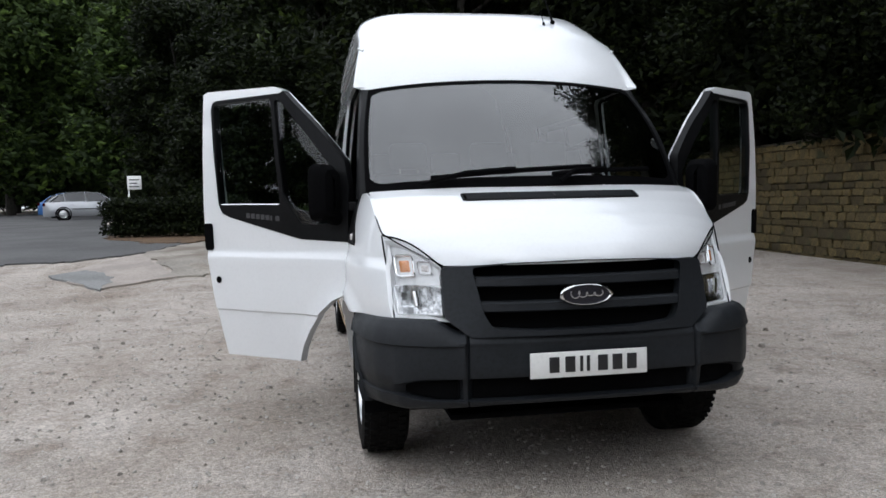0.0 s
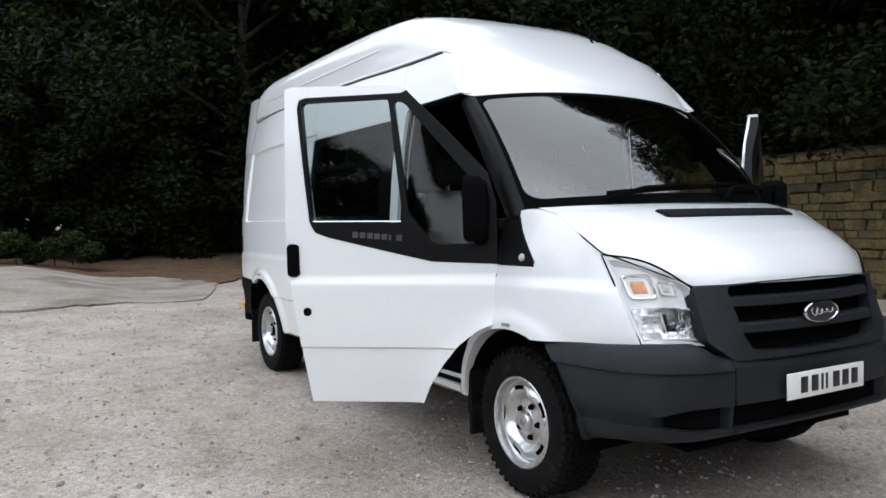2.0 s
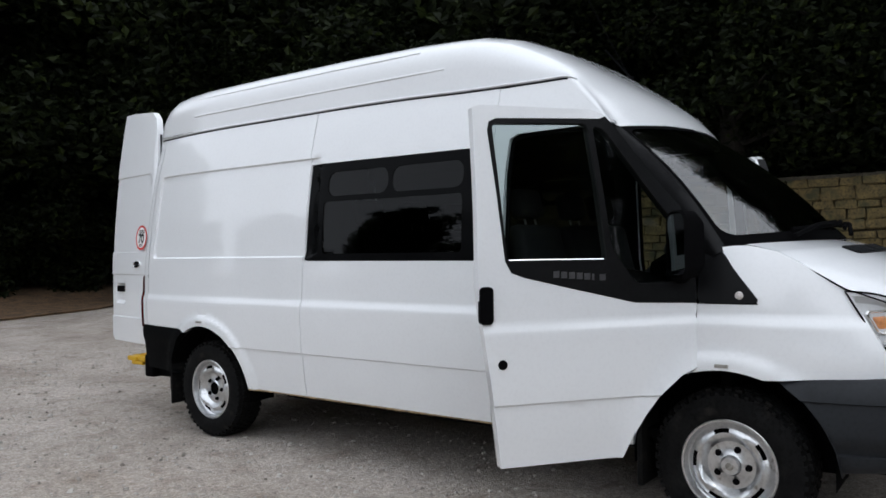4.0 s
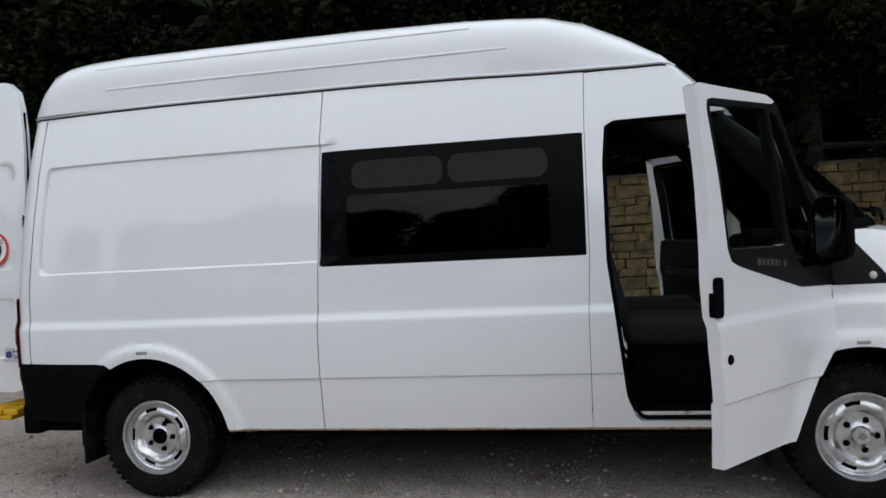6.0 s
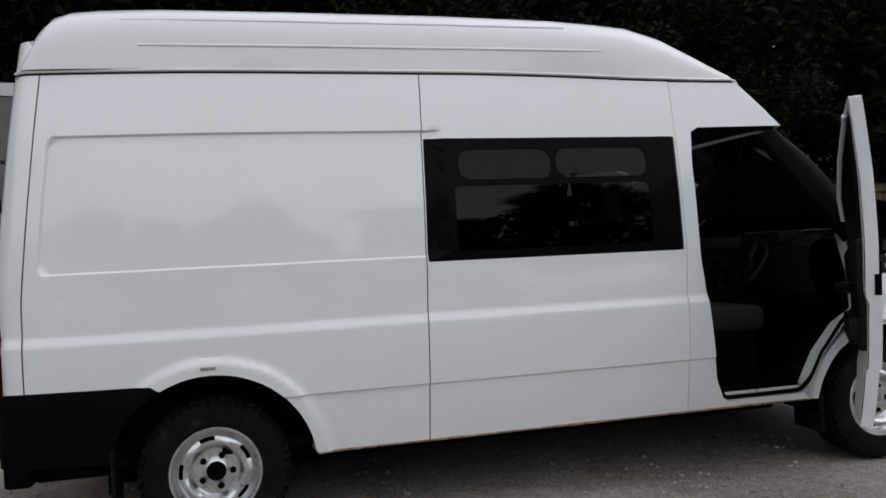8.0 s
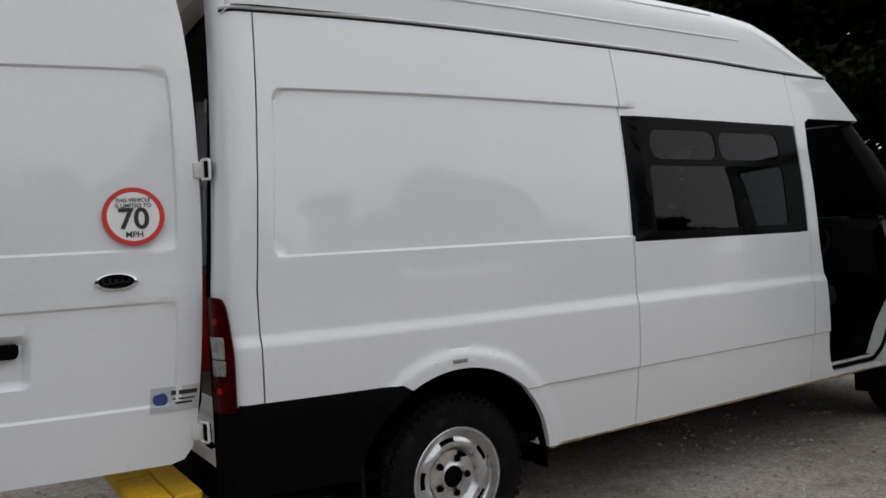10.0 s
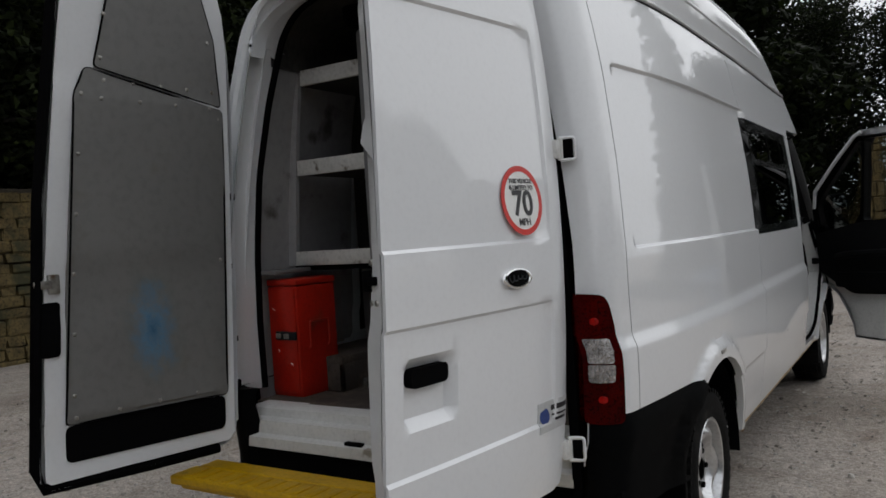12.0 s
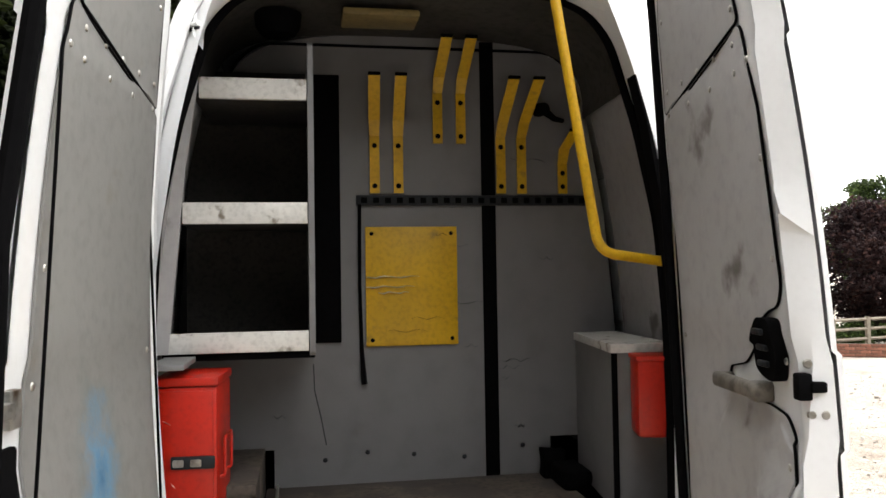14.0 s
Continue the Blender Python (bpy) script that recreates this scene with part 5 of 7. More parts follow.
# ---- inside: linings, cab ----
for side in (-1, 1):
    fi = flank(side, 0.055, recess=False)
    fs = flank(side, 0.034, recess=False)
    part("store_lining", sheet([(4.64, 0.862), (4.64, 2.22), (5.42, 2.22), (5.42, 0.862)], fs, outward=-VSIDE[side], thick=0.0), LINING, van)
    part("store_lining", sheet([(5.19, 0.69), (5.19, 0.862), (5.42, 0.862), (5.42, 0.69)], fs, outward=-VSIDE[side], thick=0.0), LINING, van)
    part("crew_lining", sheet([(2.10, 0.5), (2.10, 2.22), (4.60, 2.22), (4.60, 0.90), (4.15, 0.90), (4.15, 0.5)], fi, holes=[[(2.25, 1.30), (2.25, 1.90), (3.55, 1.90), (3.55, 1.30)]], outward=-VSIDE[side], thick=0.0), DASH, van)
# the ceiling's shade is put into its dark colour, which also cuts bounce
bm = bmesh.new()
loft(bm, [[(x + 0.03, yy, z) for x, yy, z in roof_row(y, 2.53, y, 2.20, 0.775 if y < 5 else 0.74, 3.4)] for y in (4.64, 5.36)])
part("store_ceiling", bm, mat("shaded_ceiling", (0.04, 0.038, 0.034), 0.7, vary=0.25, scale=3, fine=30, bump=0.1), van, "ceiling lining with its shade put into a dark colour")
bm = bmesh.new()
loft(bm, [roof_row(1.46, 1.985, 1.52, 1.945, 0.80, 2.4), roof_row(1.8, 2.17, 1.8, 1.975, 0.80, 2.6), roof_row(2.2, 2.42, 2.2, 1.985, 0.80, 2.8)] + [roof_row(y, 2.50, y, 1.99, 0.795, 2.9) for y in (2.6, 4.60)])
part("headlining", bm, DASH, van)
bulk_line = [(-0.57, 0.45), (-0.57, 0.85), (-0.87, 0.85), (-0.87, 1.3), (-0.83, 1.8), (-0.76, 2.20)] + [(x * 0.93, z - 0.004) for x, _, z in roof_row(0, 2.535, 0, 2.21, 0.80, 3.2)] + [(0.79, 2.20), (0.86, 1.8), (0.90, 1.3), (0.90, 0.85), (0.57, 0.85), (0.57, 0.45)]
bulk = part("bulkhead", sheet(bulk_line, lambda u, z, d=0.0: Vector((u, 4.64 - d, z)), du=0.2, dz=0.2, outward=Vector((0, 1, 0)), thick=0.04), GREY_WALL, van, "scuffed grey bulkhead")
part("load_floor", boxed(-0.58, 0.60, 4.64, 5.46, 0.66, 0.70, bevel=0.004), FLOORING, van, "dirty plywood load floor")
part("load_floor", boxed(-0.84, 0.90, 5.20, 5.46, 0.655, 0.699, bevel=0.004), FLOORING, van)
for side in (-1, 1):
    part("wheel_arch", boxed(side * 0.712, side * 0.704, 4.24, 5.16, 0.36, 0.816, bevel=0.003), BLACK, van)
part("wheel_box", boxed(0.605, 0.90, 4.64, 5.20, 0.82, 0.86, bevel=0.004), FLOORING, van)
part("wheel_box", boxed(0.605, 0.90, 5.18, 5.20, 0.70, 0.83, bevel=0.004), FLOORING, van)
part("wheel_box", boxed(0.605, 0.625, 4.64, 5.20, 0.68, 0.83, bevel=0.004), FLOORING, van)
part("floor_angle", boxed(0.548, 0.556, 4.77, 5.12, 0.70, 0.748, bevel=0.002), METAL, van, "bent metal angle on the load floor")
part("cab_floor", boxed(-0.86, 0.86, 0.95, 4.65, 0.42, 0.47, bevel=0.004), BLACK, van)
part("firewall", boxed(-0.84, 0.84, 0.93, 0.98, 0.45, 1.30, bevel=0.01), BLACK, van)
bm = bmesh.new()
loft(bm, [[(x, y + (0.33 * (x / 0.85) ** 2 if y < 0.7 else 0), z) for x in np.linspace(-0.85, 0.85, 17)] for y, z in ((0.66, 1.325), (1.0, 1.345), (1.20, 1.33), (1.30, 1.27), (1.32, 1.15), (1.27, 0.98), (1.15, 0.90), (1.0, 0.88))])
dash = part("dashboard", bm, DASH, van, "dark grey dashboard")
part("centre_console", boxed(-0.18, 0.18, 1.10, 1.36, 0.75, 1.22, bevel=0.03), DASH, van)
part("instrument_hood", boxed(-0.62, -0.22, 1.12, 1.34, 1.28, 1.37, bevel=0.04), DASH, dash)
wheel = part("steering_wheel", bmesh.new(), TRIM, van, "black steering wheel")
bm = bmesh.new()
sm = Matrix.Translation((-0.42, 1.46, 1.16)) @ Matrix.Rotation(radians(-52), 4, "X")
tube(bm, [sm @ Vector((0.19 * math.cos(a), 0.19 * math.sin(a), 0)) for a in np.linspace(0, 2 * math.pi, 33)], 0.016, 8, caps=False)
for a in (0.2, math.pi - 0.2, -math.pi / 2):
    tube(bm, [sm @ Vector((0.19 * math.cos(a), 0.19 * math.sin(a), 0)), sm @ Vector((0.02 * math.cos(a), 0.02 * math.sin(a), -0.03))], 0.018, 6)
lathe(bm, [(0.0, 0.0), (0.06, -0.005), (0.07, -0.03), (0.04, -0.12), (0.03, -0.3)], 20, sm)
bm.to_mesh(wheel.data)
bm.free()

def seat(x0, x1, y, name, label):
    s = thing(name, label, "seat", "cab seats")
    part("cushion", boxed(x0, x1, y, y + 0.50, 0.78, 0.93, bevel=0.05, seg=3), CLOTH, s)
    part("seat_base", boxed(x0 + 0.04, x1 - 0.04, y + 0.05, y + 0.46, 0.47, 0.79, bevel=0.02), BLACK, s)
    m = Matrix.Translation((0, y + 0.50, 0.86)) @ Matrix.Rotation(radians(-14), 4, "X") @ Matrix.Translation((0, -(y + 0.50), -0.86))
    part("backrest", boxed(x0 + 0.01, x1 - 0.01, y + 0.44, y + 0.57, 0.88, 1.50, bevel=0.05, m=m, seg=3), CLOTH, s)
    k = max(1, round((x1 - x0) / 0.45))
    for i in range(k):
        c = x0 + (x1 - x0) * (i + 0.5) / k
        part("headrest", boxed(c - 0.13, c + 0.13, y + 0.46, y + 0.56, 1.54, 1.72, bevel=0.04, m=m, seg=3), CLOTH, s)
        bm = bmesh.new()
        for dx in (-0.06, 0.06):
            tube(bm, [m @ Vector((c + dx, y + 0.51, 1.46)), m @ Vector((c + dx, y + 0.51, 1.58))], 0.007, 6)
        part("headrest_posts", bm, METAL, s)
    return s

seat(-0.72, -0.22, 1.52, "driver_seat", "dark cloth driver seat in the cab")
seat(-0.12, 0.74, 1.52, "passenger_bench", "dark cloth double passenger seat in the cab")
seat(-0.74, 0.74, 2.75, "crew_bench", "dark cloth bench seat in the crew space")

part("key_tag", boxed(-0.365, -0.345, 1.335, 1.343, 1.215, 1.265, bevel=0.003), YELLOW, wheel, "yellow key tag")
tag_ring = bmesh.new()
tube(tag_ring, [(-0.355, 1.339, 1.262), (-0.355, 1.335, 1.29)], 0.003, 6)
part("key", tag_ring, METAL, wheel)

# ---- things in the rear store ----
shelf = thing("shelf_unit", "white and grey open shelf unit fixed to the store wall", "shelf")
WHITEWOOD = mat("dirty_white_board", (0.62, 0.61, 0.58), 0.6, vary=0.08, scale=5, dirt=(0.16, 0.13, 0.10), dirt_scale=12, dirt_at=(0.60, 0.70))
for z0, z1, xl in ((2.140, 2.212, 0.785), (1.718, 1.790, 0.84), (1.288, 1.356, 0.90)):
    part("shelf_edge", boxed(0.43, xl, 5.14, 5.16, z0, z1, bevel=0.003), WHITEWOOD, shelf, "white shelf edging")
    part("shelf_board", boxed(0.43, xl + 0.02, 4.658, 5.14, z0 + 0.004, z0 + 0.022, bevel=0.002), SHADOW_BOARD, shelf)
bm = bmesh.new()
loft(bm, [[(x, y, z) for x, y in ((xi, 5.162), (xo, 5.162), (xo, 5.138), (xi, 5.138))] for z, xi, xo in ((1.288, 0.885, 0.955), (1.6, 0.858, 0.93), (1.9, 0.830, 0.89), (2.212, 0.785, 0.835))], True)
part("stile", bm, LINING, shelf)
part("end_panel", sheet(soften([(4.65, 1.27), (4.65, 2.30), (5.06, 2.36), (5.165, 2.34), (5.165, 1.27)], 0.03), lambda u, z, d=0.0: Vector((0.428 - d, u, z)), outward=Vector((1, 0, 0)), thick=0.02), GREY_WALL, shelf, "grey end panel")
part("end_panel", sheet(soften([(4.65, 1.27), (4.65, 2.30), (5.06, 2.36), (5.165, 2.34), (5.165, 1.27)], 0.03), lambda u, z, d=0.0: Vector((0.408, u, z)), outward=Vector((-1, 0, 0)), thick=0), GREY_WALL, shelf)
part("shelf_back", boxed(0.435, 0.90, 4.646, 4.656, 1.29, 2.36, bevel=0.002), SHADOW_BOARD, shelf, "back of the shelf, coloured dark for the shade inside")
part("bottom_board", boxed(0.41, 0.91, 4.65, 5.14, 1.262, 1.286, bevel=0.003), BLACK, shelf)
part("side_cheek", boxed(0.80, 0.90, 5.15, 5.40, 1.262, 1.28, bevel=0.003), GREY_WALL, shelf)

redbox = thing("storage_box", "scuffed red steel storage box standing on the load floor", "box")
turned = Matrix.Translation((0.80, 5.235, 0)) @ Matrix.Rotation(radians(-4), 4, "Z")
part("body", boxed(-0.098, 0.090, -0.125, 0.118, 0.70, 1.205, bevel=0.006, m=turned), RED, redbox)
part("lid", boxed(-0.103, 0.093, -0.13, 0.124, 1.208, 1.236, bevel=0.006, m=turned), RED, redbox)
part("door_panel", boxed(-0.088, 0.082, 0.118, 0.127, 0.72, 1.195, bevel=0.003, m=turned), RED, redbox)
latch = part("latch", boxed(-0.095, 0.035, 0.127, 0.141, 0.962, 1.000, bevel=0.004, m=turned), PLASTIC, redbox, "dark metal latch")
for x in (-0.04, 0.012):
    part("latch_bolt", boxed(x - 0.016, x + 0.016, 0.141, 0.146, 0.970, 0.992, bevel=0.004, m=turned), METAL, latch)
bm = bmesh.new()
tube(bm, bend([turned @ Vector(p) for p in ((-0.098, -0.06, 0.92), (-0.112, -0.06, 0.92), (-0.112, -0.06, 1.04), (-0.112, 0.06, 1.04), (-0.112, 0.06, 0.92), (-0.098, 0.06, 0.92))], 0.012), 0.005, 6)
part("wire_handle", bm, RED, redbox)
for x, z, w in ((0.05, 1.10, 0.012), (-0.05, 0.85, 0.008), (0.03, 0.91, 0.006)):
    bm = bmesh.new()
    tube(bm, [turned @ Vector((x - w, 0.1272, z - 0.006)), turned @ Vector((x, 0.1274, z + 0.002)), turned @ Vector((x + w, 0.1272, z + 0.008))], [0.001, 0.004, 0.001], 6, flat=0.2)
    part("chip", bm, STICKER, redbox)

board = thing("yellow_board", "scratched yellow board screwed to the bulkhead", "board")
part("panel", boxed(-0.18, 0.20, 4.642, 4.654, 1.25, 1.738, bevel=0.003), YELLOW, board)
for x in (-0.155, 0.175):
    for z in (1.275, 1.71):
        bm = bmesh.new()
        lathe(bm, [(0.0, 0.003), (0.006, 0.003), (0.009, 0.0)], 8, Matrix.Translation((x, 4.654, z)) @ Matrix.Rotation(radians(-90), 4, "X"))
        part("screw", bm, BLACK, board, smooth=0)
SCRATCH = mat("scratched_bare", (0.75, 0.74, 0.68), 0.6, vary=0.2, scale=20)
for z, x0, x1 in ((1.532, -0.02, 0.198), (1.492, 0.0, 0.198), (1.468, 0.02, 0.15)):
    bm = bmesh.new()
    tube(bm, [(x0 + (x1 - x0) * k / 6, 4.6542, z + 0.004 * math.sin(k * 2.1)) for k in range(7)], [0.002, 0.007, 0.013, 0.012, 0.015, 0.014, 0.010], 6, flat=0.2)
    part("scratch", bm, SCRATCH, board)

for z, x0, x1 in ((1.66, -0.23, -0.05), (1.705, -0.15, -0.09), (1.42, -0.30, -0.10), (1.36, -0.12, 0.02), (1.31, -0.05, 0.12)):
    bm = bmesh.new()
    tube(bm, [(x0 + (x1 - x0) * k / 6, 4.6544 if x0 > -0.2 else 4.6435, z + 0.006 * math.sin(k * 1.7 + z * 9)) for k in range(7)], [0.0008, 0.002, 0.004, 0.003, 0.004, 0.002, 0.001], 6, flat=0.2)
    part("scuff", bm, BLACK, board)
# scuffs, small bolts and a crack on the bulkhead
for z, x0, x1, w in ((1.175, -0.49, -0.36, 0.007), (1.145, -0.45, -0.355, 0.004), (1.10, -0.40, -0.36, 0.003), (0.98, 0.52, 0.58, 0.006), (1.24, -0.27, -0.20, 0.003), (1.235, 0.14, 0.19, 0.003), (0.90, -0.46, -0.42, 0.004), (2.02, -0.60, -0.42, 0.004), (1.60, -0.60, -0.54, 0.004)):
    bm = bmesh.new()
    tube(bm, [(x0 + (x1 - x0) * k / 6, 4.6412, z + 0.008 * math.sin(k * 1.9 + z * 17)) for k in range(7)], [w * f for f in (0.2, 0.6, 1.0, 0.7, 1.1, 0.5, 0.2)], 6, flat=0.2)
    part("scuff", bm, PLASTIC, bulk)
for x in (0.66, 0.37, 0.20, 0.01, -0.20, -0.45):
    bm = bmesh.new()
    lathe(bm, [(0.0, 0.004), (0.007, 0.003), (0.010, 0.0)], 8, Matrix.Translation((x, 4.640, 0.803 + 0.02 * math.sin(x * 9))) @ Matrix.Rotation(radians(-90), 4, "X"))
    part("bolt", bm, PLASTIC, bulk, smooth=0)
bm = bmesh.new()
tube(bm, [(0.413, 4.641, 1.186), (0.41, 4.641, 1.08), (0.385, 4.641, 0.97), (0.365, 4.641, 0.86)], 0.0022, 5)
part("crack", bm, PLASTIC, bulk)
bm = bmesh.new()
tube(bm, [(-0.545, 4.642, 2.235), (-0.548, 4.72, 2.225)], [0.030, 0.026], 12)
tube(bm, [(-0.56, 4.70, 2.215), (-0.60, 4.69, 2.19), (-0.65, 4.65, 2.19)], [0.018, 0.013, 0.010], 8)
part("nozzle", bm, BLACK, bulk, "black hose nozzle clipped to the wall")
bm = bmesh.new()
tube(bm, [Vector((x, 4.643, z)) for x, z in soften([(-0.74, 2.22), (-0.70, 2.40), (-0.60, 2.485), (0.62, 2.485), (0.72, 2.40), (0.77, 2.22)], 0.06)[3:-3]], 0.006, 6)
part("bulkhead_seam", bm, BLACK, bulk)
strip = part("joint_strip", boxed(-0.350, -0.290, 4.641, 4.647, 0.70, 2.52, bevel=0.002), BLACK, bulk, "black joint strip")
part("black_cover", boxed(0.300, 0.405, 4.641, 4.656, 1.27, 2.36, bevel=0.004), BLACK, bulk)
rail = part("lashing_rail", boxed(-0.76, 0.235, 4.641, 4.656, 1.825, 1.868, bevel=0.003), METAL, bulk, "dark slotted lashing rail")
rail.data.materials[0] = PLASTIC
for k in range(20):
    bm = boxed(-0.74 + 0.049 * k, -0.715 + 0.049 * k, 4.656, 4.6585, 1.835, 1.858, bevel=0.001)
    part("slot", bm, BLACK, rail)
bm = bmesh.new()
tube(bm, [(0.222, 4.652, 1.83), (0.225, 4.656, 1.5), (0.22, 4.652, 1.25), (0.214, 4.66, 1.14), (0.21, 4.662, 1.10)], [0.008, 0.007, 0.008, 0.012, 0.012], 6)
part("strap", bm, BLACK, bulk, "dark hanging strap")

def tool_hook(x_low, x_top, z_low, z_top):
    h = thing("tool_hook", "bent yellow steel tool hook on the bulkhead", "hook", "tool hooks")
    bm = bmesh.new()
    mid = z_low + (z_top - z_low) * 0.52
    path = [(x_low, 4.644, z_low), (x_low, 4.644, mid), (x_top, 4.644 + 0.15, z_top), ]
    rows = []
    for k, (x, y, z) in enumerate([path[0], (x_low, 4.644, z_low + 0.1), path[1], (x_low * 0.8 + x_top * 0.2, 4.67, mid + 0.06), path[2]]):
        wdt = 0.020 if k < 3 else 0.023
        rows.append([(x - wdt, y, z), (x + wdt, y, z), (x + wdt, y + 0.010, z), (x - wdt, y + 0.010, z)])
    g = loft(bm, rows, True)
    bm.faces.new(g[0])
    bm.faces.new(g[-1])
    part("strap", bm, YELLOW, h, smooth=0)
    part("tip", boxed(x_top - 0.024, x_top + 0.024, 4.644 + 0.148, 4.644 + 0.168, z_top - 0.004, z_top + 0.008, bevel=0.002), BLACK, h)
    for z in (z_low + 0.03, mid - 0.04):
        bm = bmesh.new()
        lathe(bm, [(0.0, 0.005), (0.008, 0.004), (0.011, 0.0)], 10, Matrix.Translation((x_low, 4.654, z)) @ Matrix.Rotation(radians(-90), 4, "X"))
        part("bolt", bm, BLACK, h)

for x0, x1, z0, z1 in ((0.158, 0.168, 1.876, 2.33), (0.060, 0.062, 1.876, 2.33), (-0.107, -0.125, 2.085, 2.49), (-0.205, -0.225, 2.085, 2.49), (-0.375, -0.40, 1.876, 2.33), (-0.465, -0.505, 1.876, 2.33), (-0.645, -0.655, 1.876, 2.12)):
    tool_hook(x0, x1, z0, z1)

grab = thing("grab_rail", "bent yellow steel grab rail beside the rear door", "rail")
bm = bmesh.new()
tube(bm, bend([(-0.36, 5.44, 2.47), (-0.475, 5.50, 1.60), (-0.76, 5.48, 1.56)], 0.06, 8), 0.0165, 12)
part("tube", bm, YELLOW, grab)
part("flange", boxed(-0.79, -0.76, 5.45, 5.51, 1.53, 1.59, bevel=0.005), YELLOW, grab)

cab2 = thing("side_cabinet", "grey painted side cabinet with a worn pale top", "cabinet")
def prism(points, z0, z1):
    bm = bmesh.new()
    g = loft(bm, [[(x, y, z) for x, y in points] for z in (z0, z1)], True)
    bm.faces.new(g[0])
    bm.faces.new(g[-1])
    bmesh.ops.recalc_face_normals(bm, faces=bm.faces[:])
    return bm

part("body", prism(((-0.868, 4.645), (-0.690, 4.645), (-0.618, 5.235), (-0.838, 5.235)), 0.864, 1.252), GREY_WALL, cab2)
part("plinth", prism(((-0.699, 4.645), (-0.690, 4.645), (-0.618, 5.235), (-0.838, 5.235), (-0.838, 5.175), (-0.699, 5.175)), 0.701, 0.864), GREY_WALL, cab2)
part("top", prism(((-0.870, 4.643), (-0.682, 4.643), (-0.608, 5.243), (-0.840, 5.243)), 1.254, 1.284), WHITEWOOD, cab2)
part("edge_strip", prism(((-0.634, 5.238), (-0.617, 5.222), (-0.613, 5.240), (-0.632, 5.242)), 0.701, 1.252), BLACK, cab2)
red2 = thing("hanging_box", "small red steel box hung on the side cabinet", "box")
hung = Matrix.Translation((-0.668, 5.262, 0)) @ Matrix.Rotation(radians(-12), 4, "Z")
part("body", boxed(-0.15, 0.0, 0.0, 0.13, 0.985, 1.245, bevel=0.015, m=hung), RED, red2)
part("rim", boxed(-0.153, 0.003, -0.003, 0.133, 1.240, 1.256, bevel=0.004, m=hung), RED, red2)
bag = thing("dark_bundle", "dark blocky bundle on the load floor by the bulkhead", "bundle")
for x0, x1, y0, y1, z1 in ((-0.60, -0.505, 4.68, 4.76, 0.815), (-0.64, -0.53, 4.74, 4.95, 0.775)):
    bm = boxed(x0, x1, y0, y1, 0.70, z1, bevel=0.012)
    bmesh.ops.subdivide_edges(bm, edges=bm.edges[:], cuts=2, use_grid_fill=True)
    for v in bm.verts:
        if v.co.z > 0.705:
            v.co += 0.010 * Vector((noise.noise(v.co * 30), noise.noise(v.co * 30 + Vector((5, 0, 0))), noise.noise(v.co * 30 + Vector((0, 9, 0)))))
    part("block", bm, BLACK, bag)
scrap = thing("paper_scrap", "torn pale paper scrap lying on the load floor", "paper")
bm = bmesh.new()
bm.faces.new([bm.verts.new(p) for p in ((0.17, 4.89, 0.704), (0.24, 4.91, 0.706), (0.26, 4.96, 0.704), (0.20, 4.97, 0.709), (0.16, 4.93, 0.704))])
part("sheet", bm, STICKER, scrap)
part("ceiling_lamp", boxed(0.02, 0.30, 4.89, 5.06, 2.478, 2.505, bevel=0.008), mat("yellowed_plastic", (0.20, 0.15, 0.06), 0.5, vary=0.1), van, "yellowed ceiling lamp panel")
bm = bmesh.new()
lathe(bm, [(0.0, -0.05), (0.06, -0.05), (0.08, -0.02), (0.085, 0.03)], 24, Matrix.Translation((0.53, 4.99, 2.46)))
part("roof_vent", bm, BLACK, van, "round black roof vent")

# short whip aerial on the roof, leaning back
aerial = part("aerial", boxed(0.478, 0.502, 1.935, 1.985, 2.452, 2.478, bevel=0.006), BLACK, van, "short black whip aerial")
bm = bmesh.new()
tube(bm, [(0.490, 1.955, 2.47), (0.490, 2.04, 2.57), (0.489, 2.135, 2.685)], [0.008, 0.006, 0.005], 8)
part("whip", bm, BLACK, aerial)
# ---- ground ----
def land(x, y):
    """Height of the ground: flat round the van, rising gently behind it and down the drive."""
    return -0.47 * ss(3.5, 8.0, -y) + 0.30 * ss(7, 15, y) * (1 - ss(-2.5, -0.5, x)) + 0.011 * max(0.0, y - 9) + 0.35 * ss(17, 24, y) * ss(-3, 2, x) + 0.6 * ss(24, 40, y) * ss(-6, 0, x)

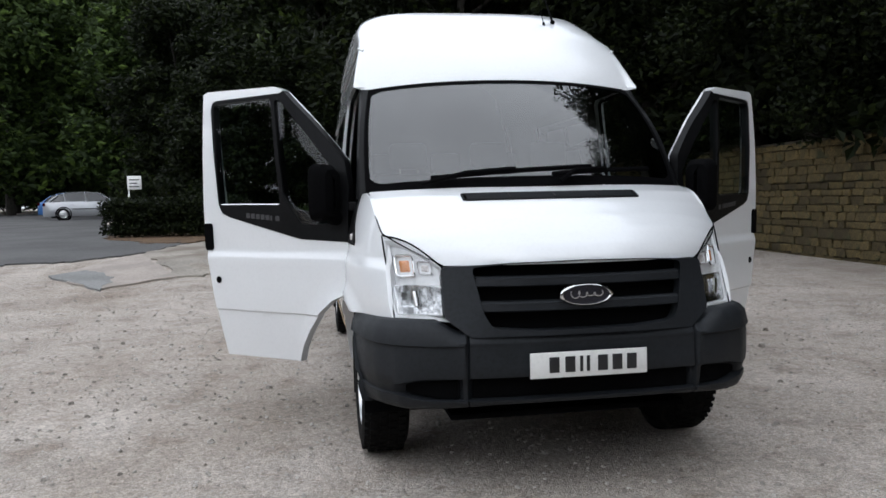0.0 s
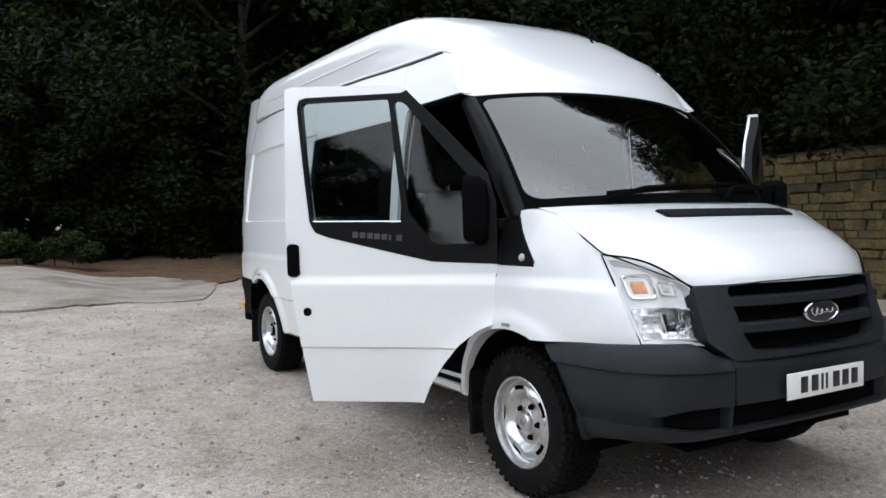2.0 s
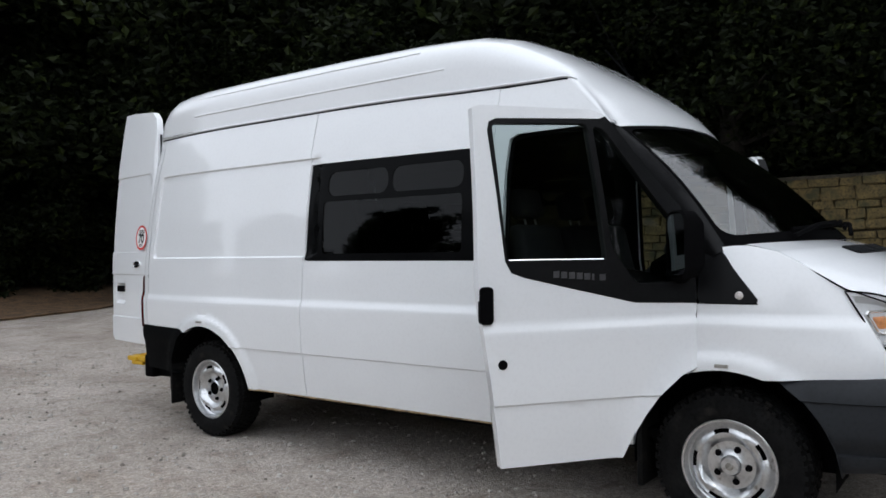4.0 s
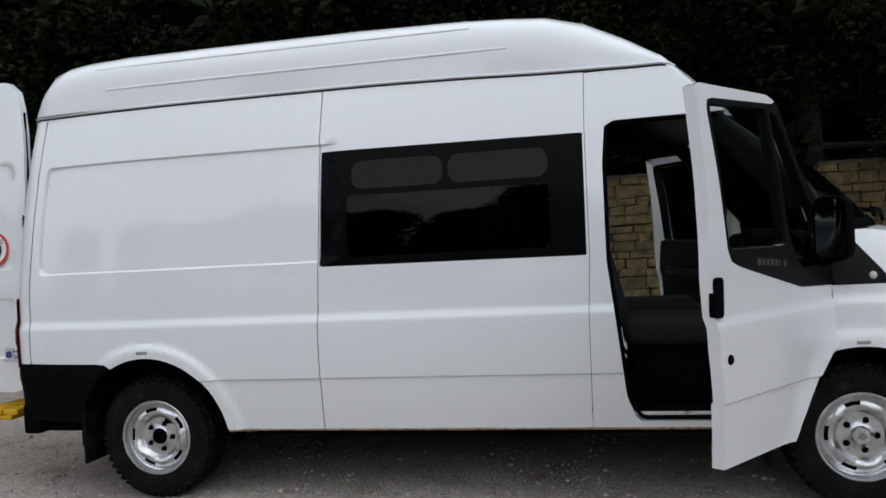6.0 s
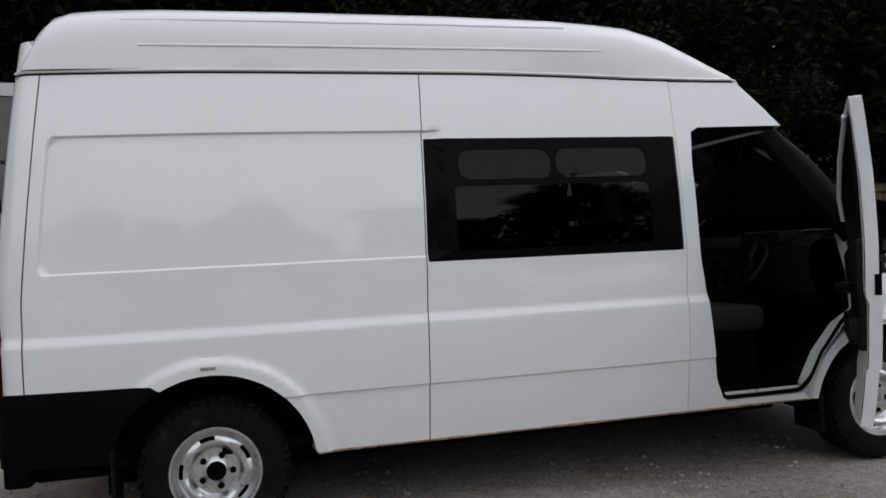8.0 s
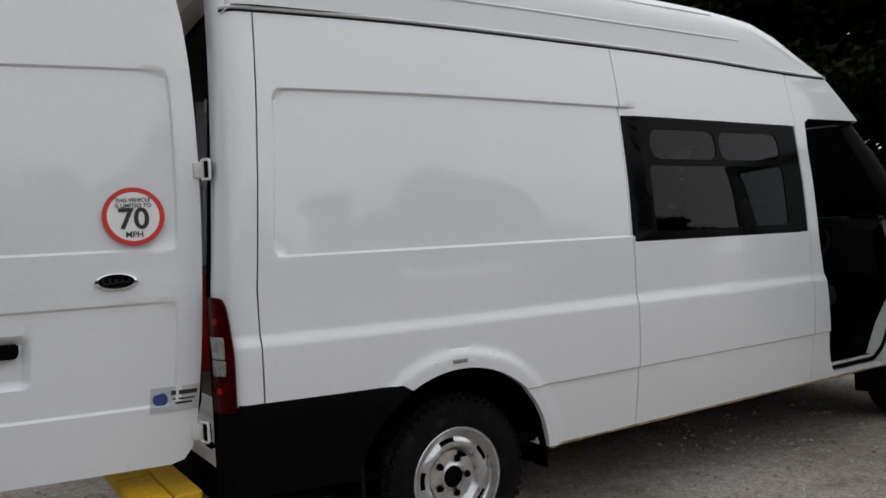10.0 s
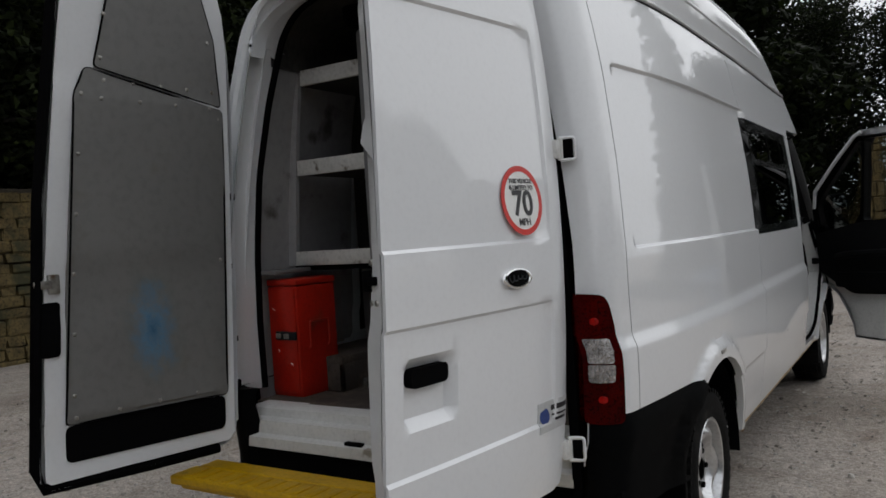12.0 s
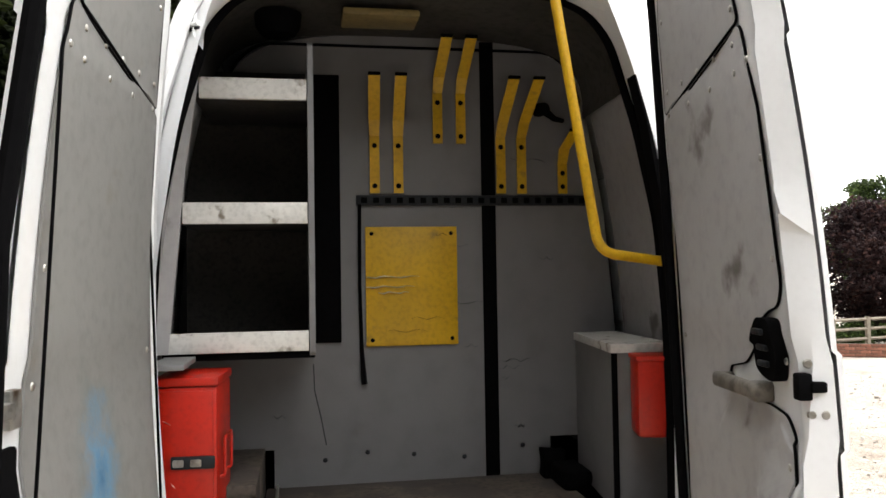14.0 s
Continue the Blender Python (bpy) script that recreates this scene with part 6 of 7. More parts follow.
def gravel_mat():
    """Compacted grit: pale stones of three sizes in a greyish binder, with broad worn patches."""
    ma = bpy.data.materials.new("gravel_ground")
    ma.use_nodes = True
    n, l = ma.node_tree.nodes, ma.node_tree.links
    b = n["Principled BSDF"]
    b.inputs["Roughness"].default_value = 0.92
    b.inputs["Specular IOR Level"].default_value = 0.2
    co = n.new("ShaderNodeTexCoord")
    colour, height = None, None
    for scale, spread in ((34.0, 0.15), (85.0, 0.22), (190.0, 0.30)):
        v = n.new("ShaderNodeTexVoronoi")
        v.inputs["Scale"].default_value = scale
        l.new(co.outputs["Object"], v.inputs["Vector"])
        sep = n.new("ShaderNodeSeparateColor")
        l.new(v.outputs["Color"], sep.inputs[0])
        mr = n.new("ShaderNodeMapRange")
        mr.inputs["To Min"].default_value, mr.inputs["To Max"].default_value = 1 - spread, 1 + spread * 0.7
        l.new(sep.outputs[0], mr.inputs["Value"])
        if colour is None:
            colour, height = mr.outputs[0], v.outputs["Distance"]
        else:
            m = n.new("ShaderNodeMath")
            m.operation = "MULTIPLY"
            l.new(colour, m.inputs[0])
            l.new(mr.outputs[0], m.inputs[1])
            colour = m.outputs[0]
            a = n.new("ShaderNodeMath")
            a.operation = "ADD"
            l.new(height, a.inputs[0])
            l.new(v.outputs["Distance"], a.inputs[1])
            height = a.outputs[0]
    broad = n.new("ShaderNodeTexNoise")
    broad.inputs["Scale"].default_value, broad.inputs["Detail"].default_value = 0.9, 6.0
    l.new(co.outputs["Object"], broad.inputs["Vector"])
    ramp = n.new("ShaderNodeValToRGB")
    ramp.color_ramp.elements[0].position, ramp.color_ramp.elements[1].position = 0.36, 0.66
    ramp.color_ramp.elements[0].color, ramp.color_ramp.elements[1].color = (0.42, 0.372, 0.325, 1), (0.55, 0.497, 0.445, 1)
    l.new(broad.outputs["Fac"], ramp.inputs[0])
    mx = n.new("ShaderNodeMix")
    mx.data_type, mx.blend_type = "RGBA", "MULTIPLY"
    mx.inputs["Factor"].default_value = 1.0
    l.new(ramp.outputs[0], mx.inputs[6])
    l.new(colour, mx.inputs[7])
    # trodden patches and darker damp tracks
    last = mx.outputs[2]
    for scale, lo, hi, tint, stretch in ((3.2, 0.52, 0.70, (0.70, 0.66, 0.62), (1, 1, 1)), (0.55, 0.50, 0.68, (0.74, 0.70, 0.66), (1.0, 0.35, 1)), (14.0, 0.60, 0.68, (0.62, 0.58, 0.54), (1, 1, 1))):
        mp, no, mr, mm = n.new("ShaderNodeMapping"), n.new("ShaderNodeTexNoise"), n.new("ShaderNodeMapRange"), n.new("ShaderNodeMix")
        mp.inputs["Scale"].default_value = stretch
        no.inputs["Scale"].default_value, no.inputs["Detail"].default_value, no.inputs["Roughness"].default_value = scale, 8.0, 0.65
        l.new(co.outputs["Object"], mp.inputs["Vector"])
        l.new(mp.outputs[0], no.inputs["Vector"])
        mr.inputs["From Min"].default_value, mr.inputs["From Max"].default_value = lo, hi
        l.new(no.outputs["Fac"], mr.inputs["Value"])
        mm.data_type, mm.blend_type = "RGBA", "MULTIPLY"
        mm.inputs[7].default_value = (*tint, 1)
        l.new(mr.outputs[0], mm.inputs["Factor"])
        l.new(last, mm.inputs[6])
        last = mm.outputs[2]
    l.new(last, b.inputs["Base Color"])
    bp = n.new("ShaderNodeBump")
    bp.inputs["Strength"].default_value, bp.inputs["Distance"].default_value = 0.6, 0.012
    bp.invert = True
    l.new(height, bp.inputs["Height"])
    l.new(bp.outputs[0], b.inputs["Normal"])
    return ma

GRAVEL = gravel_mat()
CONCRETE = mat("old_concrete", (0.30, 0.27, 0.232), 0.9, vary=0.18, scale=1.2, fine=18, dirt=(0.17, 0.14, 0.11), dirt_scale=0.9, dirt_at=(0.48, 0.66), bump=0.2, bump_scale=30)
SLAB = mat("pale_slab", (0.35, 0.305, 0.27), 0.9, vary=0.12, scale=1.6, fine=22, dirt=(0.27, 0.24, 0.21), dirt_scale=1.5, dirt_at=(0.52, 0.68), bump=0.2, bump_scale=40)
ASPHALT = mat("worn_asphalt", (0.092, 0.09, 0.089), 0.9, vary=0.2, scale=0.6, fine=30, bump=0.3, bump_scale=60)
LITTER = mat("leaf_litter", (0.13, 0.075, 0.035), 0.95, vary=0.4, scale=3, fine=20, dirt=(0.05, 0.035, 0.02), dirt_scale=3, bump=0.6, bump_scale=20)
STONE_A = mat("sandstone", (0.082, 0.060, 0.022), 0.9, vary=0.30, scale=5, fine=30, dirt=(0.036, 0.036, 0.014), dirt_scale=3, dirt_at=(0.50, 0.66), bump=0.5, bump_scale=25, random=0.45)
MORTAR = mat("dark_mortar", (0.06, 0.05, 0.035), 0.95, vary=0.3, scale=8)
BRICK = mat("red_brick", (0.24, 0.10, 0.065), 0.9, vary=0.2, scale=6, random=0.35, bump=0.3)
BARK = mat("bark", (0.022, 0.019, 0.015), 0.95, vary=0.4, scale=6, bump=0.8, bump_scale=14)

bm = bmesh.new()
xs = sorted(set(list(np.arange(-24, 24.1, 1.0)) + [-600, -250, -120, -70, -45, -32, 32, 45, 70, 120, 250, 600]))
ys = sorted(set(list(np.arange(-24, 50.1, 1.0)) + [-600, -250, -120, -70, -45, -32, 60, 75, 100, 150, 250, 600]))
loft(bm, [[(x, y, land(x, min(y, 100)) + (0.012 * noise.noise(Vector((x * 0.4, y * 0.4, 0))) if abs(x) < 24 and abs(y) < 24 else 0) - 0.006) for x in xs] for y in ys])
ground = tagged(new("ground", finish("ground", bm, GRAVEL)), "pale compacted gravel yard with loose stones", "ground", kind="structure")

def laid(name, outline, material, lift, label, thick=0.03, step=0.8):
    bm = sheet(outline, lambda x, y, d=0.0: Vector((x, y, land(x, y) + lift - d)), du=step, dz=step, outward=Vector((0, 0, 1)), thick=thick)
    return tagged(new(name, finish(name, bm, material)), label, "pavement", kind="structure")

rng = random.Random(3)
def ragged(points, amount, n=5):
    out = []
    for i, p in enumerate(points):
        q = points[(i + 1) % len(points)]
        for k in range(n):
            t = k / n
            out.append((p[0] + (q[0] - p[0]) * t + rng.uniform(-amount, amount), p[1] + (q[1] - p[1]) * t + rng.uniform(-amount, amount)))
    return out

laid("pavement_drive", ragged([(-3.25, 10.2), (-2.0, 10.6), (-1.1, 11.3), (0.1, 11.3), (0.9, 13.8), (1.4, 15.0), (0.3, 17.0), (-2.6, 18.3), (-3.4, 17.4), (-3.9, 16.1), (-4.55, 13.6)], 0.1, 8), CONCRETE, 0.022, "cracked old concrete apron meeting the gravel")
laid("pavement_slab", ragged([(-3.32, 10.25), (-4.58, 13.5), (-5.4, 10.7), (-4.3, 9.2)], 0.06, 7), SLAB, 0.026, "broken pale concrete slab at the edge of the gravel")
laid("pavement_patch", ragged([(-4.28, 9.15), (-4.25, 10.0), (-4.62, 10.9), (-5.0, 11.25), (-5.46, 10.72)], 0.05, 6), mat("grey_patch", (0.21, 0.21, 0.205), 0.9, vary=0.15, scale=1.5, fine=25, bump=0.25, bump_scale=50), 0.032, "darker grey patch on the broken slab")
laid("road_far", ragged([(-60, 12.6), (-6.8, 12.4), (-5.5, 12.7), (-4.55, 13.65), (-4.05, 16.3), (-6.3, 19.0), (-7.2, 24), (-10, 33), (-12, 60), (-60, 62)], 0.12, 8), ASPHALT, 0.02, "worn grey asphalt car park")
laid("leaf_bank", ragged([(1.1, 14.2), (2.4, 15.8), (8.4, 18.0), (8.4, 34), (-7, 34), (-6.9, 20.5), (-6.4, 18.9), (-4.9, 16.6), (-4.1, 16.2), (-3.5, 17.5), (-2.6, 18.4), (0.4, 17.3), (0.7, 16.0)], 0.15, 7), LITTER, 0.035, "brown leaf litter under the trees")

# loose stones
STONES = mat("loose_stones", (0.36, 0.34, 0.32), 0.9, vary=0.2, scale=2, fine=20)
_n, _l = STONES.node_tree.nodes, STONES.node_tree.links
_g, _r = _n.new("ShaderNodeNewGeometry"), _n.new("ShaderNodeValToRGB")
_r.color_ramp.elements[0].color, _r.color_ramp.elements[1].color = (0.19, 0.165, 0.14, 1), (0.56, 0.53, 0.49, 1)
_l.new(_g.outputs["Random Per Island"], _r.inputs[0])
_l.new(_r.outputs[0], _n["Principled BSDF"].inputs["Base Color"])
verts, faces = [], []
srng = random.Random(11)
def add_stone(x, y, r):
    base = len(verts)
    a0 = srng.uniform(0, 6.28)
    h = r * srng.uniform(0.5, 0.9)
    z = land(x, y) - 0.002
    for k in range(5):
        a = a0 + k * 1.2566
        q = r * srng.uniform(0.75, 1.2)
        verts.append((x + q * math.cos(a), y + q * math.sin(a), z))
    for k in range(4):
        a = a0 + 0.5 + k * 1.57
        q = r * srng.uniform(0.45, 0.7)
        verts.append((x + q * math.cos(a), y + q * math.sin(a), z + h * srng.uniform(0.8, 1.1)))
    faces.append((base + 5, base + 6, base + 7, base + 8))
    for k in range(5):
        faces.append((base + k, base + (k + 1) % 5, base + 5 + min(3, k * 4 // 5)))
    for k, (i, j) in enumerate(((0, 1), (1, 2), (2, 3))):
        faces.append((base + 5 + i, base + (1, 2, 3)[k], base + 5 + j))
    faces.append((base + 8, base + 4, base + 5))

for k in range(30000):
    x = srng.uniform(-7.5, 6.0)
    y = srng.uniform(-3.5, 11.0)
    add_stone(x, y, 0.004 + 0.012 * srng.random() ** 3 + (0.02 * srng.random() if srng.random() < 0.03 else 0))
me = bpy.data.meshes.new("loose_stones")
me.from_pydata(verts, [], faces)
me.materials.append(STONES)
tagged(new("loose_stones", me), "loose pale stones scattered over the gravel", "stones", kind="stuff")

# ---- retaining wall of coursed stone ----
def stone_mesh(w, h, d, seed):
    r = random.Random(seed)
    bm = bmesh.new()
    box(bm, -w / 2, w / 2, -d / 2, d / 2, -h / 2, h / 2, min(w, h) * 0.10, seg=1)
    for v in bm.verts:
        v.co += Vector([r.uniform(-0.016, 0.016) for _ in range(3)])
    return finish("stone", bm, STONE_A, 0)

STONE_SIZES = [(w, h, [stone_mesh(w, h, 0.16, 10 * i + j) for j in range(3)]) for i, (w, h) in enumerate(((0.20, 0.12), (0.30, 0.12), (0.42, 0.12), (0.24, 0.155), (0.36, 0.155), (0.50, 0.155), (0.30, 0.20), (0.46, 0.20)))]

def stone_wall(name, a, b, height, label, pieces):
    """A wall from a to b: a dark core with courses of separate stones on the face to its left."""
    ax, bx_ = Vector((*a, 0)), Vector((*b, 0))
    d = (bx_ - ax).normalized()
    n = Vector((-d.y, d.x, 0))
    length = (bx_ - ax).length
    z0 = min(land(*a), land(*b)) - 0.1
    bm = bmesh.new()
    box(bm, 0, length, -0.45, -0.06, z0, z0 + height, 0.03, Matrix.Translation(ax) @ Matrix((d, n, Vector((0, 0, 1)))).transposed().to_4x4())
    wall = tagged(new(name, finish(name, bm, MORTAR)), label, "wall", kind="structure")
    r = random.Random(name)
    z, made = z0, 0
    rest_v, rest_f = [], []
    while z < z0 + height - 0.05:
        hgt = r.choice((0.12, 0.12, 0.155, 0.155, 0.20))
        x = r.uniform(-0.2, 0.0)
        while x < length:
            w, h, meshes = r.choice([s for s in STONE_SIZES if s[1] == hgt])
            p = ax + d * (x + w / 2) + n * (-0.05 + r.uniform(-0.02, 0.02)) + Vector((0, 0, z + hgt / 2))
            x += w + 0.014
            mtx = Matrix.Translation(p) @ Matrix((d, n, Vector((0, 0, 1)))).transposed().to_4x4() @ Matrix.Rotation(r.uniform(-0.02, 0.02), 4, "Z")
            if pieces(p):
                ob = new("stone", r.choice(meshes))
                ob.parent = wall
                ob.matrix_basis = mtx
                made += 1
            else:
                src = r.choice(meshes)
                base = len(rest_v)
                rest_v.extend([tuple(mtx @ v.co) for v in src.vertices])
                rest_f.extend([tuple(base + i for i in pl_.vertices) for pl_ in src.polygons])
        z += hgt + 0.012
    if rest_v:
        me = bpy.data.meshes.new("stones")
        me.from_pydata(rest_v, [], rest_f)
        me.materials.append(STONE_A)
        rest = new("stones", me)
        rest.parent = wall
        tagged(rest, "coursed weathered stones", kind="stuff")
    return wall
# ---- trees ----
def leaf_mat(name, base, var=0.35, glint=3.0):
    ma = bpy.data.materials.new(name)
    ma.use_nodes = True
    n, l = ma.node_tree.nodes, ma.node_tree.links
    b = n["Principled BSDF"]
    b.inputs["Roughness"].default_value = 0.55
    b.inputs["Specular IOR Level"].default_value = 0.12
    g = n.new("ShaderNodeNewGeometry")
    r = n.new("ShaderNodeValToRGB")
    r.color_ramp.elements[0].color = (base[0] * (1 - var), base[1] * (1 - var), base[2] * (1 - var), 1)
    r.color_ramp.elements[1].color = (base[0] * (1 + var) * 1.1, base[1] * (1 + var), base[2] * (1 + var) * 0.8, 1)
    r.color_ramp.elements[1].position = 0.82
    # a few far brighter leaves: highlights put into the leaf colour
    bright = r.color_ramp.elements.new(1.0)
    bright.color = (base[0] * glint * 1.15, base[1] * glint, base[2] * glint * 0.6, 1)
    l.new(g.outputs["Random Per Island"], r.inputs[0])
    l.new(r.outputs[0], b.inputs["Base Color"])
    tr = n.new("ShaderNodeBsdfTranslucent")
    mx = n.new("ShaderNodeMixShader")
    mx.inputs[0].default_value = 0.25
    l.new(r.outputs[0], tr.inputs["Color"])
    l.new(b.outputs[0], mx.inputs[1])
    l.new(tr.outputs[0], mx.inputs[2])
    l.new(mx.outputs[0], n["Material Output"].inputs["Surface"])
    return ma

# near-black base: the deep shade of the wood is put into this leaf colour
LEAF_SHADED = leaf_mat("leaf_shaded", (0.0075, 0.012, 0.0045), 0.55)
LEAF_MID = leaf_mat("leaf_mid", (0.016, 0.026, 0.009), 0.5)
LEAF_FAR = leaf_mat("leaf_far", (0.024, 0.042, 0.013), 0.5)
LEAF_FIR = leaf_mat("leaf_fir", (0.046, 0.058, 0.026), 0.6)
LEAF_PURPLE = leaf_mat("leaf_purple", (0.018, 0.010, 0.013), 0.5)

def leaves(clumps, count, size, seed, droop=0.0):
    """Many small folded leaves gathered in clumps (centre, radius)."""
    r = np.random.RandomState(seed)
    weights = np.array([c[1] ** 2 for c in clumps])
    pick = r.choice(len(clumps), count, p=weights / weights.sum())
    cen = np.array([c[0] for c in clumps])[pick]
    rad = np.array([c[1] for c in clumps])[pick]
    d = r.normal(size=(count, 3))
    d /= np.linalg.norm(d, axis=1)[:, None]
    p = cen + d * (rad * r.uniform(0.35, 1.05, count) )[:, None] * np.array([1, 1, 0.75])
    a = r.normal(size=(count, 3))
    a[:, 2] = a[:, 2] * 0.6 - droop
    a /= np.linalg.norm(a, axis=1)[:, None]
    b = np.cross(a, d + r.normal(size=(count, 3)) * 0.6)
    b /= np.linalg.norm(b, axis=1)[:, None] + 1e-9
    s = size * r.uniform(0.6, 1.3, count)[:, None]
    up = np.cross(a, b) * s * 0.18
    v = np.stack([p - a * s * 0.5, p - b * s * 0.3 + up, p + a * s * 0.5, p + b * s * 0.3 + up], 1).reshape(-1, 3)
    k = np.arange(count) * 4
    f = np.concatenate([np.stack([k, k + 1, k + 2], 1), np.stack([k, k + 2, k + 3], 1)])
    return v, f

def mesh_from(name, v, f, material):
    me = bpy.data.meshes.new(name)
    me.from_pydata(v.tolist(), [], f.tolist())
    me.materials.append(material)
    return me

def broad_tree(seed, height, spread, base, count, size, material, label):
    r = random.Random(seed)
    t = thing("tree", label, "tree")
    bm = bmesh.new()
    tube(bm, [(0, 0, -0.3), (0.05, 0.02, height * 0.25), (-0.05, 0.05, height * 0.5), (0.05, 0, height * 0.85)], [0.26, 0.2, 0.13, 0.04], 9)
    clumps = []
    for k in range(26):
        a = r.uniform(0, 6.28)
        z = base + (height - base) * (k + 0.5) / 26
        q = (z - base) / (height - base)
        w = spread * (0.35 + 0.75 * math.sin(math.pi * min(1, 0.18 + 0.8 * q)) ** 0.8) * r.uniform(0.6, 1.0)
        e = Vector((w * math.cos(a), w * math.sin(a), z))
        if k % 2 == 0:
            tube(bm, [(0, 0, max(0.4, z * 0.75)), e * 0.5 + Vector((0, 0, z * 0.42)), e], [0.08, 0.05, 0.015], 6)
        clumps.append((tuple(e * 0.85 + Vector((0, 0, z * 0.15))), spread * r.uniform(0.24, 0.40)))
        clumps.append((tuple(Vector((w * 0.4 * math.cos(a + 2), w * 0.4 * math.sin(a + 2), z + r.uniform(-0.4, 0.4)))), spread * r.uniform(0.24, 0.38)))
    part("trunk", bm, BARK, t)
    v, f = leaves(clumps, count, size, seed)
    crown = new("crown", mesh_from("crown", v, f, material))
    crown.parent = t
    return t

def fir_tree(seed, height, spread, count, material, label):
    r = random.Random(seed)
    t = thing("conifer", label, "tree")
    bm = bmesh.new()
    tube(bm, [(0, 0, -0.3), (0, 0, height * 0.5), (0, 0, height * 0.98)], [0.24, 0.14, 0.02], 9)
    clumps = []
    for k in range(110):
        q = k / 110
        z = 0.5 + (height - 0.7) * q
        a = k * 2.4 + r.uniform(-0.3, 0.3)
        w = spread * (1 - q) ** 0.8 * r.uniform(0.75, 1.1) + 0.1
        if k % 3 == 0:
            tube(bm, [(0, 0, z + 0.2), (w * math.cos(a), w * math.sin(a), z - 0.15 * w)], [0.035, 0.008], 5)
        for m_, s in ((1.0, 0.26), (0.68, 0.3), (0.36, 0.3)):
            clumps.append(((w * m_ * math.cos(a), w * m_ * math.sin(a), z - 0.18 * w * m_), max(0.15, (spread * s) * (1.15 - q))))
    part("trunk", bm, BARK, t)
    v, f = leaves(clumps, count, 0.27, seed, droop=0.7)
    crown = new("crown", mesh_from("crown", v, f, material))
    crown.parent = t
    return t

PROTO = [broad_tree(1, 11, 3.6, 1.0, 17000, 0.33, LEAF_SHADED, "dense woodland tree with the wood's shade in its leaf colour"),
         broad_tree(2, 9, 3.2, 0.4, 16000, 0.31, LEAF_SHADED, "low branching woodland tree with the wood's shade in its leaf colour"),
         broad_tree(3, 12, 4.2, 2.6, 15000, 0.38, LEAF_MID, "tall leafy green tree"),
         fir_tree(4, 13, 3.0, 26000, LEAF_FIR, "tall dark drooping conifer"),
         broad_tree(5, 6.0, 2.8, 0.5, 16000, 0.24, LEAF_PURPLE, "dark purple-leaved garden tree"),
         broad_tree(6, 12, 4.4, 1.0, 23000, 0.20, LEAF_SHADED, "thin-crowned leafy tree with sky showing through"),
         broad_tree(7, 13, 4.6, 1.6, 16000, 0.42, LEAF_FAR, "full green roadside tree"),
         broad_tree(8, 7.5, 3.0, 0.2, 30000, 0.15, LEAF_SHADED, "low tree overhanging the stone wall, shade in its leaf colour"),
         broad_tree(9, 13, 5.2, 3.6, 26000, 0.26, LEAF_SHADED, "tall spreading tree overhanging the yard")]
trng = random.Random(21)
used = set()
def plant(k, x, y, s=1.0, z=None):
    zz = land(x, y) if z is None else z
    m = Matrix.Translation((x, y, zz)) @ Matrix.Rotation(trng.uniform(0, 6.28), 4, "Z")
    if k not in used:
        used.add(k)
        ob = PROTO[k]
        ob.matrix_basis = m @ Matrix.Scale(s, 4)
        return ob
    src = PROTO[k]
    keep = src.scale.copy()
    ob = copy_thing(src, m)
    ob.scale = (s, s, s)
    return ob

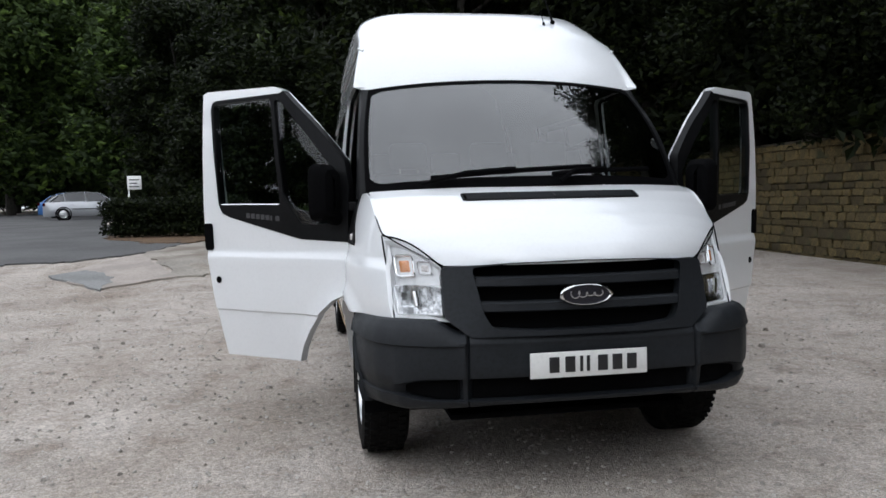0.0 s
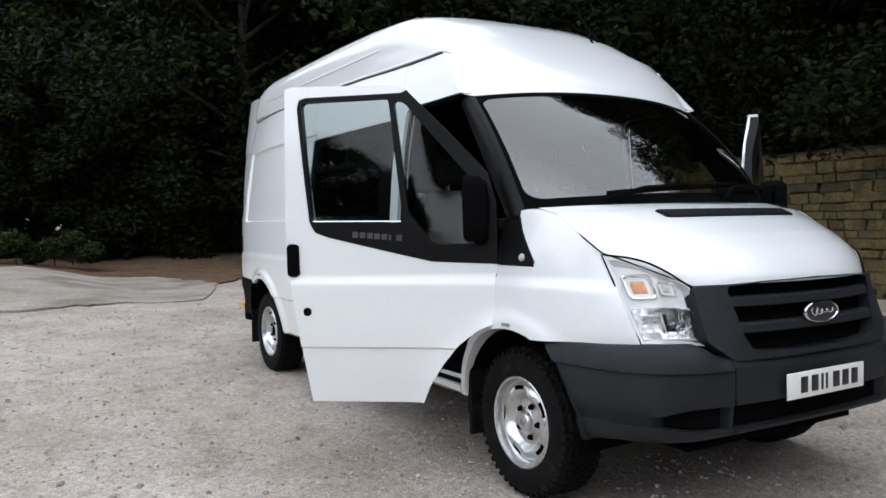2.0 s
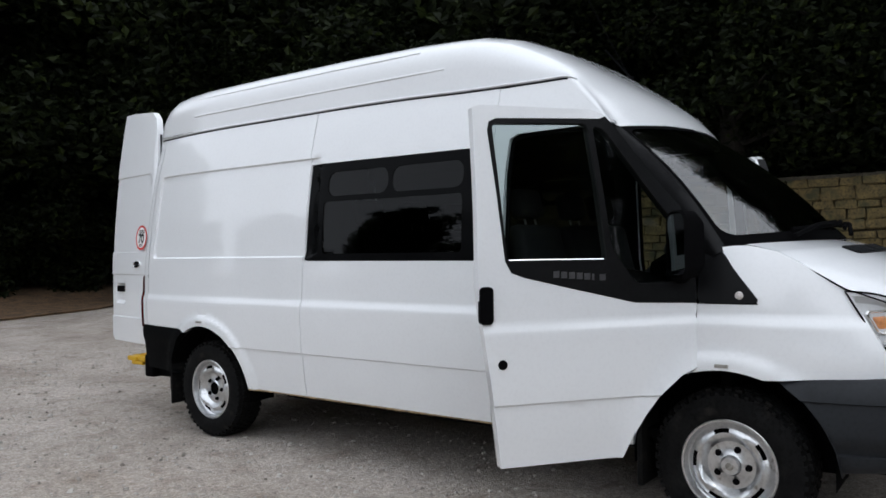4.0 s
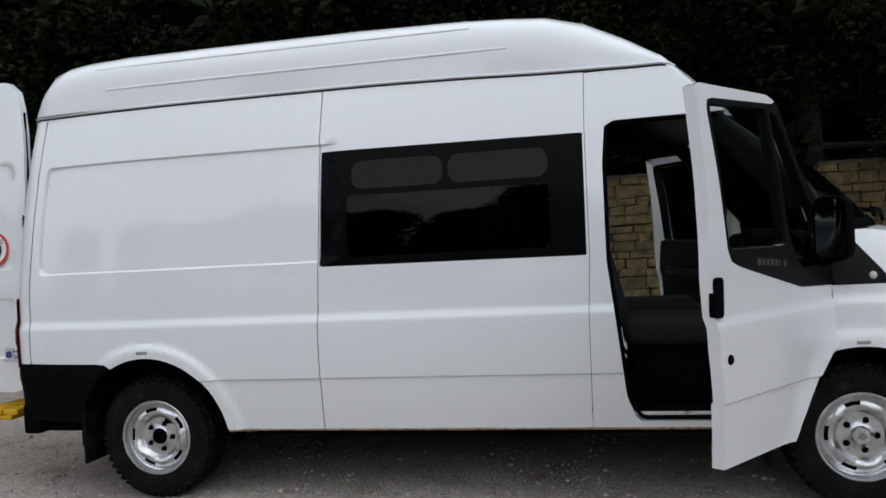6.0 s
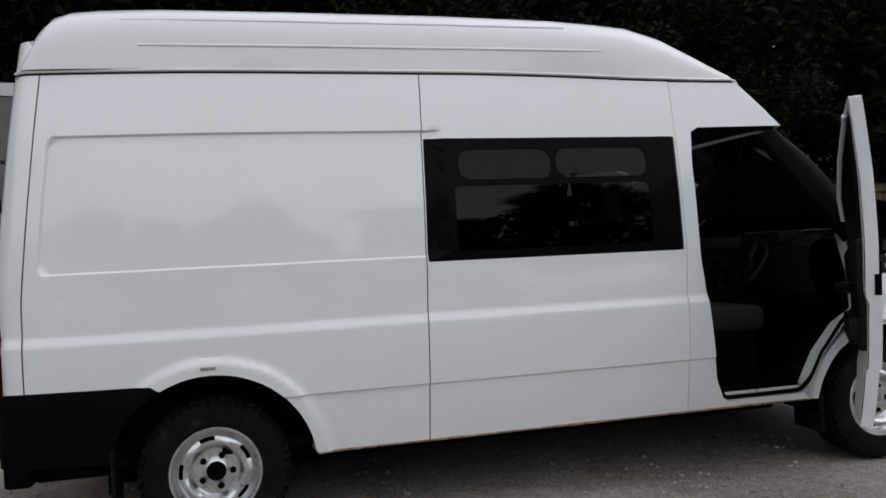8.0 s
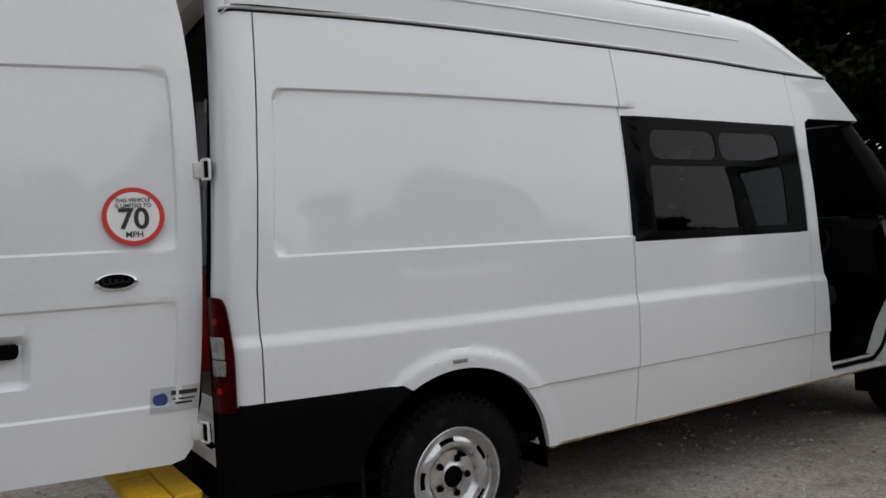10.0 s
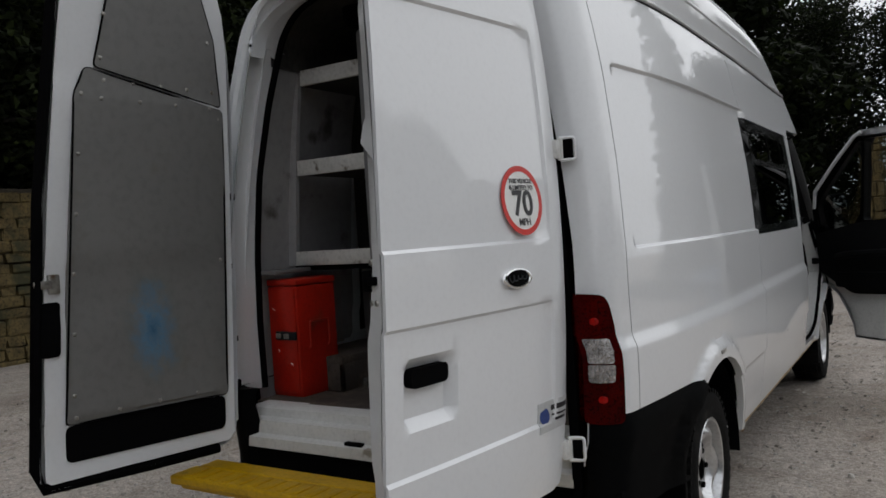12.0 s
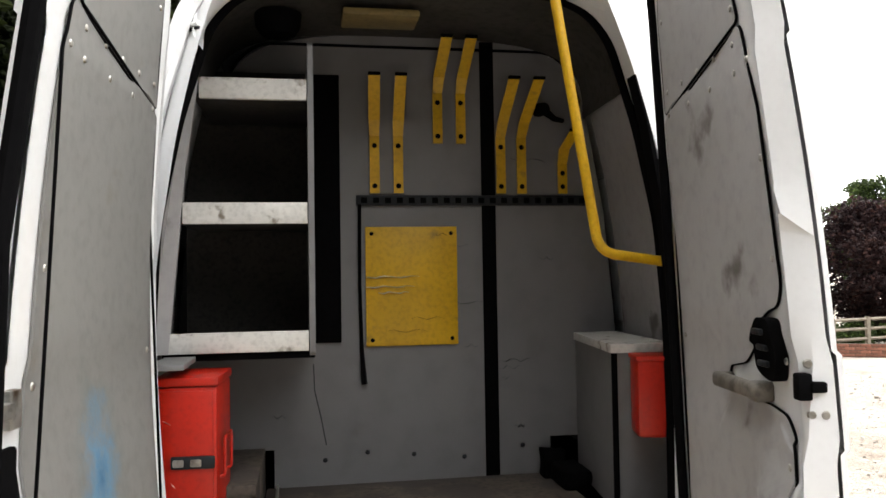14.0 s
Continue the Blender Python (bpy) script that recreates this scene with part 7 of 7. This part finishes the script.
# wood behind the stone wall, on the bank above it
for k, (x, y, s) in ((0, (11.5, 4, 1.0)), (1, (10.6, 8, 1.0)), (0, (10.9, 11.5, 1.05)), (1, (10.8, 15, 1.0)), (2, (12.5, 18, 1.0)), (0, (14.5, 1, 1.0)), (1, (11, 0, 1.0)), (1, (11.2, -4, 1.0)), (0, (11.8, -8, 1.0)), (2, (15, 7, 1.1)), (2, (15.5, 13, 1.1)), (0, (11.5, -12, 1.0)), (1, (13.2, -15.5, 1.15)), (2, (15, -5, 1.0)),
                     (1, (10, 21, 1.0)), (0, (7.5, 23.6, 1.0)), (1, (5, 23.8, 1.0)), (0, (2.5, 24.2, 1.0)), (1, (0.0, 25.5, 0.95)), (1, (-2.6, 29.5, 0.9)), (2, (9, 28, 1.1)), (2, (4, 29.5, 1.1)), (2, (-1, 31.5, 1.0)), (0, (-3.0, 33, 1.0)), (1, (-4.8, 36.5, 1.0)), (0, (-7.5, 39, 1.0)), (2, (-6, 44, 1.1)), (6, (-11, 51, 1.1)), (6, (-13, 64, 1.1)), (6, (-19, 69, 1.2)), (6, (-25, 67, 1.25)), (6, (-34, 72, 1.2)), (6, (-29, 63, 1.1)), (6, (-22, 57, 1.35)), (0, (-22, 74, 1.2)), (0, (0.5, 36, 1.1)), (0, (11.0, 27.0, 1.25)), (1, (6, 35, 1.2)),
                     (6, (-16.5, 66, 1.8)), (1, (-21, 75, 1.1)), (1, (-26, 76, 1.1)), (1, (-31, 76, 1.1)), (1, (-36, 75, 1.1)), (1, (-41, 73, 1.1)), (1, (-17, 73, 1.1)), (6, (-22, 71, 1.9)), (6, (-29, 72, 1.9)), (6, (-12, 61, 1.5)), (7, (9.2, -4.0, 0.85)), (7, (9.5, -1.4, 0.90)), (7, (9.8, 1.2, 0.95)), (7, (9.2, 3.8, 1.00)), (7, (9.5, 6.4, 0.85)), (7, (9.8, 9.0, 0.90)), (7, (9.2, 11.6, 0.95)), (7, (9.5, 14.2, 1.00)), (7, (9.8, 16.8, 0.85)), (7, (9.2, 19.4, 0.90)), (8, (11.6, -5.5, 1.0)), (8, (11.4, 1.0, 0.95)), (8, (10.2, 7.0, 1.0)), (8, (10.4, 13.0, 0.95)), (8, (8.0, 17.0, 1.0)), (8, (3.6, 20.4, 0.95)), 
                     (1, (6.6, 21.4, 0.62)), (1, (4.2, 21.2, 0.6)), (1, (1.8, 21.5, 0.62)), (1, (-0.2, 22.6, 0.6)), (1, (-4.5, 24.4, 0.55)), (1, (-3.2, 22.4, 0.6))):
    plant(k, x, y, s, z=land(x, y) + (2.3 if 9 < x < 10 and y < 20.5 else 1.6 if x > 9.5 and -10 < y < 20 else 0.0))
# trees beyond the parked car and across the yard
for k, (x, y, s) in ((3, (-6.7, -14.0, 1.12)), (5, (-4.3, -17.5, 0.68)), (0, (3.4, -16, 0.95)), (0, (5.5, -19, 1.0)), (1, (7.8, -17.5, 1.1)), (5, (-0.6, -21, 0.66)), (5, (1.2, -19.5, 0.68)), (5, (3.0, -23, 0.85)), (5, (-4.0, -20, 0.75)), (0, (6, -15, 0.9)), (0, (9, -14, 1.0)), (3, (-11, -19, 0.9)), (4, (-15.4, -12.0, 0.62)), (6, (-28, -28, 0.5)), (6, (-34, -26, 0.5)), (4, (-28, -20, 1.0)),
                     (2, (-30, -10, 1.0)), (0, (-31, -2, 0.8)), (2, (-33, 5, 0.95)), (0, (-31, 12, 0.75)), (2, (-34, 19, 0.95)), (0, (-30, 27, 0.8)), (2, (-36, -20, 1.0)), (1, (-28, 35, 0.9)), (6, (-33, -6, 0.62)), (6, (-34, 1.5, 0.58)), (6, (-33, 8.5, 0.62)), (6, (-35, 15.5, 0.6)), (6, (-32, 22.5, 0.62)), (6, (-33, 31, 0.6)), (6, (-31, 39, 0.62)), (6, (-27, 46, 0.62))):
    plant(k, x, y, s)

# bank of earth behind the wall
bm = bmesh.new()
loft(bm, [[(9.0 + 14 * t, y, 2.2 + 3.0 * t + 0.3 * noise.noise(Vector((t * 3, y * 0.3, 1)))) for t in np.linspace(0, 1, 8)] for y in np.linspace(-16, 24, 24)])
tagged(new("bank_earth", finish("bank_earth", bm, LITTER)), "steep earth bank under the trees above the wall", "bank", kind="structure")

stone_wall("wall_east", (8.6, -14), (8.6, 22.6), 2.9, "tall old sandstone retaining wall", lambda p: 5.5 < p.y < 13.0 and p.z < 2.0)
stone_wall("wall_north", (8.6, 22.6), (0.3, 22.6), 1.2, "low old sandstone boundary wall", lambda p: False)

# low brick garden wall and its fence
def brick_wall(a, b, courses):
    ax, bb = Vector((*a, land(*b))), Vector((*b, land(*b)))
    d = (bb - ax).normalized()
    n = Vector((-d.y, d.x, 0))
    rot = Matrix((d, n, Vector((0, 0, 1)))).transposed().to_4x4()
    length = (bb - ax).length
    bm = bmesh.new()
    box(bm, 0, length, -0.05, 0.05, 0, courses * 0.075, 0.0, Matrix.Translation(ax) @ rot)
    wall = tagged(new("wall_garden", finish("wall_garden", bm, MORTAR, 0)), "low red brick garden wall", "wall", kind="structure")
    src = finish("brick", boxed(-0.1075, 0.1075, -0.06, 0.06, -0.0325, 0.0325, bevel=0.006, seg=1), BRICK, 0)
    for c in range(courses):
        x = -0.11 * (c % 2)
        while x < length:
            ob = new("brick", src)
            ob.parent = wall
            ob.matrix_basis = Matrix.Translation(ax + d * (x + 0.1125) + Vector((0, 0, 0.0375 + 0.075 * c))) @ rot
            x += 0.225
    return wall

brick_wall((-13.5, -7.5), (-10.5, -9.0), 4)
fence = thing("garden_fence", "low weathered timber fence beyond the brick wall", "fence")
WOOD = mat("weathered_wood", (0.22, 0.19, 0.15), 0.85, vary=0.2, scale=6, bump=0.3)
for k in range(7):
    x, y = -12.3 - 1.2 * k, -9.6 - 0.3 * k
    part("post", boxed(x - 0.05, x + 0.05, y - 0.05, y + 0.05, land(x, y) - 0.1, land(x, y) + 0.8, bevel=0.01), WOOD, fence)
for z in (0.25, 0.5, 0.74):
    bm = bmesh.new()
    tube(bm, [(-12.3, -9.6, land(0, -9.6) + z), (-19.5, -11.4, land(0, -11.4) + z)], 0.04, 4)
    part("board", bm, WOOD, fence)

# hedge, sign, post, fence far down the drive
hedge = thing("hedge", "clipped dark green hedge beside the drive", "hedge")
hv, hf = leaves([((-6.45 + 3.4 * t + o * 0.25, 19.9 - 0.5 * t + o, 0.28 + z), 0.34) for t in np.linspace(0, 1, 12) for o in (-0.25, 0.25) for z in (0.0, 0.38, 0.62)], 20000, 0.10, 9)
ob = new("foliage", mesh_from("foliage", hv, hf, LEAF_SHADED))
ob.parent = hedge
ob.location.z = land(-6, 20)
bm = bmesh.new()
for k in range(14):
    x = -6.35 + 0.24 * k
    tube(bm, [(x, 19.85, -0.05), (x + 0.05, 19.85, 0.45), (x - 0.06, 19.9, 0.95)], [0.022, 0.016, 0.006], 6)
part("stems", bm, BARK, hedge).location.z = land(-6, 20)
low_shrub = thing("shrub", "low green shrub growing round a metal post", "shrub")
hv, hf = leaves([((-3.3 + 0.42 * k, 18.9 + 0.25 * (k % 2), 0.25 + 0.16 * (k % 3)), 0.36) for k in range(7)], 5000, 0.12, 29)
ob = new("foliage", mesh_from("foliage", hv, hf, LEAF_MID))
ob.parent = low_shrub
ob.location.z = land(-3, 19)
bm = bmesh.new()
for k in range(7):
    tube(bm, [(-3.2 + 0.40 * k, 19.0, -0.05), (-3.25 + 0.42 * k, 19.0, 0.3), (-3.3 + 0.42 * k, 18.9, 0.55)], [0.018, 0.012, 0.005], 6)
part("stems", bm, BARK, low_shrub).location.z = land(-3, 19)
shrub = thing("shrub_border", "low green shrubs under the conifer", "shrubs")
sv, sf = leaves([((x, -11.6 + 0.4 * math.sin(x * 1.7), 0.2), 0.55) for x in np.arange(-17, -8.2, 0.5)], 9000, 0.13, 19)
ob = new("foliage", mesh_from("foliage", sv, sf, LEAF_FAR))
ob.parent = shrub
ob.location.z = land(-10, -11)
sign = thing("notice_board", "small white notice on a post above the hedge", "sign")
zs_ = land(-6.2, 21.2)
part("post", boxed(-6.37, -6.33, 21.18, 21.22, zs_, zs_ + 1.72, bevel=0.008), STICKER, sign)
part("board", boxed(-6.38, -5.98, 21.15, 21.18, zs_ + 1.36, zs_ + 1.76, bevel=0.008), STICKER, sign)
for k in range(3):
    part("bar", boxed(-6.32, -6.05 - 0.05 * (k % 2), 21.142, 21.15, zs_ + 1.43 + 0.1 * k, zs_ + 1.46 + 0.1 * k), INK, sign)
pole = thing("post", "thin grey metal post at the edge of the drive", "post")
bm = bmesh.new()
tube(bm, [(-3.45, 18.2, land(-3.45, 18.2)), (-3.45, 18.2, land(-3.45, 18.2) + 2.05)], 0.014, 8)
part("shaft", bm, PLASTIC, pole)

# ---- parked cars ----
def car(name, label, paint, m, group="parked cars"):
    c = thing(name, label, "car", group)
    # stations along the car: y, half width, sill, belt, roof, roof half width
    L = 4.45
    body_rows = []
    for y, hw_, zt in ((0.0, 0.62, 0.62), (0.06, 0.74, 0.72), (0.35, 0.85, 0.80), (0.9, 0.88, 0.90), (1.25, 0.885, 0.95), (2.2, 0.89, 0.96), (3.4, 0.88, 0.98), (4.1, 0.84, 0.98), (4.36, 0.74, 0.90), (4.45, 0.64, 0.80)):
        body_rows.append([(-hw_ * 0.92, y, 0.22), (-hw_ * 0.99, y, 0.32), (-hw_, y, 0.55), (-hw_ * 0.98, y, zt - 0.12), (-hw_ * 0.90, y, zt - 0.01), (-hw_ * 0.5, y, zt + 0.03), (0, y, zt + 0.035), (hw_ * 0.5, y, zt + 0.03), (hw_ * 0.90, y, zt - 0.01), (hw_ * 0.98, y, zt - 0.12), (hw_, y, 0.55), (hw_ * 0.99, y, 0.32), (hw_ * 0.92, y, 0.22)])
    bm = bmesh.new()
    g = loft(bm, body_rows, False)
    bm.faces.new(g[0])
    bm.faces.new(g[-1])
    bmesh.ops.recalc_face_normals(bm, faces=bm.faces[:])
    part("body", bm, paint, c, smooth=40)
    cabin = ((1.10, 0.80, 0.95), (1.75, 0.66, 1.40), (2.4, 0.67, 1.47), (3.3, 0.66, 1.44), (3.85, 0.62, 1.25), (4.15, 0.74, 0.98))
    bm = bmesh.new()
    loft(bm, [[(s * w, y, z) for s, w, z in ((-1, 0.80, 0.94), (-1, tw, tz - 0.03), (-0.6, tw, tz), (0.6, tw, tz), (1, tw, tz - 0.03), (1, 0.80, 0.94))] for y, tw, tz in cabin])
    part("cabin_glass", bm, mat(name + "_glass", (0.015, 0.017, 0.02), 0.06, vary=0.05, coat=0.5), c, smooth=25)
    bm = bmesh.new()
    loft(bm, [[(s * tw * 1.02, y, tz + 0.012 + b) for s, b in ((-1.0, -0.03), (-0.7, 0.0), (0.7, 0.0), (1.0, -0.03))] for y, tw, tz in cabin[1:-1]])
    part("roof", bm, paint, c)
    for s in (-1, 1):
        for (y0, z0), (y1, z1) in (((1.10, 0.95), (1.75, 1.38)), ((2.42, 0.95), (2.45, 1.44)), ((3.4, 0.96), (3.45, 1.40)), ((4.15, 0.98), (3.75, 1.30))):
            bm = bmesh.new()
            tube(bm, [(s * 0.80, y0, z0), (s * 0.675, y1, z1)], 0.03, 6)
            part("pillar", bm, paint, c)
        part("mirror", boxed(s * 0.90, s * 1.02, 1.30, 1.38, 0.95, 1.06, bevel=0.02), paint, c)
        for y in (0.80, 3.50):
            mw = Matrix.Translation((s * 0.80, y, 0.32)) @ Matrix.Rotation(radians(90 * s), 4, "Y")
            bm = bmesh.new()
            lathe(bm, [(0.20, 0.085), (0.24, 0.095), (0.30, 0.085), (0.318, 0.05), (0.318, -0.09), (0.2, -0.1)], 32, mw)
            w = part("wheel", bm, RUBBER, c)
            bm = bmesh.new()
            lathe(bm, [(0.205, 0.085), (0.195, 0.09), (0.17, 0.07), (0.15, 0.082), (0.06, 0.085), (0.0, 0.08)], 40, mw, skip=lambda i, k: i == 2 and k % 5 == 0)
            part("rim", bm, STEEL, w)
            bm = bmesh.new()
            lathe(bm, [(0.39, 0.088), (0.33, 0.075), (0.33, -0.1)], 32, mw)
            part("arch", bm, BLACK, c)
        part("headlight", boxed(s * 0.45, s * 0.76, 0.02, 0.14, 0.64, 0.76, bevel=0.03), CLEAR_LENS, c)
        part("tail_light", boxed(s * 0.58, s * 0.76, 4.33, 4.45, 0.74, 0.90, bevel=0.03), RED_LENS, c)
        for y in (1.9, 3.0):
            part("door_handle", boxed(s * 0.885, s * 0.91, y, y + 0.16, 0.80, 0.83, bevel=0.008), paint, c)
        part("side_strip", boxed(s * 0.885, s * 0.90, 1.15, 3.1, 0.56, 0.60, bevel=0.006), TRIM, c)
    part("bumper", boxed(-0.72, 0.72, -0.03, 0.10, 0.28, 0.52, bevel=0.04), paint, c)
    part("grille", boxed(-0.40, 0.40, -0.02, 0.06, 0.56, 0.66, bevel=0.02), BLACK, c)
    c.matrix_basis = m
    return c

car("estate_car", "blue-grey estate car parked across the yard", mat("blue_grey_paint", (0.16, 0.20, 0.26), 0.3, metal=0.3, vary=0.03, coat=0.6), pose(-6.6, -8.93, land(-6, -8.5), 0, 0, -84))
car("silver_car", "silver hatchback parked far down the car park", mat("silver_paint", (0.42, 0.43, 0.45), 0.3, metal=0.4, vary=0.03, coat=0.6), pose(-10.46, 41.7, land(-12, 41), 0, 0, 106))
car("blue_car", "bright blue car parked behind the silver one", mat("blue_paint", (0.05, 0.16, 0.42), 0.3, metal=0.2, vary=0.03, coat=0.6), pose(-12.2, 46.5, land(-13, 46), 0, 0, 104))
